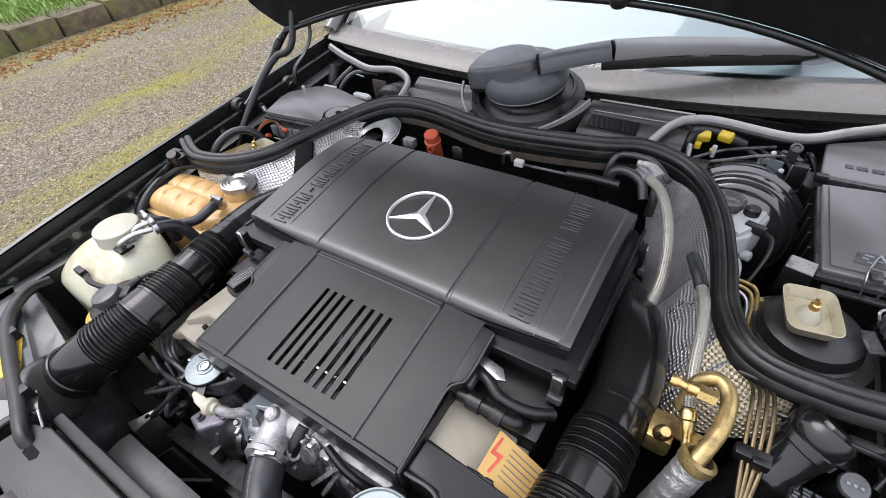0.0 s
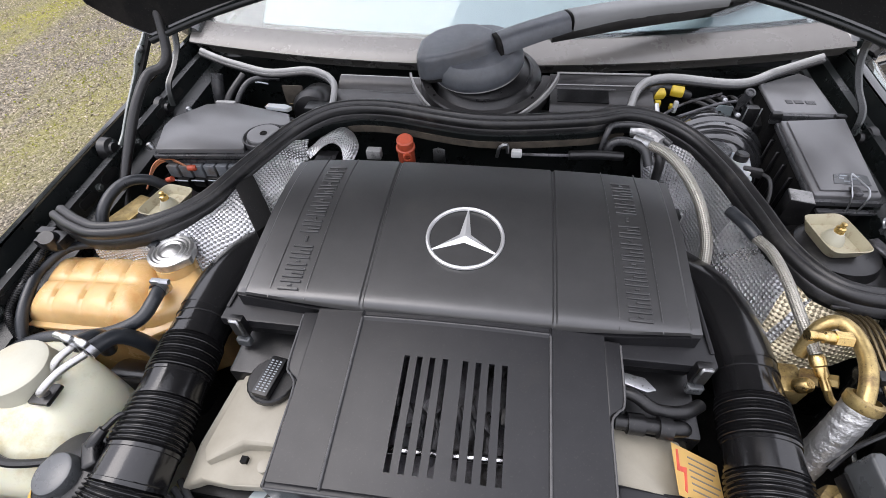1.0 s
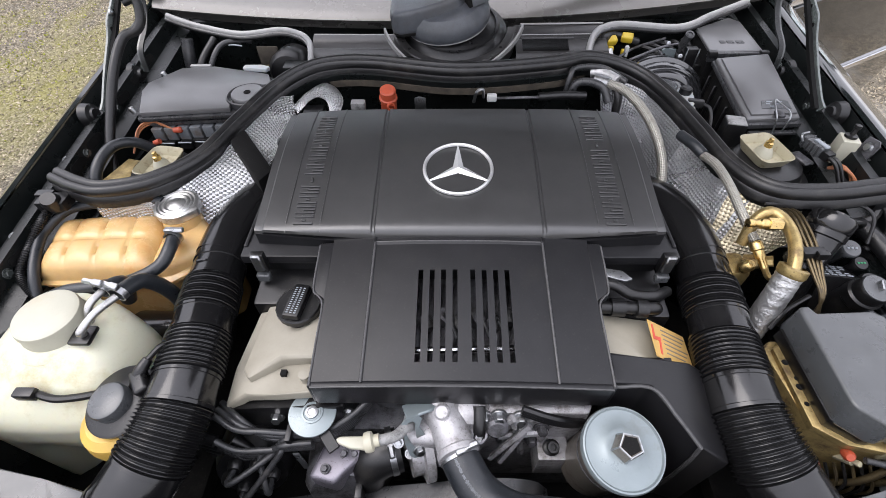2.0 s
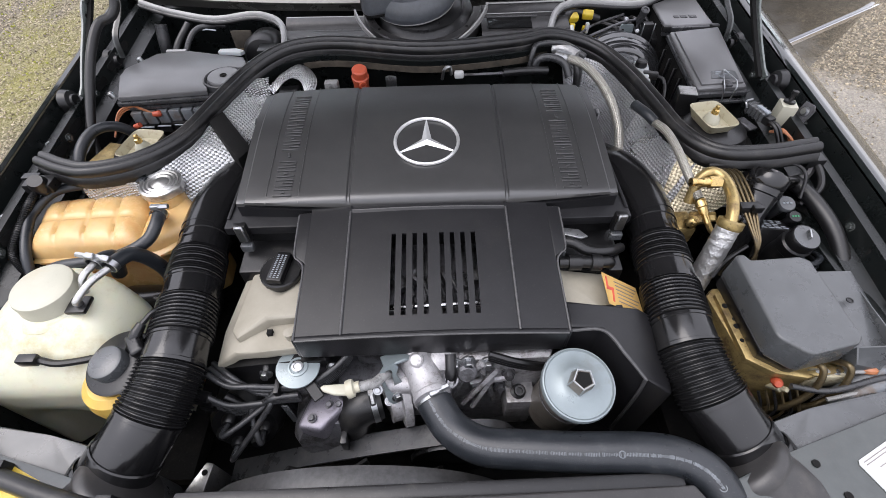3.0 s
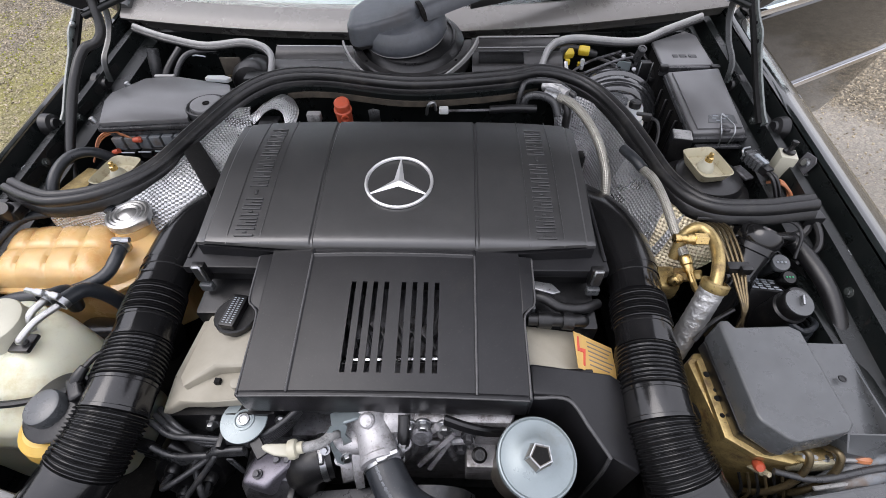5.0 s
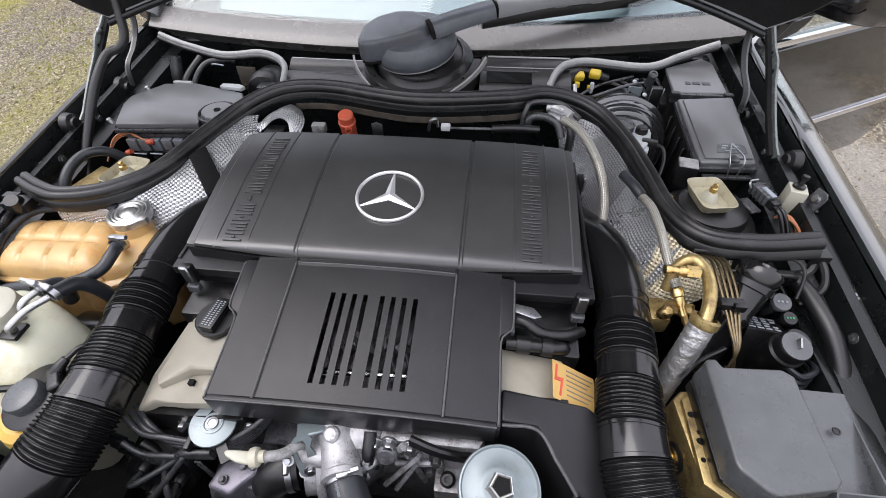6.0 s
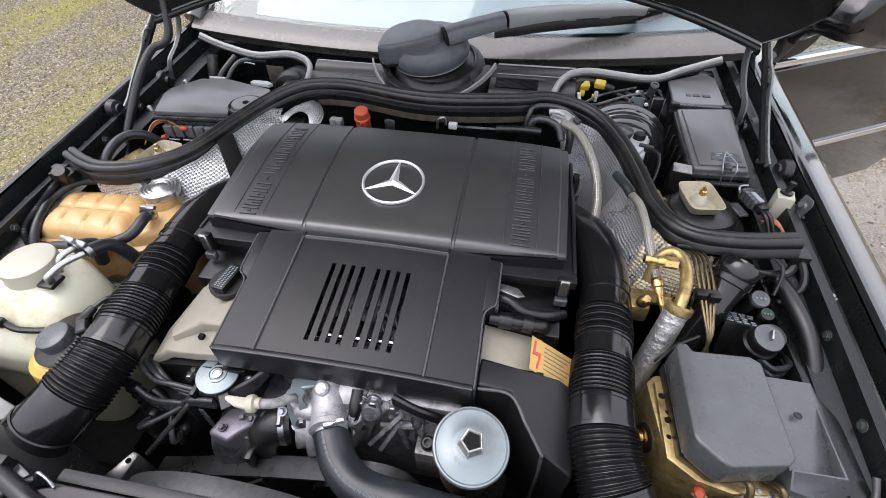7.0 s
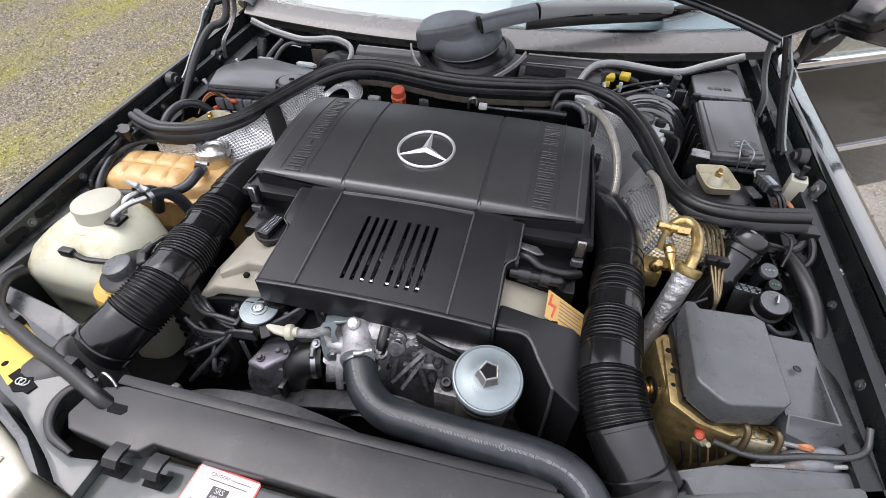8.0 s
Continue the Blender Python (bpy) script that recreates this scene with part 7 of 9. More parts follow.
ec = thing("control_unit_box", "flat black control unit box with a round knob", "control box", (-0.55, 0.3, 0.5))
EC = [(-0.657, 0.214), (-0.690, 0.300), (-0.690, 0.335), (-0.640, 0.400), (-0.565, 0.408), (-0.430, 0.372), (-0.408, 0.325), (-0.428, 0.325), (-0.458, 0.322), (-0.482, 0.308), (-0.494, 0.286), (-0.490, 0.262), (-0.478, 0.246), (-0.474, 0.232)]
part("box_lid", prism(EC, 0.781, lambda x, y: 0.7925, 0.003, 2), M_BOXLID, ec, "satin dark grey lid")
part("lid_lip", prism([(-0.664, 0.208), (-0.697, 0.300), (-0.697, 0.338), (-0.644, 0.406), (-0.565, 0.415), (-0.425, 0.378), (-0.395, 0.32), (-0.40, 0.25), (-0.468, 0.224)], 0.772, 0.7805, 0.003, 2), M_LEAD, ec)
part("lid_lip", prism([(-0.661, 0.211), (-0.694, 0.300), (-0.694, 0.338), (-0.644, 0.403), (-0.565, 0.412), (-0.425, 0.376), (-0.395, 0.32), (-0.40, 0.25), (-0.470, 0.227)], 0.760, 0.7685, 0.003, 2), M_LEAD, ec)
part("box_body", prism([(-0.652, 0.222), (-0.685, 0.30), (-0.62, 0.385), (-0.43, 0.365), (-0.41, 0.25)], 0.46, 0.775, 0.006), M_BLACK, ec)
for k in range(7):
    part("connector_fin", box(-0.648 + 0.0265 * k, -0.625 + 0.0265 * k, 0.206 + 0.0022 * k, 0.224 + 0.0022 * k, 0.728, 0.757, 0.002), M_CONDUIT, ec, "dusty grey connector block")
for k in range(4):
    part("connector_plug", box(-0.632 + 0.036 * k, -0.606 + 0.036 * k, 0.196 + 0.003 * k, 0.210 + 0.003 * k, 0.712, 0.728, 0.003), M_BLACK, ec)
    part("plug_edge", box(-0.634 + 0.036 * k, -0.604 + 0.036 * k, 0.194 + 0.003 * k, 0.197 + 0.003 * k, 0.7275, 0.7305, 0.001, 1), M_PRINT, ec)
KN = Matrix.Translation((-0.449, 0.280, 0.794))
part("knob_collar", lathe([(0.044, -0.02), (0.044, 0.001), (0.042, 0.003), (0.040, 0.001), (0.039, -0.004), (0.036, -0.004)], 48, KN), M_LEAD, ec)
kn = part("knob", lathe([(0.0345, -0.01), (0.0345, 0.004), (0.033, 0.006), (0.012, 0.0055), (0.0, 0.0055)], 48, KN), M_BOXLID, ec, "round satin knob")
part("knob_screw", lathe([(0.0075, 0.004), (0.0075, 0.0068), (0.0058, 0.0068), (0.0055, 0.0058), (0.0032, 0.0058), (0.003, 0.0068), (0, 0.0068)], 20, KN), M_DARK, kn)
part("lid_clip", prism([(-0.492, 0.388), (-0.437, 0.380), (-0.430, 0.392), (-0.450, 0.402), (-0.490, 0.402)], 0.790, 0.799, 0.002), M_BRAKEW, ec)
part("lid_clip", box(-0.622, -0.575, 0.404, 0.414, 0.788, 0.795, 0.002), M_LIP, ec)
for x, y in ((-0.674, 0.226), (-0.668, 0.372)):
    part("lid_screw", lathe([(0.006, 0), (0.006, 0.012), (0.003, 0.014), (0, 0.014)], 10, axis((x, y, 0.785), (-0.4, 0, 1))), M_STEEL, ec)
part("brown_relay", box(-0.57, -0.52, 0.205, 0.23, 0.70, 0.732, 0.004), M_BLACK, ec)

# hoses and hollow stuff behind the control unit
vh = thing("vent_hoses", "black corrugated vent hoses in the corner of the bay", "hose", (-0.6, 0.48, 0.6))
part("hose_run", tube([(-0.665, 0.47, 0.68), (-0.662, 0.48, 0.76), (-0.658, 0.50, 0.815)], 0.014, 14, 8), M_LEAD, vh)
part("hose_run", tube([(-0.60, 0.42, 0.74), (-0.588, 0.45, 0.785), (-0.565, 0.49, 0.808), (-0.51, 0.52, 0.80)], 0.0065, 10, 8), M_LEAD, vh)
part("hose_run", tube([(-0.625, 0.42, 0.74), (-0.617, 0.455, 0.78), (-0.595, 0.51, 0.81)], 0.009, 10), M_RUBBER, vh)
part("tie", tube([(-0.545, 0.47, 0.812), (-0.53, 0.46, 0.818), (-0.51, 0.462, 0.814)], 0.0018, 6), M_PRINT, vh)
part("bracket_plate", box(-0.475, -0.425, 0.455, 0.459, 0.755, 0.815, 0.003), M_RUSTY, vh)
part("plate_rib", box(-0.467, -0.433, 0.4515, 0.4545, 0.768, 0.772, 0.001, 1), M_LINE, vh)
part("motor_can", lathe([(0.045, -0.04), (0.05, -0.03), (0.05, 0.03), (0.04, 0.045), (0, 0.046)], 24, axis((-0.40, 0.46, 0.76), (0, -1, 0.2))), M_BLACK, vh)

fb = thing("fuse_box", "black fuse box with a clipped lid", "fuse box", (0.65, 0.33, 0.5))
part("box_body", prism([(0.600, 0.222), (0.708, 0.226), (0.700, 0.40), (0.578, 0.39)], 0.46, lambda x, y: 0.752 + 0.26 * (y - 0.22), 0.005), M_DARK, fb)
for k in range(5):
    part("side_rib", box(0.585 - 0.0042 * k, 0.593 - 0.0042 * k, 0.250 + 0.030 * k, 0.254 + 0.030 * k, 0.62, 0.752 + 0.0078 * k, 0.001, 1), M_BLACK, fb)
fz2 = lambda y: 0.757 + 0.30 * (y - 0.22)
part("box_lip", prism([(0.594, 0.214), (0.714, 0.218), (0.698, 0.400), (0.570, 0.388)], lambda x, y: fz2(y) - 0.006, lambda x, y: fz2(y) + 0.004, 0.003), M_LEAD, fb)
# lid coloured paler than the black body, for the sky it reflects
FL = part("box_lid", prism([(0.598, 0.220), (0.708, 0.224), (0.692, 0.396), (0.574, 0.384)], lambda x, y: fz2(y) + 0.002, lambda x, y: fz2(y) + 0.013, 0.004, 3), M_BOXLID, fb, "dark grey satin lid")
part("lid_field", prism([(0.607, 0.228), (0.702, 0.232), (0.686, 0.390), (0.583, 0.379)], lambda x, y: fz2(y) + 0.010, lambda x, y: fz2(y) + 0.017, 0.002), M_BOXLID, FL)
LB = Matrix.Translation((0.662, 0.253, fz2(0.253) + 0.0172)) @ pose(0, 0, 0, 16.7, 0, -1)
part("lid_label", prism([(-0.030, -0.012), (0.030, -0.012), (0.027, 0.008), (0.014, 0.012), (-0.014, 0.012), (-0.027, 0.008)], 0, 0.0009, 0, 1, LB), M_GREYBOX, FL)
for x, y, w in ((-0.012, 0.006, 0.012), (0.010, 0.006, 0.008), (-0.016, 0.000, 0.008), (0.006, 0.000, 0.014), (-0.008, -0.006, 0.010), (0.014, -0.006, 0.006)):
    part("label_line", box(x - w / 2, x + w / 2, y - 0.0011, y + 0.0011, 0.0008, 0.0014, 0, 1, LB), M_PRINT, FL)
for dx in (-0.009, 0.009):
    part("clip_wire", tube([(0.662 + dx * 0.5, 0.250, 0.790), (0.662 + dx, 0.236, 0.789), (0.662 + dx * 1.5, 0.222, 0.787), (0.662 + dx * 1.5, 0.210, 0.778), (0.662 + dx * 1.1, 0.206, 0.757), (0.662 + dx * 0.9, 0.206, 0.745)], 0.0016, 6), M_STEEL, fb)
part("clip_wire", tube([(0.6575, 0.250, 0.790), (0.662, 0.258, 0.792), (0.6665, 0.250, 0.790)], 0.0016, 6), M_STEEL, fb)
part("clip_plate", box(0.654, 0.670, 0.216, 0.236, 0.774, 0.781, 0.002), M_DARKALU, fb)
part("front_lip", prism([(0.606, 0.200), (0.704, 0.204), (0.704, 0.216), (0.606, 0.212)], 0.742, 0.748, 0.002), M_LEAD, fb)
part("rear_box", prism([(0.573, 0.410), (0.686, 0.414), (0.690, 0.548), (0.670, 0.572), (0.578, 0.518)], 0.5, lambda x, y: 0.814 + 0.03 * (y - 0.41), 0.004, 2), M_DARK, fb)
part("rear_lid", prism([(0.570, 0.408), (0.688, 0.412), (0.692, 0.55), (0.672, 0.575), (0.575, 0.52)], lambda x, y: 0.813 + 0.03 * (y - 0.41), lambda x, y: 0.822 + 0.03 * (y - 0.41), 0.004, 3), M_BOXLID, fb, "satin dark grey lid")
part("hinge_strip", box(0.566, 0.694, 0.400, 0.409, 0.800, 0.821, 0.003), M_LEAD, fb)
for x in (0.572, 0.686):
    part("hinge_knuckle", box(x - 0.010, x + 0.010, 0.396, 0.408, 0.812, 0.826, 0.003), M_BLACK, fb)
for x, w in ((0.610, 0.012), (0.628, 0.016), (0.650, 0.018)):
    part("raised_mark", box(x - w / 2, x + w / 2, 0.444, 0.456, 0.8225, 0.8245, 0.0005, 1), M_LEAD, fb)
rl = thing("relay", "black relay with a scuffed grey top", "relay", (0.572, 0.212, 0.70))
part("relay_case", box(-0.02, 0.02, -0.018, 0.018, -0.06, 0, 0.003, 2, Matrix.Translation((0.572, 0.212, 0.772)) @ pose(0, 0, 0, 0, 0, -12)), M_BLACK, rl)
part("relay_top", box(-0.0185, 0.0185, -0.0165, 0.0165, -0.001, 0.0015, 0.001, 1, Matrix.Translation((0.572, 0.212, 0.772)) @ pose(0, 0, 0, 0, 0, -12)), M_GREYRUB, rl)
sn = thing("ignition_sensor", "grey plug sensor with brown wires on a zinc bracket", "sensor", (0.68, 0.11, 0.74))
SM = Matrix.Translation((0.683, 0.118, 0.775)) @ pose(0, 0, 0, 0, 0, 18)
part("sensor_case", box(-0.011, 0.011, -0.018, 0.028, -0.010, 0.010, 0.003, 2, SM), M_GREYBOX, sn)
for k in range(4):
    part("case_rib", box(-0.0125, 0.0125, -0.012 + 0.010 * k, -0.008 + 0.010 * k, -0.011, 0.0112, 0.001, 1, SM), M_LEAD, sn)
part("sensor_latch", box(-0.0045, 0.0045, -0.020, 0.010, 0.0095, 0.0135, 0.001, 1, SM), M_PRINT, sn)
part("sensor_plug", box(-0.009, 0.009, -0.034, -0.017, -0.009, 0.007, 0.003, 2, SM), M_BLACK, sn)
part("sensor_clip", tube([SM @ Vector(p) for p in ((-0.016, 0.02, 0.004), (-0.017, 0.026, 0.012), (-0.010, 0.031, 0.013), (0.004, 0.031, 0.013))], 0.002, 6), M_STEEL, sn)
for k in range(2):
    part("sensor_cable", tube([SM @ Vector(p) for p in ((0.004 - 0.008 * k, -0.03, 0), (0.005 - 0.009 * k, -0.05, -0.004), (0.008 - 0.010 * k, -0.075, -0.03))], 0.0036, 10), M_BLACK, sn)
part("sensor_bracket", box(-0.03, -0.01, -0.02, 0.02, -0.025, -0.018, 0.002, 1, SM), M_DARKALU, sn)
for k in range(3):
    part("wire", tube([(0.70, 0.085, 0.752), (0.715, 0.075 - 0.006 * k, 0.765), (0.728, 0.055 - 0.008 * k, 0.75), (0.73, 0.03, 0.71)], 0.0026, 6), M_COPPER, sn)
ws = thing("level_switch", "white plastic switch with a black knob on a zinc bracket", "switch", (0.735, 0.12, 0.75))
part("switch_body", box(-0.015, 0.015, -0.016, 0.016, -0.05, 0.0, 0.003, 2, Matrix.Translation((0.733, 0.118, 0.797)) @ pose(0, 0, 0, 0, 0, -15)), M_CAPWHITE, ws)
part("switch_knob", lathe([(0.011, 0), (0.011, 0.004), (0.0045, 0.006), (0.004, 0.016), (0.006, 0.018), (0.006, 0.024), (0, 0.026)], 16, axis((0.733, 0.12, 0.797), (0.1, 0.1, 1))), M_BLACK, ws)
part("switch_bracket", prism([(0.742, 0.090), (0.766, 0.082), (0.770, 0.118), (0.752, 0.128)], 0.770, 0.773, 0.001), M_STEEL, ws)
WB = axis((0.7635, 0.100, 0.788), (-1, -0.1, 0.25))
part("bracket_upright", prism([(-0.016, -0.018), (0.016, -0.018), (0.016, 0.010), (0.008, 0.018), (-0.016, 0.014)], 0.0, 0.0025, 0.001, 1, WB), M_DARKALU, ws)
part("bracket_bolt", lathe([(0.009, 0.002), (0.009, 0.004), (0.006, 0.005), (0.006, 0.009), (0, 0.009)], 12, WB), M_STEEL, ws)

# ---- brake servo and its reservoir ----
bs = thing("brake_servo", "black round brake servo with a polished rim", "brake servo", (0.46, 0.37, 0.55))
m = axis((0.470, 0.352, 0.700), (0, -1, 0.25))
part("servo_drum", lathe([(0.0, -0.12), (0.10, -0.12), (0.109, -0.104), (0.114, -0.096), (0.115, -0.086), (0.1125, -0.082), (0.1125, -0.076), (0.117, -0.070), (0.117, -0.058), (0.113, -0.053), (0.113, -0.047), (0.119, -0.042), (0.119, -0.030), (0.111, -0.025), (0.111, -0.016), (0.107, -0.006), (0.101, -0.002), (0.098, -0.004), (0.094, 0.001), (0.087, 0.006), (0.080, 0.005), (0.074, 0.011), (0.062, 0.015), (0.05, 0.02), (0, 0.022)], 64, m), M_SERVO, bs, sharp=50)
part("master_cylinder", lathe([(0.022, 0), (0.022, 0.14), (0.012, 0.15), (0, 0.15)], 20, axis((0.458, 0.30, 0.695), (0.05, -1, 0.1))), M_ALU, bs)
br = thing("brake_reservoir", "pale plastic brake fluid reservoir with black caps", "reservoir", (0.455, 0.22, 0.70))
BR = Matrix.Translation((0.459, 0.288, 0.750)) @ pose(0, 0, 0, -6, 0, -14)
part("reservoir_body", prism([(-0.010, -0.062), (0.030, -0.075), (0.048, -0.040), (0.052, 0.045), (0.045, 0.052), (-0.040, 0.050), (-0.042, 0.010)], -0.045, lambda x, y: 0.028, 0.007, 3, BR), M_BRAKEW, br)
part("reservoir_step", prism([(0.004, -0.055), (0.034, -0.062), (0.046, -0.020), (0.046, 0.040), (0.012, 0.040)], 0.02, lambda x, y: 0.036, 0.004, 2, BR), M_BRAKEW, br)
part("filler_cap", lathe([(0.027, -0.01), (0.0285, 0.004), (0.0285, 0.014), (0.026, 0.017), (0.0235, 0.0155), (0.021, 0.0175), (0.018, 0.0155), (0.015, 0.0175), (0.012, 0.0155), (0.008, 0.017), (0, 0.017)], 40, BR @ Matrix.Translation((-0.016, 0.024, 0.03)), wave=lambda a, i: 1 + (0.015 * math.cos(24 * a) if 0 < i < 3 else 0)), M_GREYBOX, br)
part("small_cap", lathe([(0.012, 0), (0.013, 0.004), (0.0125, 0.014), (0.009, 0.017), (0, 0.017)], 20, BR @ Matrix.Translation((0.027, 0.010, 0.034))), M_BLACK, br)
part("level_plug", box(0.030, 0.062, -0.030, -0.016, 0.024, 0.040, 0.003, 2, BR), M_BLACK, br)
part("plug_wire", tube([BR @ Vector(p) for p in ((0.060, -0.023, 0.032), (0.076, -0.028, 0.026), (0.082, -0.05, 0.006), (0.078, -0.08, -0.03))], 0.0035, 8), M_BLACK, br)
part("outlet_pipe", tube([BR @ Vector(p) for p in ((0.036, -0.060, -0.01), (0.052, -0.072, -0.02), (0.060, -0.09, -0.05))], 0.009, 10), M_BRAKEW, br)
part("side_lug", lathe([(0.009, 0), (0.009, 0.012), (0.006, 0.014), (0, 0.014)], 14, BR @ axis((0.048, -0.040, -0.012), (1, -0.2, 0.2))), M_BRAKEW, br)
bp2 = thing("brake_pipes", "bent steel brake pipes below the reservoir", "pipes", (0.5, 0.16, 0.68))
for k in range(3):
    part("line", tube([(0.47, 0.15 + 0.012 * k, 0.735), (0.50 + 0.006 * k, 0.145 + 0.012 * k, 0.742), (0.518 + 0.006 * k, 0.13 + 0.012 * k, 0.735), (0.522 + 0.006 * k, 0.08, 0.72), (0.535 + 0.006 * k, 0.03, 0.715)], 0.0034, 8), M_GOLD if k else M_STEEL, bp2)

# ---- linkage and plugs behind the servo ----
yc = thing("wiring_plugs", "two bright yellow electrical plugs on a loom", "plugs", (0.39, 0.5, 0.75))
for x, y, z, r in ((0.372, 0.50, 0.805, 10), (0.412, 0.508, 0.808, -15)):
    part("yellow_plug", box(-0.0135, 0.0135, -0.010, 0.010, -0.009, 0.009, 0.005, 3, Matrix.Translation((x, y, z)) @ pose(0, 0, 0, 20, 0, r)), M_YELLOW, yc)
for x, y, z in ((0.368, 0.475, 0.796), (0.398, 0.468, 0.792)):
    part("yellow_clip", box(x - 0.006, x + 0.006, y - 0.006, y + 0.006, z - 0.006, z + 0.006, 0.002), M_YELLOW, yc)
part("loom", tube([(0.34, 0.47, 0.73), (0.345, 0.48, 0.79), (0.355, 0.50, 0.81), (0.39, 0.53, 0.80), (0.45, 0.54, 0.78)], 0.013, 10), M_RUBBER, yc)
lk = thing("control_linkage", "grey metal rods and brackets behind the brake servo", "linkage", (0.47, 0.48, 0.7))
part("rod", tube([(0.362, 0.425, 0.79), (0.42, 0.47, 0.80), (0.50, 0.50, 0.81)], 0.003, 8), M_DARKALU, lk)
part("rod", tube([(0.36, 0.41, 0.785), (0.43, 0.44, 0.798), (0.48, 0.455, 0.81), (0.52, 0.47, 0.81)], 0.003, 8), M_DARKALU, lk)
part("rod", tube([(0.36, 0.40, 0.76), (0.359, 0.42, 0.79), (0.356, 0.445, 0.81)], 0.006, 8), M_STEEL, lk)
part("bracket", prism([(0.484, 0.0), (0.512, 0.0), (0.512, 0.022), (0.520, 0.026), (0.520, 0.048), (0.490, 0.050), (0.484, 0.040)], -0.002, 0.002, 0.001, 1, Matrix.Translation((0, 0.462, 0.752)) @ pose(0, 0, 0, 84)), M_PULLEYW, lk, "zinc grey bracket plate")
for x, z in ((0.492, 0.790), (0.506, 0.782), (0.512, 0.768)):
    part("bracket_hole", lathe([(0.0032, 0), (0.003, 0.0006), (0, 0.0006)], 12, axis((x, 0.4585, z), (0, -1, 0.1))), M_DARK, lk)
part("bracket", box(0.476, 0.482, 0.440, 0.462, 0.745, 0.80, 0.002), M_DARKALU, lk)
rc2 = part("relay", box(0.530, 0.556, 0.432, 0.450, 0.768, 0.815, 0.002), M_BLACK, lk, "black relay in a bright frame")
for x in (0.5285, 0.5555):
    part("relay_frame", box(x, x + 0.002, 0.429, 0.433, 0.766, 0.817, 0.0005, 1), M_STEEL, rc2)
part("relay_frame", box(0.5285, 0.5575, 0.429, 0.433, 0.765, 0.767, 0.0005, 1), M_STEEL, rc2)
part("round_cap", lathe([(0.009, -0.03), (0.009, 0), (0.010, 0.001), (0.010, 0.006), (0.006, 0.007), (0.005, 0.005), (0, 0.005)], 20, axis((0.524, 0.440, 0.842), (0, -0.5, 1))), M_LEAD, lk)
for x, y, z, r in ((0.517, 0.432, 0.800, 0.004), (0.519, 0.428, 0.786, 0.0035), (0.521, 0.425, 0.772, 0.004), (0.528, 0.415, 0.766, 0.006), (0.534, 0.412, 0.752, 0.005), (0.490, 0.450, 0.768, 0.004), (0.498, 0.470, 0.812, 0.004)):
    part("terminal", lathe([(r, -0.01), (r, 0), (r * 1.2, 0.0005), (r * 1.2, 0.004), (r * 0.5, 0.005), (0, 0.004)], 10, axis((x, y, z), (-0.2, -1, 0.4))), M_STEEL, lk)
part("grey_tape", box(0.395, 0.404, 0.452, 0.462, 0.786, 0.812, 0.002, 1, None), M_BRAKEW, lk)
part("motor", lathe([(0.025, -0.05), (0.026, 0.02), (0.02, 0.03), (0, 0.03)], 20, axis((0.572, 0.46, 0.755), (0, -0.3, 1))), M_BLACK, lk)
for x, y, z in ((0.545, 0.50, 0.80), (0.56, 0.53, 0.80), (0.585, 0.50, 0.81), (0.55, 0.47, 0.80), (0.52, 0.53, 0.795)):
    part("terminal", lathe([(0.005, -0.03), (0.005, 0), (0.006, 0.001), (0.006, 0.006), (0, 0.007)], 8, Matrix.Translation((x, y, z - 0.012))), M_DARKALU, lk)
for k in range(5):
    part("cable", tube([(0.44 + 0.03 * k, 0.56, 0.76), (0.46 + 0.025 * k, 0.52, 0.78 + 0.004 * k), (0.50 + 0.02 * k, 0.49, 0.77), (0.53 + 0.012 * k, 0.45, 0.72)], 0.005, 8), M_RUBBER, lk)

# ---- behind the air filter ----
rdc = thing("vent_valve", "orange red plastic valve on the bulkhead", "valve", (-0.145, 0.265, 0.76))
m = axis((-0.145, 0.262, 0.792), (0.05, -0.25, 1))
part("cap_shell", lathe([(0.017, -0.04), (0.017, 0.0), (0.019, 0.002), (0.019, 0.008), (0.0165, 0.010), (0.0165, 0.026), (0.014, 0.029), (0, 0.029)], 28, m), M_RED, rdc)
part("cap_nipple", lathe([(0.008, 0), (0.008, 0.012), (0.005, 0.012), (0.005, 0.004), (0, 0.004)], 14, axis((-0.140, 0.247, 0.788), (0.3, -1, 0.1))), M_RED, rdc)
fl = thing("throttle_linkage", "metal throttle rod with a white connector behind the air filter", "linkage", (0.15, 0.26, 0.79))
part("rod", tube([(0.07, 0.252, 0.800), (0.13, 0.256, 0.799), (0.18, 0.262, 0.797)], 0.003, 8), M_DARKALU, fl)
part("connector", box(0.062, 0.082, 0.247, 0.260, 0.794, 0.808, 0.003), M_PAPER, fl)
part("clip", tube([(0.035, 0.255, 0.79), (0.04, 0.25, 0.815), (0.052, 0.252, 0.82), (0.055, 0.256, 0.80)], 0.0035, 8), M_STEEL, fl)
part("sleeve", tube([(0.17, 0.262, 0.797), (0.22, 0.268, 0.797), (0.27, 0.27, 0.795)], 0.0085, 12), M_RUBBER, fl)
vp = thing("vacuum_hoses", "black hose elbows and a grey bent pipe by the bulkhead", "hose", (0.30, 0.28, 0.75))
part("elbow", tube([(0.245, 0.29, 0.78), (0.250, 0.295, 0.806), (0.275, 0.292, 0.814), (0.305, 0.278, 0.808), (0.318, 0.258, 0.785)], 0.0085, 12), M_LEAD, vp)
part("elbow", tube([(0.30, 0.32, 0.80), (0.325, 0.29, 0.81), (0.335, 0.262, 0.80), (0.335, 0.25, 0.76)], 0.0085, 12), M_RUBBER, vp)
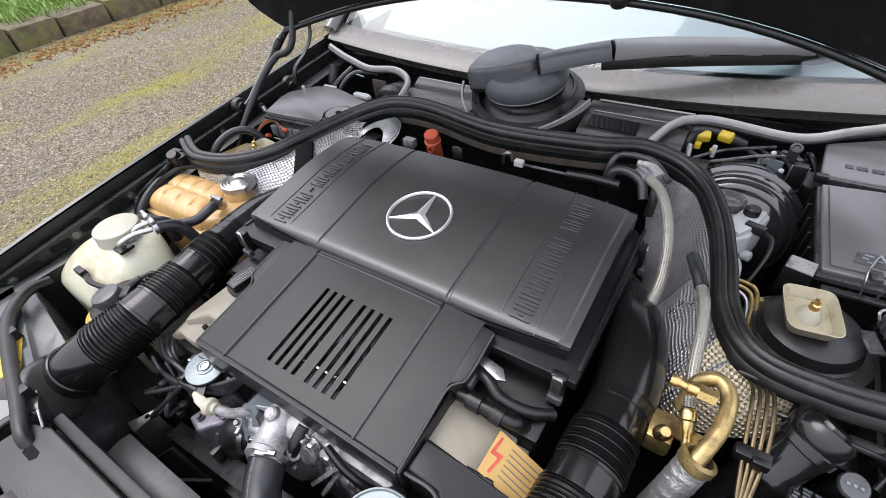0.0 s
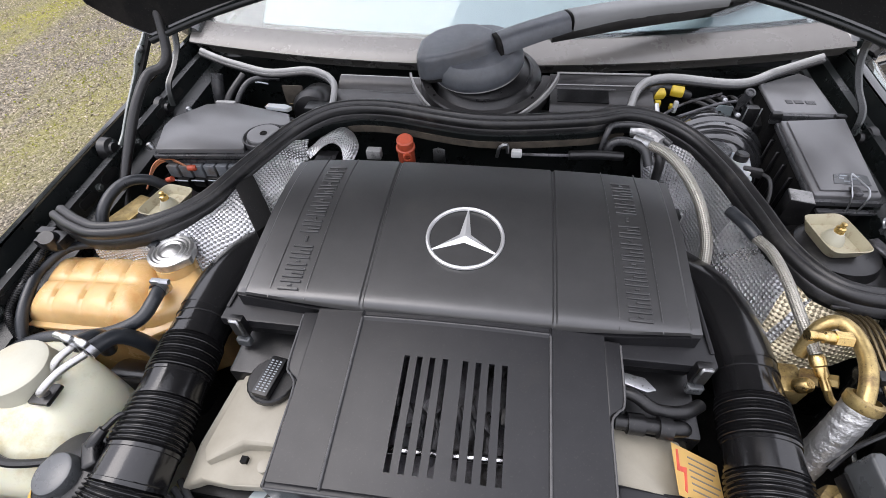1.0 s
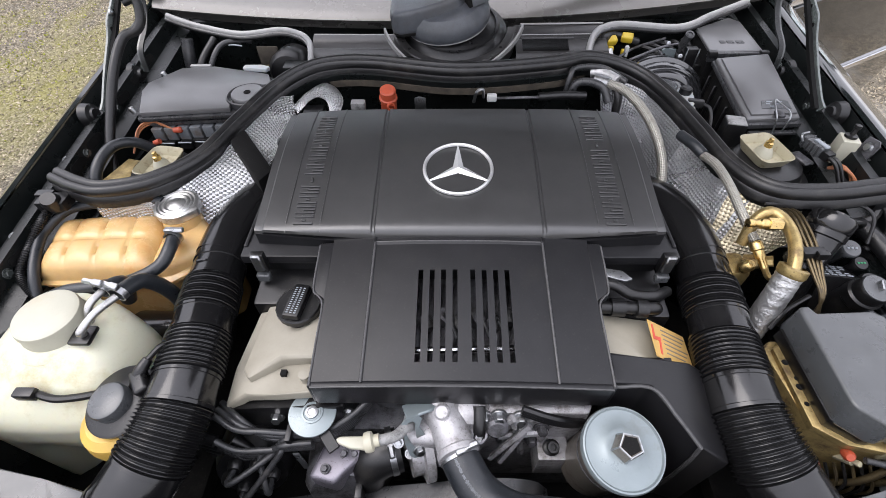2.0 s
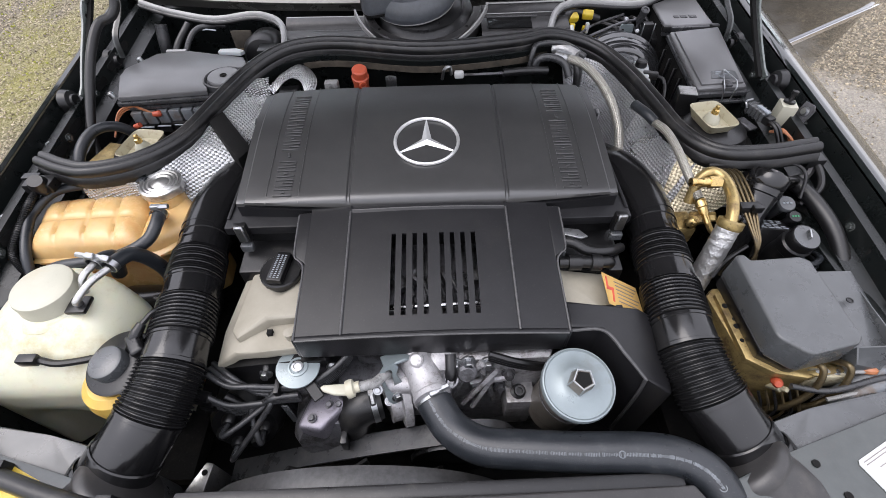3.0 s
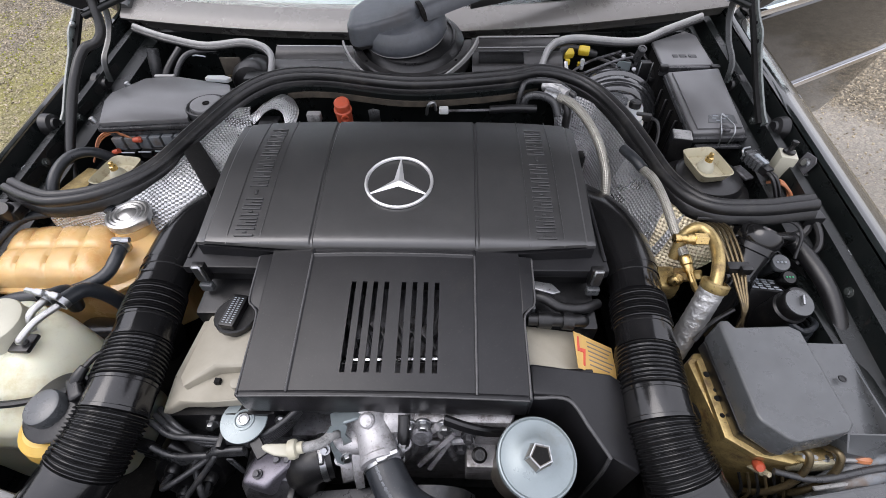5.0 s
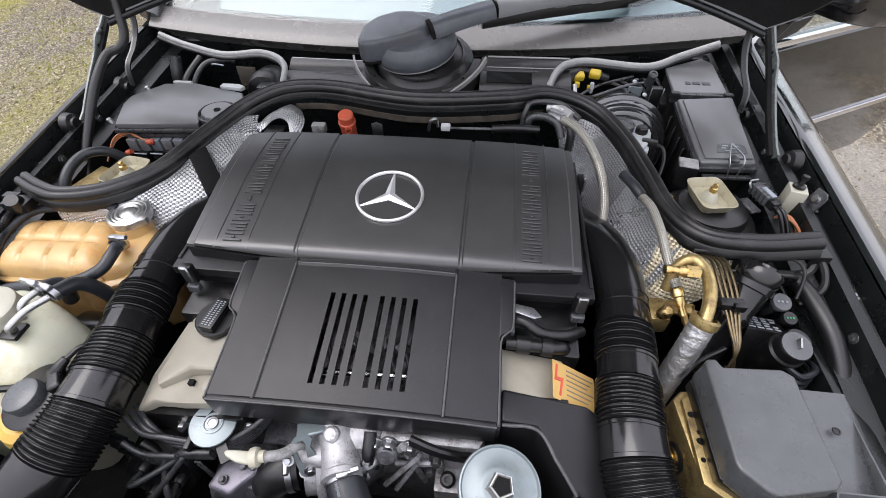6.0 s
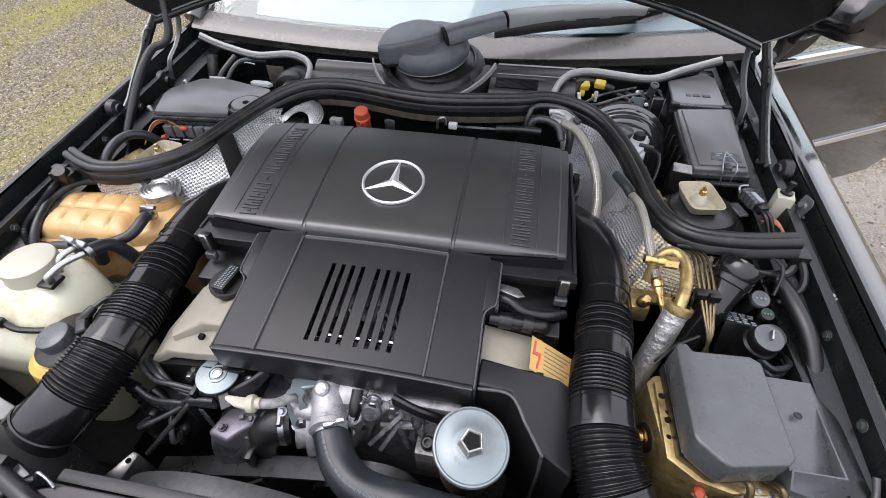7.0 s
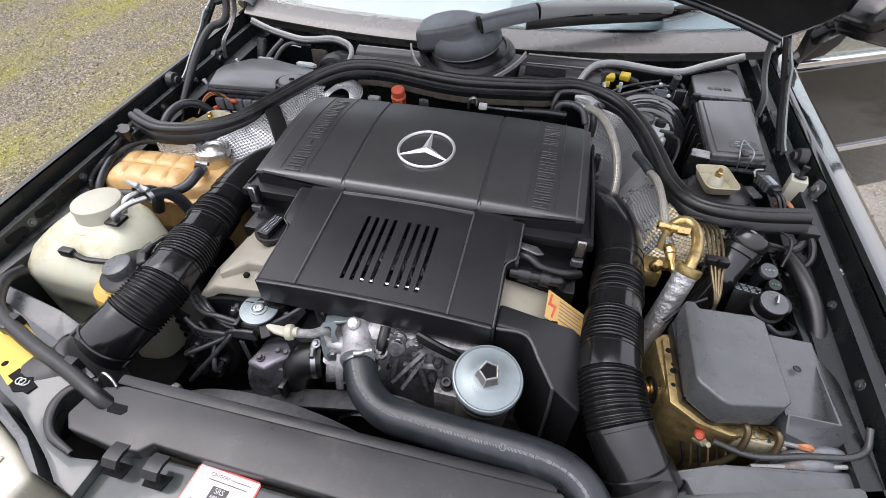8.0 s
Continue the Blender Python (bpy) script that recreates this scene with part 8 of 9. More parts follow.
part("grey_pipe", tube([(0.235, 0.30, 0.77), (0.24, 0.31, 0.815), (0.255, 0.325, 0.828), (0.31, 0.32, 0.83), (0.35, 0.28, 0.82)], 0.006, 10), M_LEAD, vp)
part("foil_wrap", tube([(0.29, 0.33, 0.815), (0.315, 0.315, 0.82), (0.335, 0.285, 0.818)], 0.012, 12), M_TAPE, vp)
for x, y in ((-0.21, 0.33), (0.02, 0.31), (0.055, 0.33)):
    part("bulkhead_nut", fastener((x, y + 0.05, 0.78), (0, -1, 0.2), 0.006, 0.006), M_DARKALU, vp)
part("clip_tab", box(-0.225, -0.195, 0.25, 0.268, 0.77, 0.79, 0.003), M_GREYRUB, vp)
part("clip_tab", prism([(-0.09, 0.255), (-0.065, 0.255), (-0.08, 0.262)], 0.77, 0.80, 0.001), M_STEEL, vp)


# ---- front of the engine ----
th = thing("thermostat_housing", "cast aluminium thermostat housing with bolts", "housing", (-0.05, -0.37, 0.55))
part("casting", prism([(-0.10, -0.385), (-0.085, -0.40), (-0.01, -0.40), (0.02, -0.372), (0.015, -0.345), (-0.09, -0.345)], 0.55, 0.668, 0.012, 3), M_ALU, th)
part("neck", lathe([(0.03, -0.03), (0.03, 0.0), (0.026, 0.01), (0.026, 0.05), (0.028, 0.052), (0.028, 0.06), (0.0, 0.06)], 28, axis((-0.035, -0.362, 0.672), (0.25, -0.75, 0.05))), M_ALU, th)
part("dome", lathe([(0.036, -0.03), (0.036, 0.0), (0.03, 0.018), (0.016, 0.026), (0, 0.028)], 28, Matrix.Translation((-0.004, -0.350, 0.668))), M_ALU, th)
part("knuckle", lathe([(0.011, -0.02), (0.011, 0.012), (0.008, 0.015), (0, 0.015)], 20, axis((-0.038, -0.366, 0.694), (-0.1, -0.45, 1))), M_ALU, th)
part("ear", lathe([(0.014, -0.03), (0.014, 0.0), (0.012, 0.002), (0, 0.002)], 20, axis((0.010, -0.388, 0.668), (0.1, -0.7, 0.8))), M_ALU, th)
part("housing_bolt", fastener((0.010, -0.389, 0.6695), (0.1, -0.7, 0.8), 0.006, 0.007), M_STEEL, th)
part("front_boss", lathe([(0.013, -0.03), (0.012, 0.004), (0.007, 0.006), (0, 0.003)], 18, axis((-0.052, -0.402, 0.632), (-0.1, -1, 0.4))), M_ALU, th)
part("side_flange", lathe([(0.048, 0), (0.048, 0.012), (0.035, 0.014), (0.035, 0.03), (0, 0.03)], 28, axis((-0.060, -0.384, 0.605), (-1, -0.3, 0.1))), M_ALU, th)
for x, y, z in ((-0.098, -0.398, 0.665), (-0.012, -0.395, 0.670), (0.012, -0.362, 0.672), (-0.085, -0.40, 0.625), (0.005, -0.398, 0.63)):
    part("housing_bolt", fastener((x, y, z), (0, -0.5, 0.9), 0.005, 0.008), M_STEEL, th)
th.matrix_basis = Matrix.Translation((0.016, -0.002, 0.006)) @ th.matrix_basis
lift = thing("lifting_eye", "zinc plated lifting eye bracket with a slot", "bracket", (-0.085, -0.36, 0.65))
lu, ll = Vector((-0.15, 0.40, 0.90)).normalized(), Vector((0.93, 0.36, -0.03))
ll = (ll - lu * ll.dot(lu)).normalized()
LE = Matrix.Translation((-0.058, -0.402, 0.652)) @ Matrix((ll, lu, ll.cross(lu))).transposed().to_4x4()
plate = [(-0.012, -0.004), (-0.006, -0.012), (0.012, -0.012), (0.020, -0.004), (0.018, 0.016), (0.010, 0.022), (0.010, 0.040), (0.016, 0.052), (0.012, 0.060), (-0.006, 0.060), (-0.013, 0.052), (-0.014, 0.02)]
hole = [(-0.008, 0.022), (-0.005, 0.017), (-0.001, 0.017), (0.003, 0.022), (0.004, 0.030), (0.004, 0.040), (0.006, 0.048), (0.003, 0.053), (-0.004, 0.053), (-0.008, 0.048), (-0.0085, 0.040), (-0.0085, 0.030)]
bm = bmesh.new()
order = sorted(range(12), key=lambda k: math.atan2(plate[k][1] - 0.034, plate[k][0] + 0.002))
horder = sorted(range(12), key=lambda k: math.atan2(hole[k][1] - 0.034, hole[k][0] + 0.002))
outer, inner = [plate[k] for k in order], [hole[k] for k in horder]
lay = [[bm.verts.new((x, y, z)) for x, y in q] for q, z in ((outer, 0), (inner, 0), (inner, 0.0035), (outer, 0.0035))]
for a, c in ((0, 1), (1, 2), (2, 3), (3, 0)):
    for k in range(12):
        j = (k + 1) % 12
        bm.faces.new((lay[a][k], lay[a][j], lay[c][j], lay[c][k]))
bm.transform(LE)
part("eye_plate", bm, M_PULLEYW, lift)
part("eye_tab", box(-0.004, 0.042, 0.055, 0.060, -0.026, 0.002, 0.0015, 1, LE), M_PULLEYW, lift)
part("eye_bolt", fastener(LE @ Vector((0.003, 0.0, 0.0035)), ll.cross(lu), 0.0062, 0.007), M_STEEL, lift)
rh = thing("radiator_hose", "thick black upper radiator hose with white print", "hose", (0.15, -0.48, 0.60))
RH = [(-0.004, -0.404, 0.672), (0.006, -0.427, 0.667), (0.028, -0.458, 0.659), (0.068, -0.482, 0.660), (0.13, -0.492, 0.669), (0.20, -0.500, 0.678), (0.27, -0.505, 0.686), (0.318, -0.513, 0.689), (0.350, -0.530, 0.687), (0.368, -0.556, 0.681), (0.374, -0.59, 0.668)]
part("hose_run", tube(RH, 0.0265, 24, 8), M_HOSE, rh, sharp=60)
part("hose_clamp", clamp((0.001, -0.415, 0.670), (0.35, -0.8, -0.1), 0.0272), M_STEEL, rh)
part("hose_clamp", clamp((0.371, -0.568, 0.677), (0.2, -0.9, -0.35), 0.0272), M_STEEL, rh)
# pale print along the hose: rows of small bars on its upper front side
bm = bmesh.new()
pth = smooth(RH, 36)
random.seed(11)
for i in range(30, len(pth) - 34):
    if random.random() < 0.92:
        d = (pth[i + 1] - pth[i - 1]).normalized()
        side = d.cross(Vector((0, 0, 1))).normalized()
        o = (Vector((0, 0, 1)) * 0.93 + side * 0.37 * (1 if side.y < 0 else -1)).normalized()
        p = pth[i] + o * 0.0267
        w = d.cross(o).normalized()
        k = random.uniform(0.0012, 0.0026)
        q = [p - d * 0.0005 - w * k, p + d * 0.0005 - w * k, p + d * 0.0005 + w * k, p - d * 0.0005 + w * k]
        lo = [bm.verts.new(a - o * 0.001) for a in q]
        hi = [bm.verts.new(a + o * 0.0003) for a in q]
        bm.faces.new(hi)
        for j in range(4):
            bm.faces.new((lo[j], lo[(j + 1) % 4], hi[(j + 1) % 4], hi[j]))
part("print", bm, M_FAINT, rh)
for i in (202, 318):
    d = (pth[i + 1] - pth[i - 1]).normalized()
    side = d.cross(Vector((0, 0, 1))).normalized()
    o = (Vector((0, 0, 1)) * 0.93 + side * 0.37 * (1 if side.y < 0 else -1)).normalized()
    part("ring_mark", lathe([(0.0036, -0.0008), (0.0036, 0.0006), (0.0048, 0.0006), (0.0048, -0.0008)], 20, axis(pth[i] + o * 0.0264, o)), M_FAINT, rh)
rn = thing("radiator_neck", "black plastic radiator neck with a small clamped hose", "pipe", (0.36, -0.6, 0.6))
part("neck", tube([(0.374, -0.585, 0.668), (0.372, -0.61, 0.650), (0.366, -0.62, 0.62)], 0.024, 18), M_BLACK, rn)
part("thin_hose", tube([(0.27, -0.592, 0.706), (0.31, -0.595, 0.708), (0.345, -0.60, 0.704), (0.365, -0.612, 0.69)], 0.0115, 12), M_HOSE, rn)
part("thin_clamp", clamp((0.335, -0.597, 0.706), (1, -0.1, -0.05), 0.0122), M_STEEL, rn)

pr = thing("steering_reservoir", "power steering reservoir with a pale metal lid and wing nut", "reservoir", (0.205, -0.42, 0.55))
PR = axis((0.207, -0.418, 0.712), (0.04, -0.16, 1))
part("can", lathe([(0.044, -0.15), (0.045, -0.012), (0.047, -0.008), (0.0, -0.008)], 40, PR), M_CAN, pr, "tan grey metal can")
part("lid", lathe([(0.047, -0.012), (0.0525, -0.010), (0.053, -0.004), (0.0515, 0.001), (0.0495, 0.0015), (0.0475, -0.001), (0.030, -0.0005), (0.026, 0.002), (0.020, 0.003), (0.0, 0.003)], 56, PR), M_PULLEYW, pr, "pale zinc coloured lid")
star = [((0.0185 if k % 2 == 0 else 0.0150) * math.cos(math.radians(102 + 36 * k)), (0.0185 if k % 2 == 0 else 0.0150) * math.sin(math.radians(102 + 36 * k))) for k in range(10)]
part("wing_nut", prism(star, 0.003, 0.024, 0.0015, 2, PR, top=0.86), M_CAN, pr)
for k in range(5):
    a0, a1 = math.radians(102 + 72 * k), math.radians(174 + 72 * k)
    part("nut_rim", tube([PR @ Vector((0.0148 * math.cos(a), 0.0148 * math.sin(a), 0.0248)) for a in (a0, a1)], 0.0013, 6), M_STEEL, pr)
    part("nut_web", tube([PR @ Vector((0.0150 * math.cos(a0), 0.0150 * math.sin(a0), 0.0248)), PR @ Vector((0.0178 * math.cos(a0), 0.0178 * math.sin(a0), 0.004))], 0.0012, 6), M_STEEL, pr)
part("nut_well", prism([(0.0122 * math.cos(math.radians(102 + 72 * k)), 0.0122 * math.sin(math.radians(102 + 72 * k))) for k in range(5)], 0.012, 0.0246, 0, 1, PR), M_DARK, pr)
part("can_seam", lathe([(0.0455, -0.05), (0.0465, -0.048), (0.0455, -0.046)], 40, PR), M_DARKALU, pr)
vb = thing("valve_block", "small grimy metal valve block with a black fitting", "valve", (0.14, -0.39, 0.52))
part("block", box(0.118, 0.165, -0.40, -0.36, 0.53, 0.60, 0.004), M_ALU, vb)
part("fitting", lathe([(0.012, 0), (0.012, 0.01), (0.008, 0.012), (0.008, 0.024), (0.005, 0.024), (0.005, 0.014), (0, 0.014)], 14, axis((0.138, -0.382, 0.60), (0, -0.3, 1))), M_BLACK, vb)
part("pipe", tube([(0.125, -0.37, 0.60), (0.12, -0.36, 0.64), (0.14, -0.345, 0.66), (0.155, -0.35, 0.68)], 0.006, 8), M_ALU, vb)

fcov = thing("timing_cover", "ribbed cast aluminium timing cover", "engine cover", (0.05, -0.35, 0.55))
part("cover_plate", prism([(-0.02, -0.366), (0.18, -0.366), (0.19, -0.345), (-0.02, -0.345)], 0.40, 0.69, 0.006), M_ALU, fcov)
for (x0, z0), (x1, z1) in (((0.098, 0.678), (0.046, 0.60)), ((0.094, 0.652), (0.062, 0.585))):
    part("cover_rib", tube([(x0, -0.378, z0), (x1, -0.398, z1)], 0.0045, 4), M_ALU, fcov)
for (x0, z0), (x1, z1) in (((0.01, 0.58), (0.075, 0.69)), ((0.03, 0.56), (0.055, 0.68)), ((0.06, 0.62), (0.13, 0.64)), ((0.10, 0.55), (0.08, 0.66))):
    part("cover_web", tube([(x0, -0.372, z0), (x1, -0.372, z1)], 0.006, 8), M_ALU, fcov)
for x, z in ((0.035, 0.685), (0.055, 0.69), (0.085, 0.685), (0.088, 0.655), (0.12, 0.645), (0.03, 0.61), (0.07, 0.59), (0.11, 0.60)):
    part("cover_bolt", fastener((x, -0.367, z), (0, -1, 0.3), 0.0075, 0.012), M_STEEL if x < 0.09 else M_DARKALU, fcov)
part("sensor", tube([(0.028, -0.36, 0.70), (0.028, -0.385, 0.685), (0.028, -0.39, 0.66)], 0.009, 10), M_BLACK, fcov)
part("boss", lathe([(0.016, 0), (0.016, 0.02), (0.012, 0.024), (0, 0.024)], 16, axis((0.052, -0.366, 0.672), (0, -1, 0.5))), M_DARKALU, fcov)
for k in range(3):
    part("plug_lead", tube([(0.085, -0.368, 0.70 + 0.006 * k), (0.12, -0.376, 0.692 + 0.006 * k), (0.155, -0.375, 0.676 + 0.005 * k), (0.18, -0.365, 0.66)], 0.0055, 8), M_BLACK, fcov)

dp = thing("distributor", "black ignition distributor with plug leads", "distributor", (-0.27, -0.42, 0.5))
m = axis((-0.315, -0.385, 0.56), (0.1, -1, 0.35))
part("distributor_cap", lathe([(0.058, -0.04), (0.060, 0.01), (0.052, 0.03), (0.044, 0.032), (0, 0.034)], 32, m), M_BLACK, dp)
for k in range(6):
    a = k * math.pi / 3
    part("tower", lathe([(0.012, 0.02), (0.011, 0.042), (0.008, 0.046), (0, 0.046)], 14, m @ Matrix.Translation((0.032 * math.cos(a), 0.032 * math.sin(a), 0))), M_BLACK, dp)
leads = thing("plug_leads", "bundle of black spark plug leads tied together", "cables", (-0.24, -0.39, 0.64))
HUBP = Vector((-0.236, -0.388, 0.648))
for k in range(6):
    a = k * math.pi / 3
    start = m @ Vector((0.032 * math.cos(a), 0.032 * math.sin(a), 0.044))
    o = Vector((0.0, 0.004 * (k % 2), 0.010 * (k - 2.5) * 0.8))
    if k % 2:
        far = [(-0.350, -0.335 - 0.006 * k, 0.655 + 0.003 * k), (-0.315, -0.362 - 0.004 * k, 0.662), (-0.275, -0.385, 0.652 + 0.006 * (k - 3))]
    else:
        far = [start, start + Vector((0.004, -0.022, 0.012)), (-0.285 + 0.008 * k, -0.408, 0.622 + 0.004 * k), (-0.258, -0.398, 0.640)]
    part("lead", tube(far + [HUBP + o * 0.6, (-0.19, -0.385, 0.655 + o.z * 0.5), (-0.15, -0.37, 0.672 + o.z * 0.6), (-0.125, -0.35, 0.69 + o.z * 0.3)], 0.0045, 10), M_LEAD, leads)
for k in range(4):
    part("lead", tube([(-0.352, -0.392, 0.652 - 0.020 * k), (-0.318, -0.402, 0.636 - 0.012 * k), (-0.275, -0.402, 0.638 - 0.004 * k), HUBP + Vector((-0.01, -0.012, 0.004 * (k - 2))), HUBP + Vector((0.03, -0.008, 0.006 * (k - 2)))], 0.0045, 10), M_LEAD, leads)
    part("lead_boot", tube([(-0.372, -0.388, 0.652 - 0.022 * k), (-0.345, -0.394, 0.648 - 0.019 * k)], 0.0085, 10), M_BLACK, leads)
part("cable_tie", box(HUBP.x - 0.004, HUBP.x + 0.004, HUBP.y - 0.012, HUBP.y + 0.012, HUBP.z - 0.024, HUBP.z + 0.024, 0.002), M_BLACK, leads)
part("tie_tail", box(-0.238, -0.228, -0.405, -0.402, 0.56, 0.63, 0.001, 1), M_GREYBOX, leads)
part("lead_boot", tube([(-0.33, -0.385, 0.63), (-0.305, -0.395, 0.612), (-0.285, -0.405, 0.60)], 0.009, 10), M_BLACK, leads)

hsg = thing("bank_end_cover", "grimy black end cover of the cylinder bank", "engine cover", (-0.27, -0.35, 0.55))
part("end_plate", prism([(-0.340, -0.352), (-0.26, -0.360), (-0.16, -0.360), (-0.16, -0.24), (-0.33, -0.24)], 0.50, lambda x, y: 0.692 - 0.40 * max(0, -x - 0.252), 0.006), M_BLACK, hsg)
part("end_bolt", fastener((-0.262, -0.358, 0.655), (0, -1, 0.4), 0.007, 0.012), M_STEEL, hsg)
part("end_bolt", fastener((-0.155, -0.36, 0.672), (0, -1, 0.5), 0.006, 0.010), M_STEEL, hsg)
dk = thing("cam_cap", "round zinc plated disc with a centre bolt", "cap", (-0.188, -0.36, 0.66))
DM = axis((-0.204, -0.366, 0.686), (0.04, -0.05, 1))
outline = []
for k in range(48):
    a = 2 * math.pi * k / 48
    r = 0.033
    cut = math.cos(a - radians(58))
    if cut > 0.72:
        r = min(r, 0.033 * 0.72 / cut)
    outline.append((r * math.cos(a), r * math.sin(a)))
disc = part("disc", prism(outline, -0.004, 0.0, 0.0012, 2, DM), M_PULLEYW, dk)
part("disc_ring", lathe([(0.015, -0.001), (0.015, 0.0018), (0.012, 0.0022), (0.011, 0.0008), (0, 0.0008)], 28, DM), M_PULLEYW, disc)
part("disc_bolt", lathe([(0.0085, 0.0005), (0.0085, 0.004), (0.006, 0.0045), (0.005, 0.003), (0, 0.003)], 20, DM), M_STEEL, dk)
part("disc_bracket", box(-0.008, 0.008, -0.06, -0.02, -0.010, -0.006, 0.001, 1, DM), M_BLACK, dk)
ds = thing("dipstick", "cream plastic dipstick handle on a metal tube", "dipstick", (-0.115, -0.405, 0.66))
part("handle", prism([(-0.160, -0.409), (-0.156, -0.414), (-0.140, -0.420), (-0.120, -0.4215), (-0.120, -0.4045), (-0.140, -0.405), (-0.155, -0.4055)], 0.702, 0.710, 0.003, 3), M_CAPWHITE, ds)
part("collar", lathe([(0.0, -0.005), (0.0125, -0.005), (0.0135, 0.0), (0.0125, 0.005), (0.008, 0.007), (0.008, 0.014), (0, 0.014)], 20, axis((-0.117, -0.411, 0.705), (1, 0.2, 0.1))), M_CAPWHITE, ds)
part("guide", tube([(-0.112, -0.41, 0.704), (-0.085, -0.402, 0.70), (-0.07, -0.385, 0.69), (-0.06, -0.37, 0.66)], 0.0075, 10), M_GREYRUB, ds)
al = thing("alternator", "grey cast alternator bracket and housing", "alternator", (-0.2, -0.40, 0.5))
part("alternator_body", lathe([(0.0, -0.05), (0.055, -0.05), (0.06, -0.03), (0.06, 0.02), (0.05, 0.035), (0.02, 0.04), (0, 0.04)], 32, axis((-0.175, -0.40, 0.545), (0.1, -1, 0.2))), M_DARKALU, al)
part("bracket", prism([(-0.215, -0.43), (-0.175, -0.44), (-0.135, -0.40), (-0.16, -0.375), (-0.20, -0.385)], 0.57, lambda x, y: 0.618 + 0.15 * (x + 0.17), 0.008, 3), mat("violet grey cast metal", (0.20, 0.19, 0.22), 0.45, metal=0.6, fine=500, bump=0.4, dirt=(0.05, 0.05, 0.05), dirt_at=0.58, dirt_scale=30), al)
for x, y in ((-0.19, -0.42), (-0.165, -0.40), (-0.15, -0.40)):
    part("bracket_bolt", fastener((x, y, 0.617), (0, -0.2, 1), 0.0048, 0.008), M_DARKALU, al)
part("connector", box(-0.135, -0.105, -0.40, -0.38, 0.57, 0.63, 0.004), M_BLACK, al)
part("connector", box(-0.15, -0.14, -0.45, -0.43, 0.55, 0.585, 0.002), M_BLACK, al)
bph = thing("bypass_hose", "short black bypass hose with a bright clamp", "hose", (-0.11, -0.40, 0.55))
part("hose_run", tube([(-0.088, -0.388, 0.605), (-0.108, -0.395, 0.605), (-0.128, -0.402, 0.59), (-0.135, -0.405, 0.54)], 0.032, 22), M_RUBBER, bph)
part("hose_clamp", clamp((-0.098, -0.391, 0.606), (-1, -0.3, 0), 0.033), M_STEEL, bph)

lb = thing("lower_bracket", "bright metal bracket low beside the fan shroud", "bracket", (-0.40, -0.46, 0.42))
part("bracket_plate", prism([(-0.425, -0.492), (-0.398, -0.445), (-0.384, -0.448), (-0.392, -0.495)], 0.40, lambda x, y: 0.492 + 0.10 * (y + 0.46), 0.003), M_TIN, lb)
part("bracket_hole", lathe([(0.005, 0), (0.005, 0.001), (0, 0.001)], 12, Matrix.Translation((-0.396, -0.462, 0.4925))), M_DARK, lb)

# fan, belt and shroud
sh = thing("fan_shroud", "dark plastic fan shroud behind the radiator", "shroud", (-0.13, -0.5, 0.3))
arc = [(-0.125 + 0.262 * math.cos(a), 0.397 + 0.262 * math.sin(a)) for a in lin(math.pi * 0.99, math.pi * 0.02, 48)]
part("shroud_ring", grid(list(range(48)), [0, 1, 2, 3], lambda i, k: (arc[int(i)][0], -0.548 + 0.016 * k, arc[int(i)][1] - (0.004, 0.001, 0.0, 0.005)[int(k)]), 0.004), M_EDGE, sh)
part("shroud_plate", prism([(-0.43, 0.25), (0.34, 0.25), (0.34, 0.655), (0.20, 0.672), (-0.30, 0.672), (-0.43, 0.655)], 0.548, 0.556, 0.002, 1, pose(0, 0, 0, 90, 0, 0)), M_BLACK, sh)
bt = thing("drive_belt", "black ribbed drive belt over its pulleys", "belt", (-0.1, -0.43, 0.5))
part("belt_run", sweep(smooth([(-0.37, -0.446, 0.435), (-0.302, -0.446, 0.468), (-0.162, -0.446, 0.537), (-0.011, -0.446, 0.594), (0.06, -0.446, 0.612), (0.105, -0.446, 0.600), (0.13, -0.446, 0.56)], 6), lambda i, t: [(-0.017, -0.003), (0.017, -0.003), (0.017, 0.003), (-0.017, 0.003)]), M_LEAD, bt)
part("pulley", lathe([(0.0, -0.02), (0.07, -0.02), (0.072, -0.012), (0.066, -0.01), (0.066, 0.01), (0.072, 0.012), (0.07, 0.02), (0.05, 0.012), (0.02, 0.02), (0, 0.02)], 36, axis((0.03, -0.445, 0.52), (0, -1, 0))), M_BLACK, bt)
part("fan_hub", lathe([(0.0, -0.02), (0.06, -0.02), (0.06, 0.0), (0.03, 0.02), (0, 0.02)], 28, axis((-0.13, -0.475, 0.40), (0, -1, 0))), M_DARKALU, bt)
for k in range(9):
    part("fan_blade", box(-0.03, 0.03, -0.003, 0.003, 0.05, 0.19, 0.001, 1, Matrix.Translation((-0.13, -0.49, 0.40)) @ pose(0, 0, 0, 0, 40 * k, 0) @ pose(0, 0, 0, 0, 0, 30)), M_DARK, bt)

# hoses and plugs between the housing and one valve cover
vt = thing("breather_hose", "black breather hoses with a metal bracket on the valve cover", "hose", (0.26, -0.2, 0.72))
part("hose_run", tube([(0.205, -0.185, 0.745), (0.235, -0.192, 0.752), (0.262, -0.205, 0.745), (0.30, -0.20, 0.735), (0.33, -0.18, 0.72)], 0.0085, 10), M_RUBBER, vt)
part("hose_run", tube([(0.21, -0.225, 0.742), (0.25, -0.226, 0.742), (0.280, -0.226, 0.740), (0.296, -0.222, 0.734), (0.302, -0.210, 0.712)], 0.0095, 12), M_BLACK, vt)
part("sleeve", tube([(0.225, -0.2255, 0.742), (0.245, -0.226, 0.742)], 0.0135, 12), M_BLACK, vt)
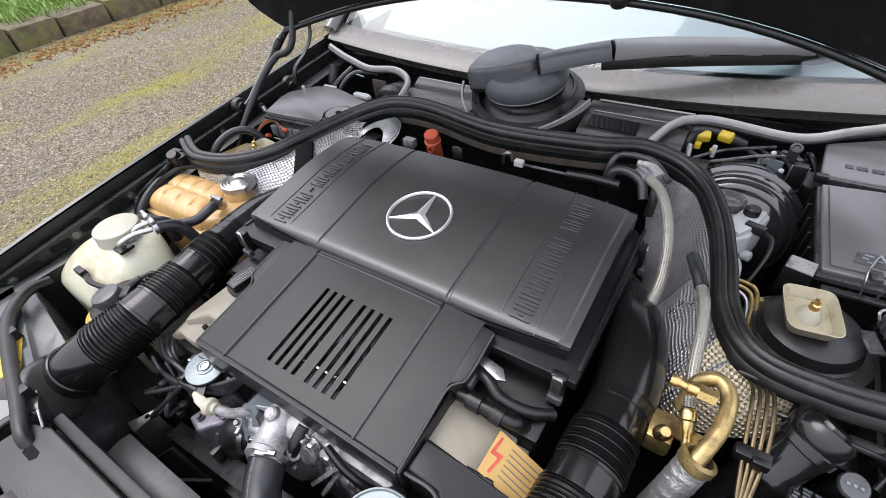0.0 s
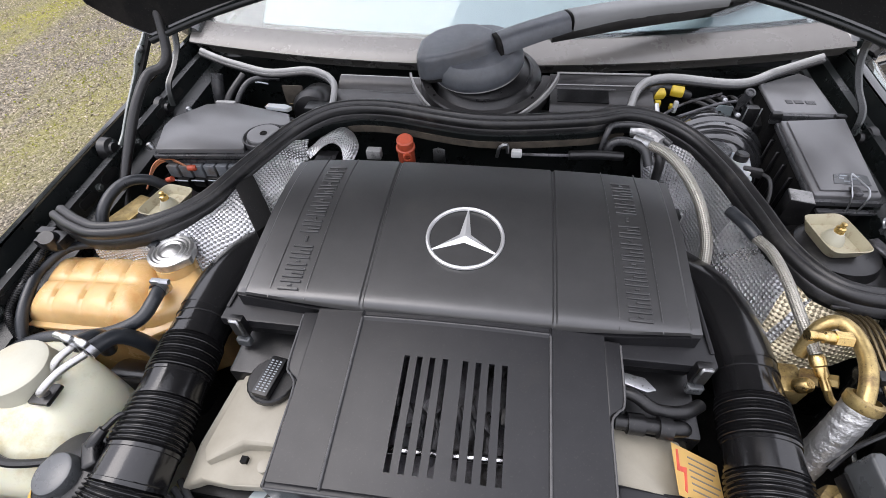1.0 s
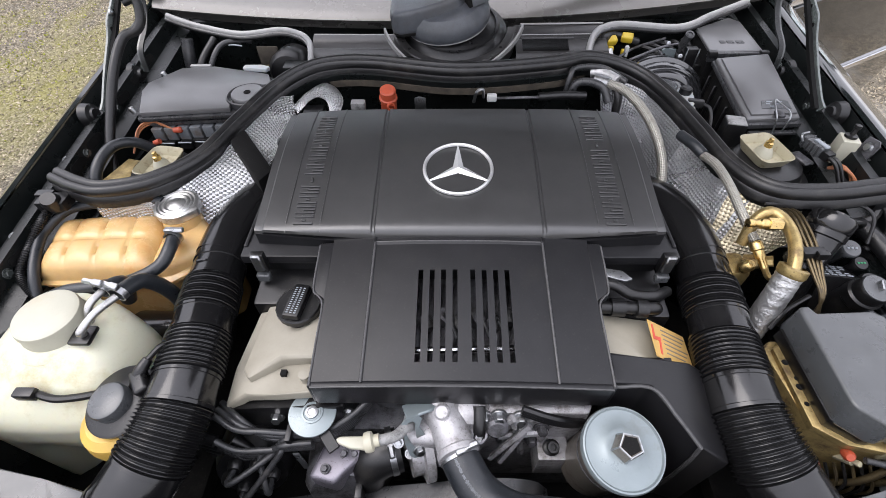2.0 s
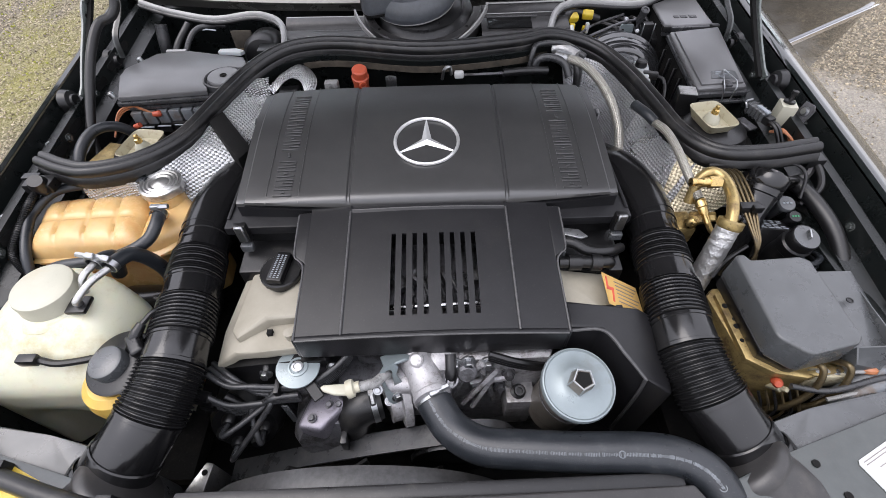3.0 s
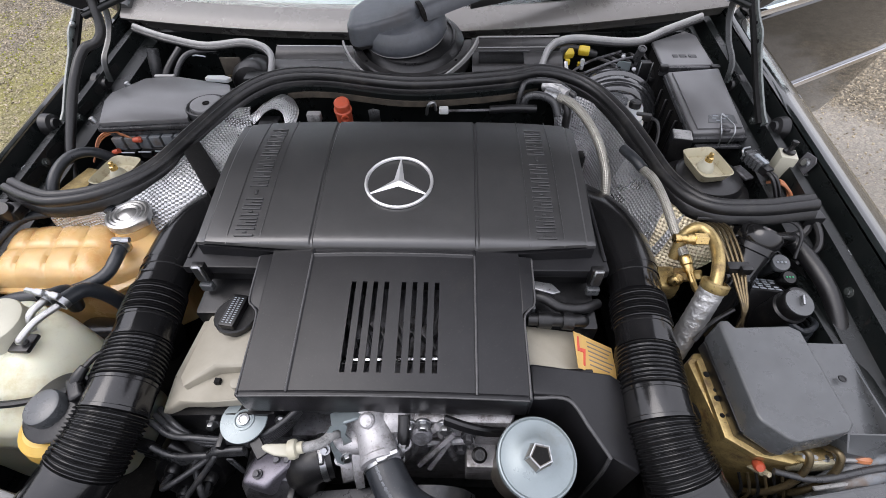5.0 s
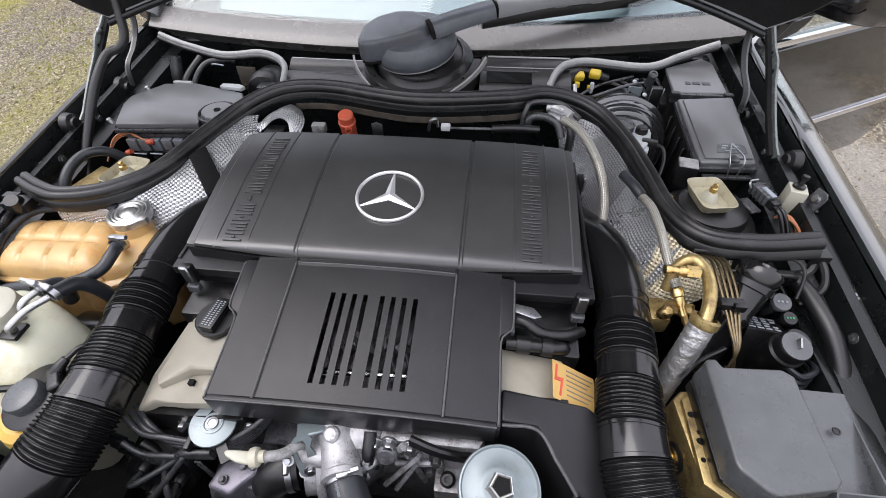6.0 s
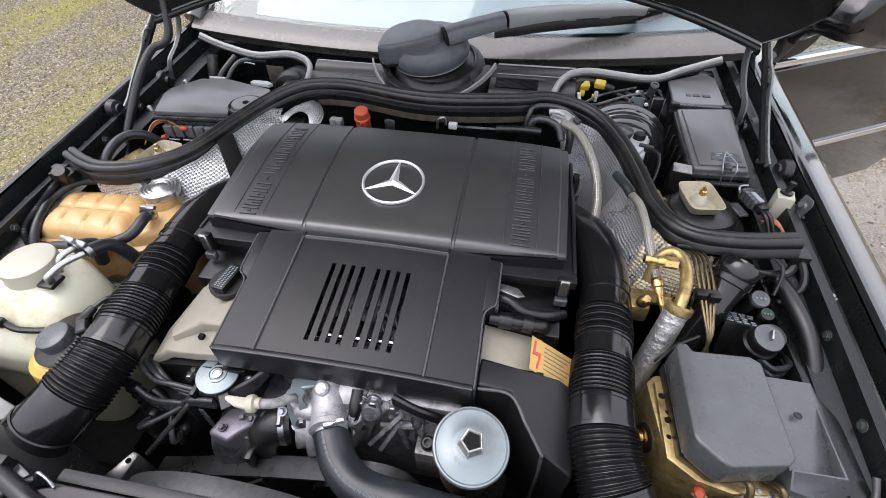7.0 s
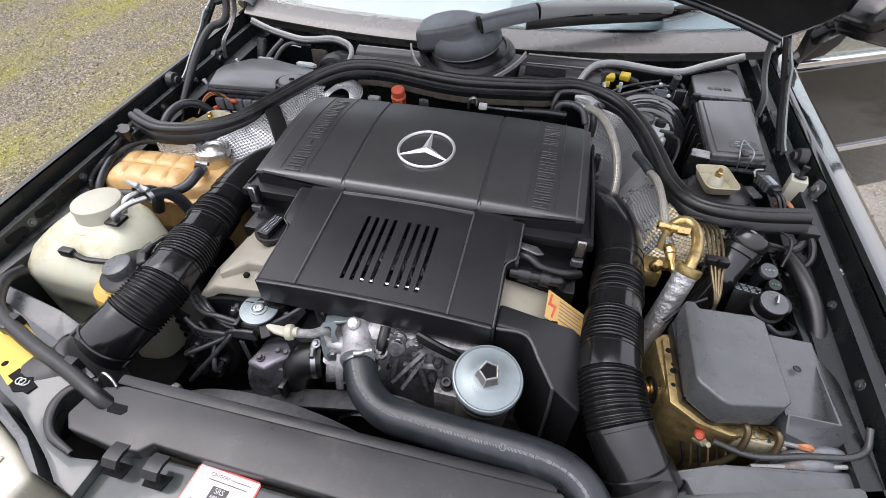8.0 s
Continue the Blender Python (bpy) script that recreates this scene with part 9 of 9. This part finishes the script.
part("sleeve", tube([(0.262, -0.2265, 0.7415), (0.278, -0.2275, 0.7405)], 0.0135, 12), M_BLACK, vt)
part("plug_body", box(0.208, 0.222, -0.215, -0.165, 0.735, 0.755, 0.003), M_GREYBOX, vt)
part("metal_tab", prism([(0.215, -0.165), (0.25, -0.172), (0.262, -0.188), (0.25, -0.192), (0.215, -0.18)], 0.758, 0.762, 0.001), M_STEEL, vt)

# left side: conduit, junction and the bonnet cable
cd = thing("corrugated_conduit", "thin black corrugated conduit round the expansion tank", "conduit", (-0.71, -0.1, 0.68))
pth = smooth([(-0.69, -0.015, 0.775), (-0.712, -0.05, 0.765), (-0.722, -0.10, 0.745), (-0.722, -0.155, 0.725), (-0.695, -0.185, 0.70)], 60)
part("conduit", sweep(pth, lambda i, t: circle(0.007 + 0.0009 * math.sin(i * 1.6), 10)), M_BLACK, cd)
jn = thing("seal_bracket", "black plug and bracket at the end of the seal", "bracket", (-0.70, -0.02, 0.76))
part("bracket_body", box(-0.725, -0.675, -0.05, -0.02, 0.765, 0.785, 0.004), M_BLACK, jn)
part("bracket_plug", lathe([(0.014, -0.02), (0.016, 0.0), (0.012, 0.012), (0, 0.012)], 16, axis((-0.695, -0.045, 0.785), (0.3, -0.4, 1))), M_BLACK, jn)
part("bracket_tab", box(-0.735, -0.705, -0.03, -0.015, 0.78, 0.786, 0.002), M_BLACK, jn)
bc = thing("bonnet_cable", "thick grey black cable sleeve along the front panel", "cable", (-0.45, -0.54, 0.71))
part("sleeve", tube([(-0.66, -0.40, 0.70), (-0.65, -0.44, 0.712), (-0.60, -0.492, 0.714), (-0.50, -0.53, 0.714), (-0.40, -0.558, 0.714), (-0.325, -0.582, 0.713), (-0.305, -0.587, 0.698)], 0.011, 12), M_RUBBER, bc)
part("cable_clip", box(-0.565, -0.545, -0.525, -0.495, 0.70, 0.722, 0.003), M_BLACK, bc)
part("cable_clip", box(-0.41, -0.39, -0.565, -0.54, 0.695, 0.722, 0.003), M_BLACK, bc)
bt2 = thing("air_duct", "black round duct behind the intake hose", "duct", (-0.5, -0.2, 0.55))
part("duct_run", tube([(-0.56, -0.19, 0.61), (-0.48, -0.20, 0.622), (-0.40, -0.205, 0.62)], 0.034, 20), M_TUBE, bt2)
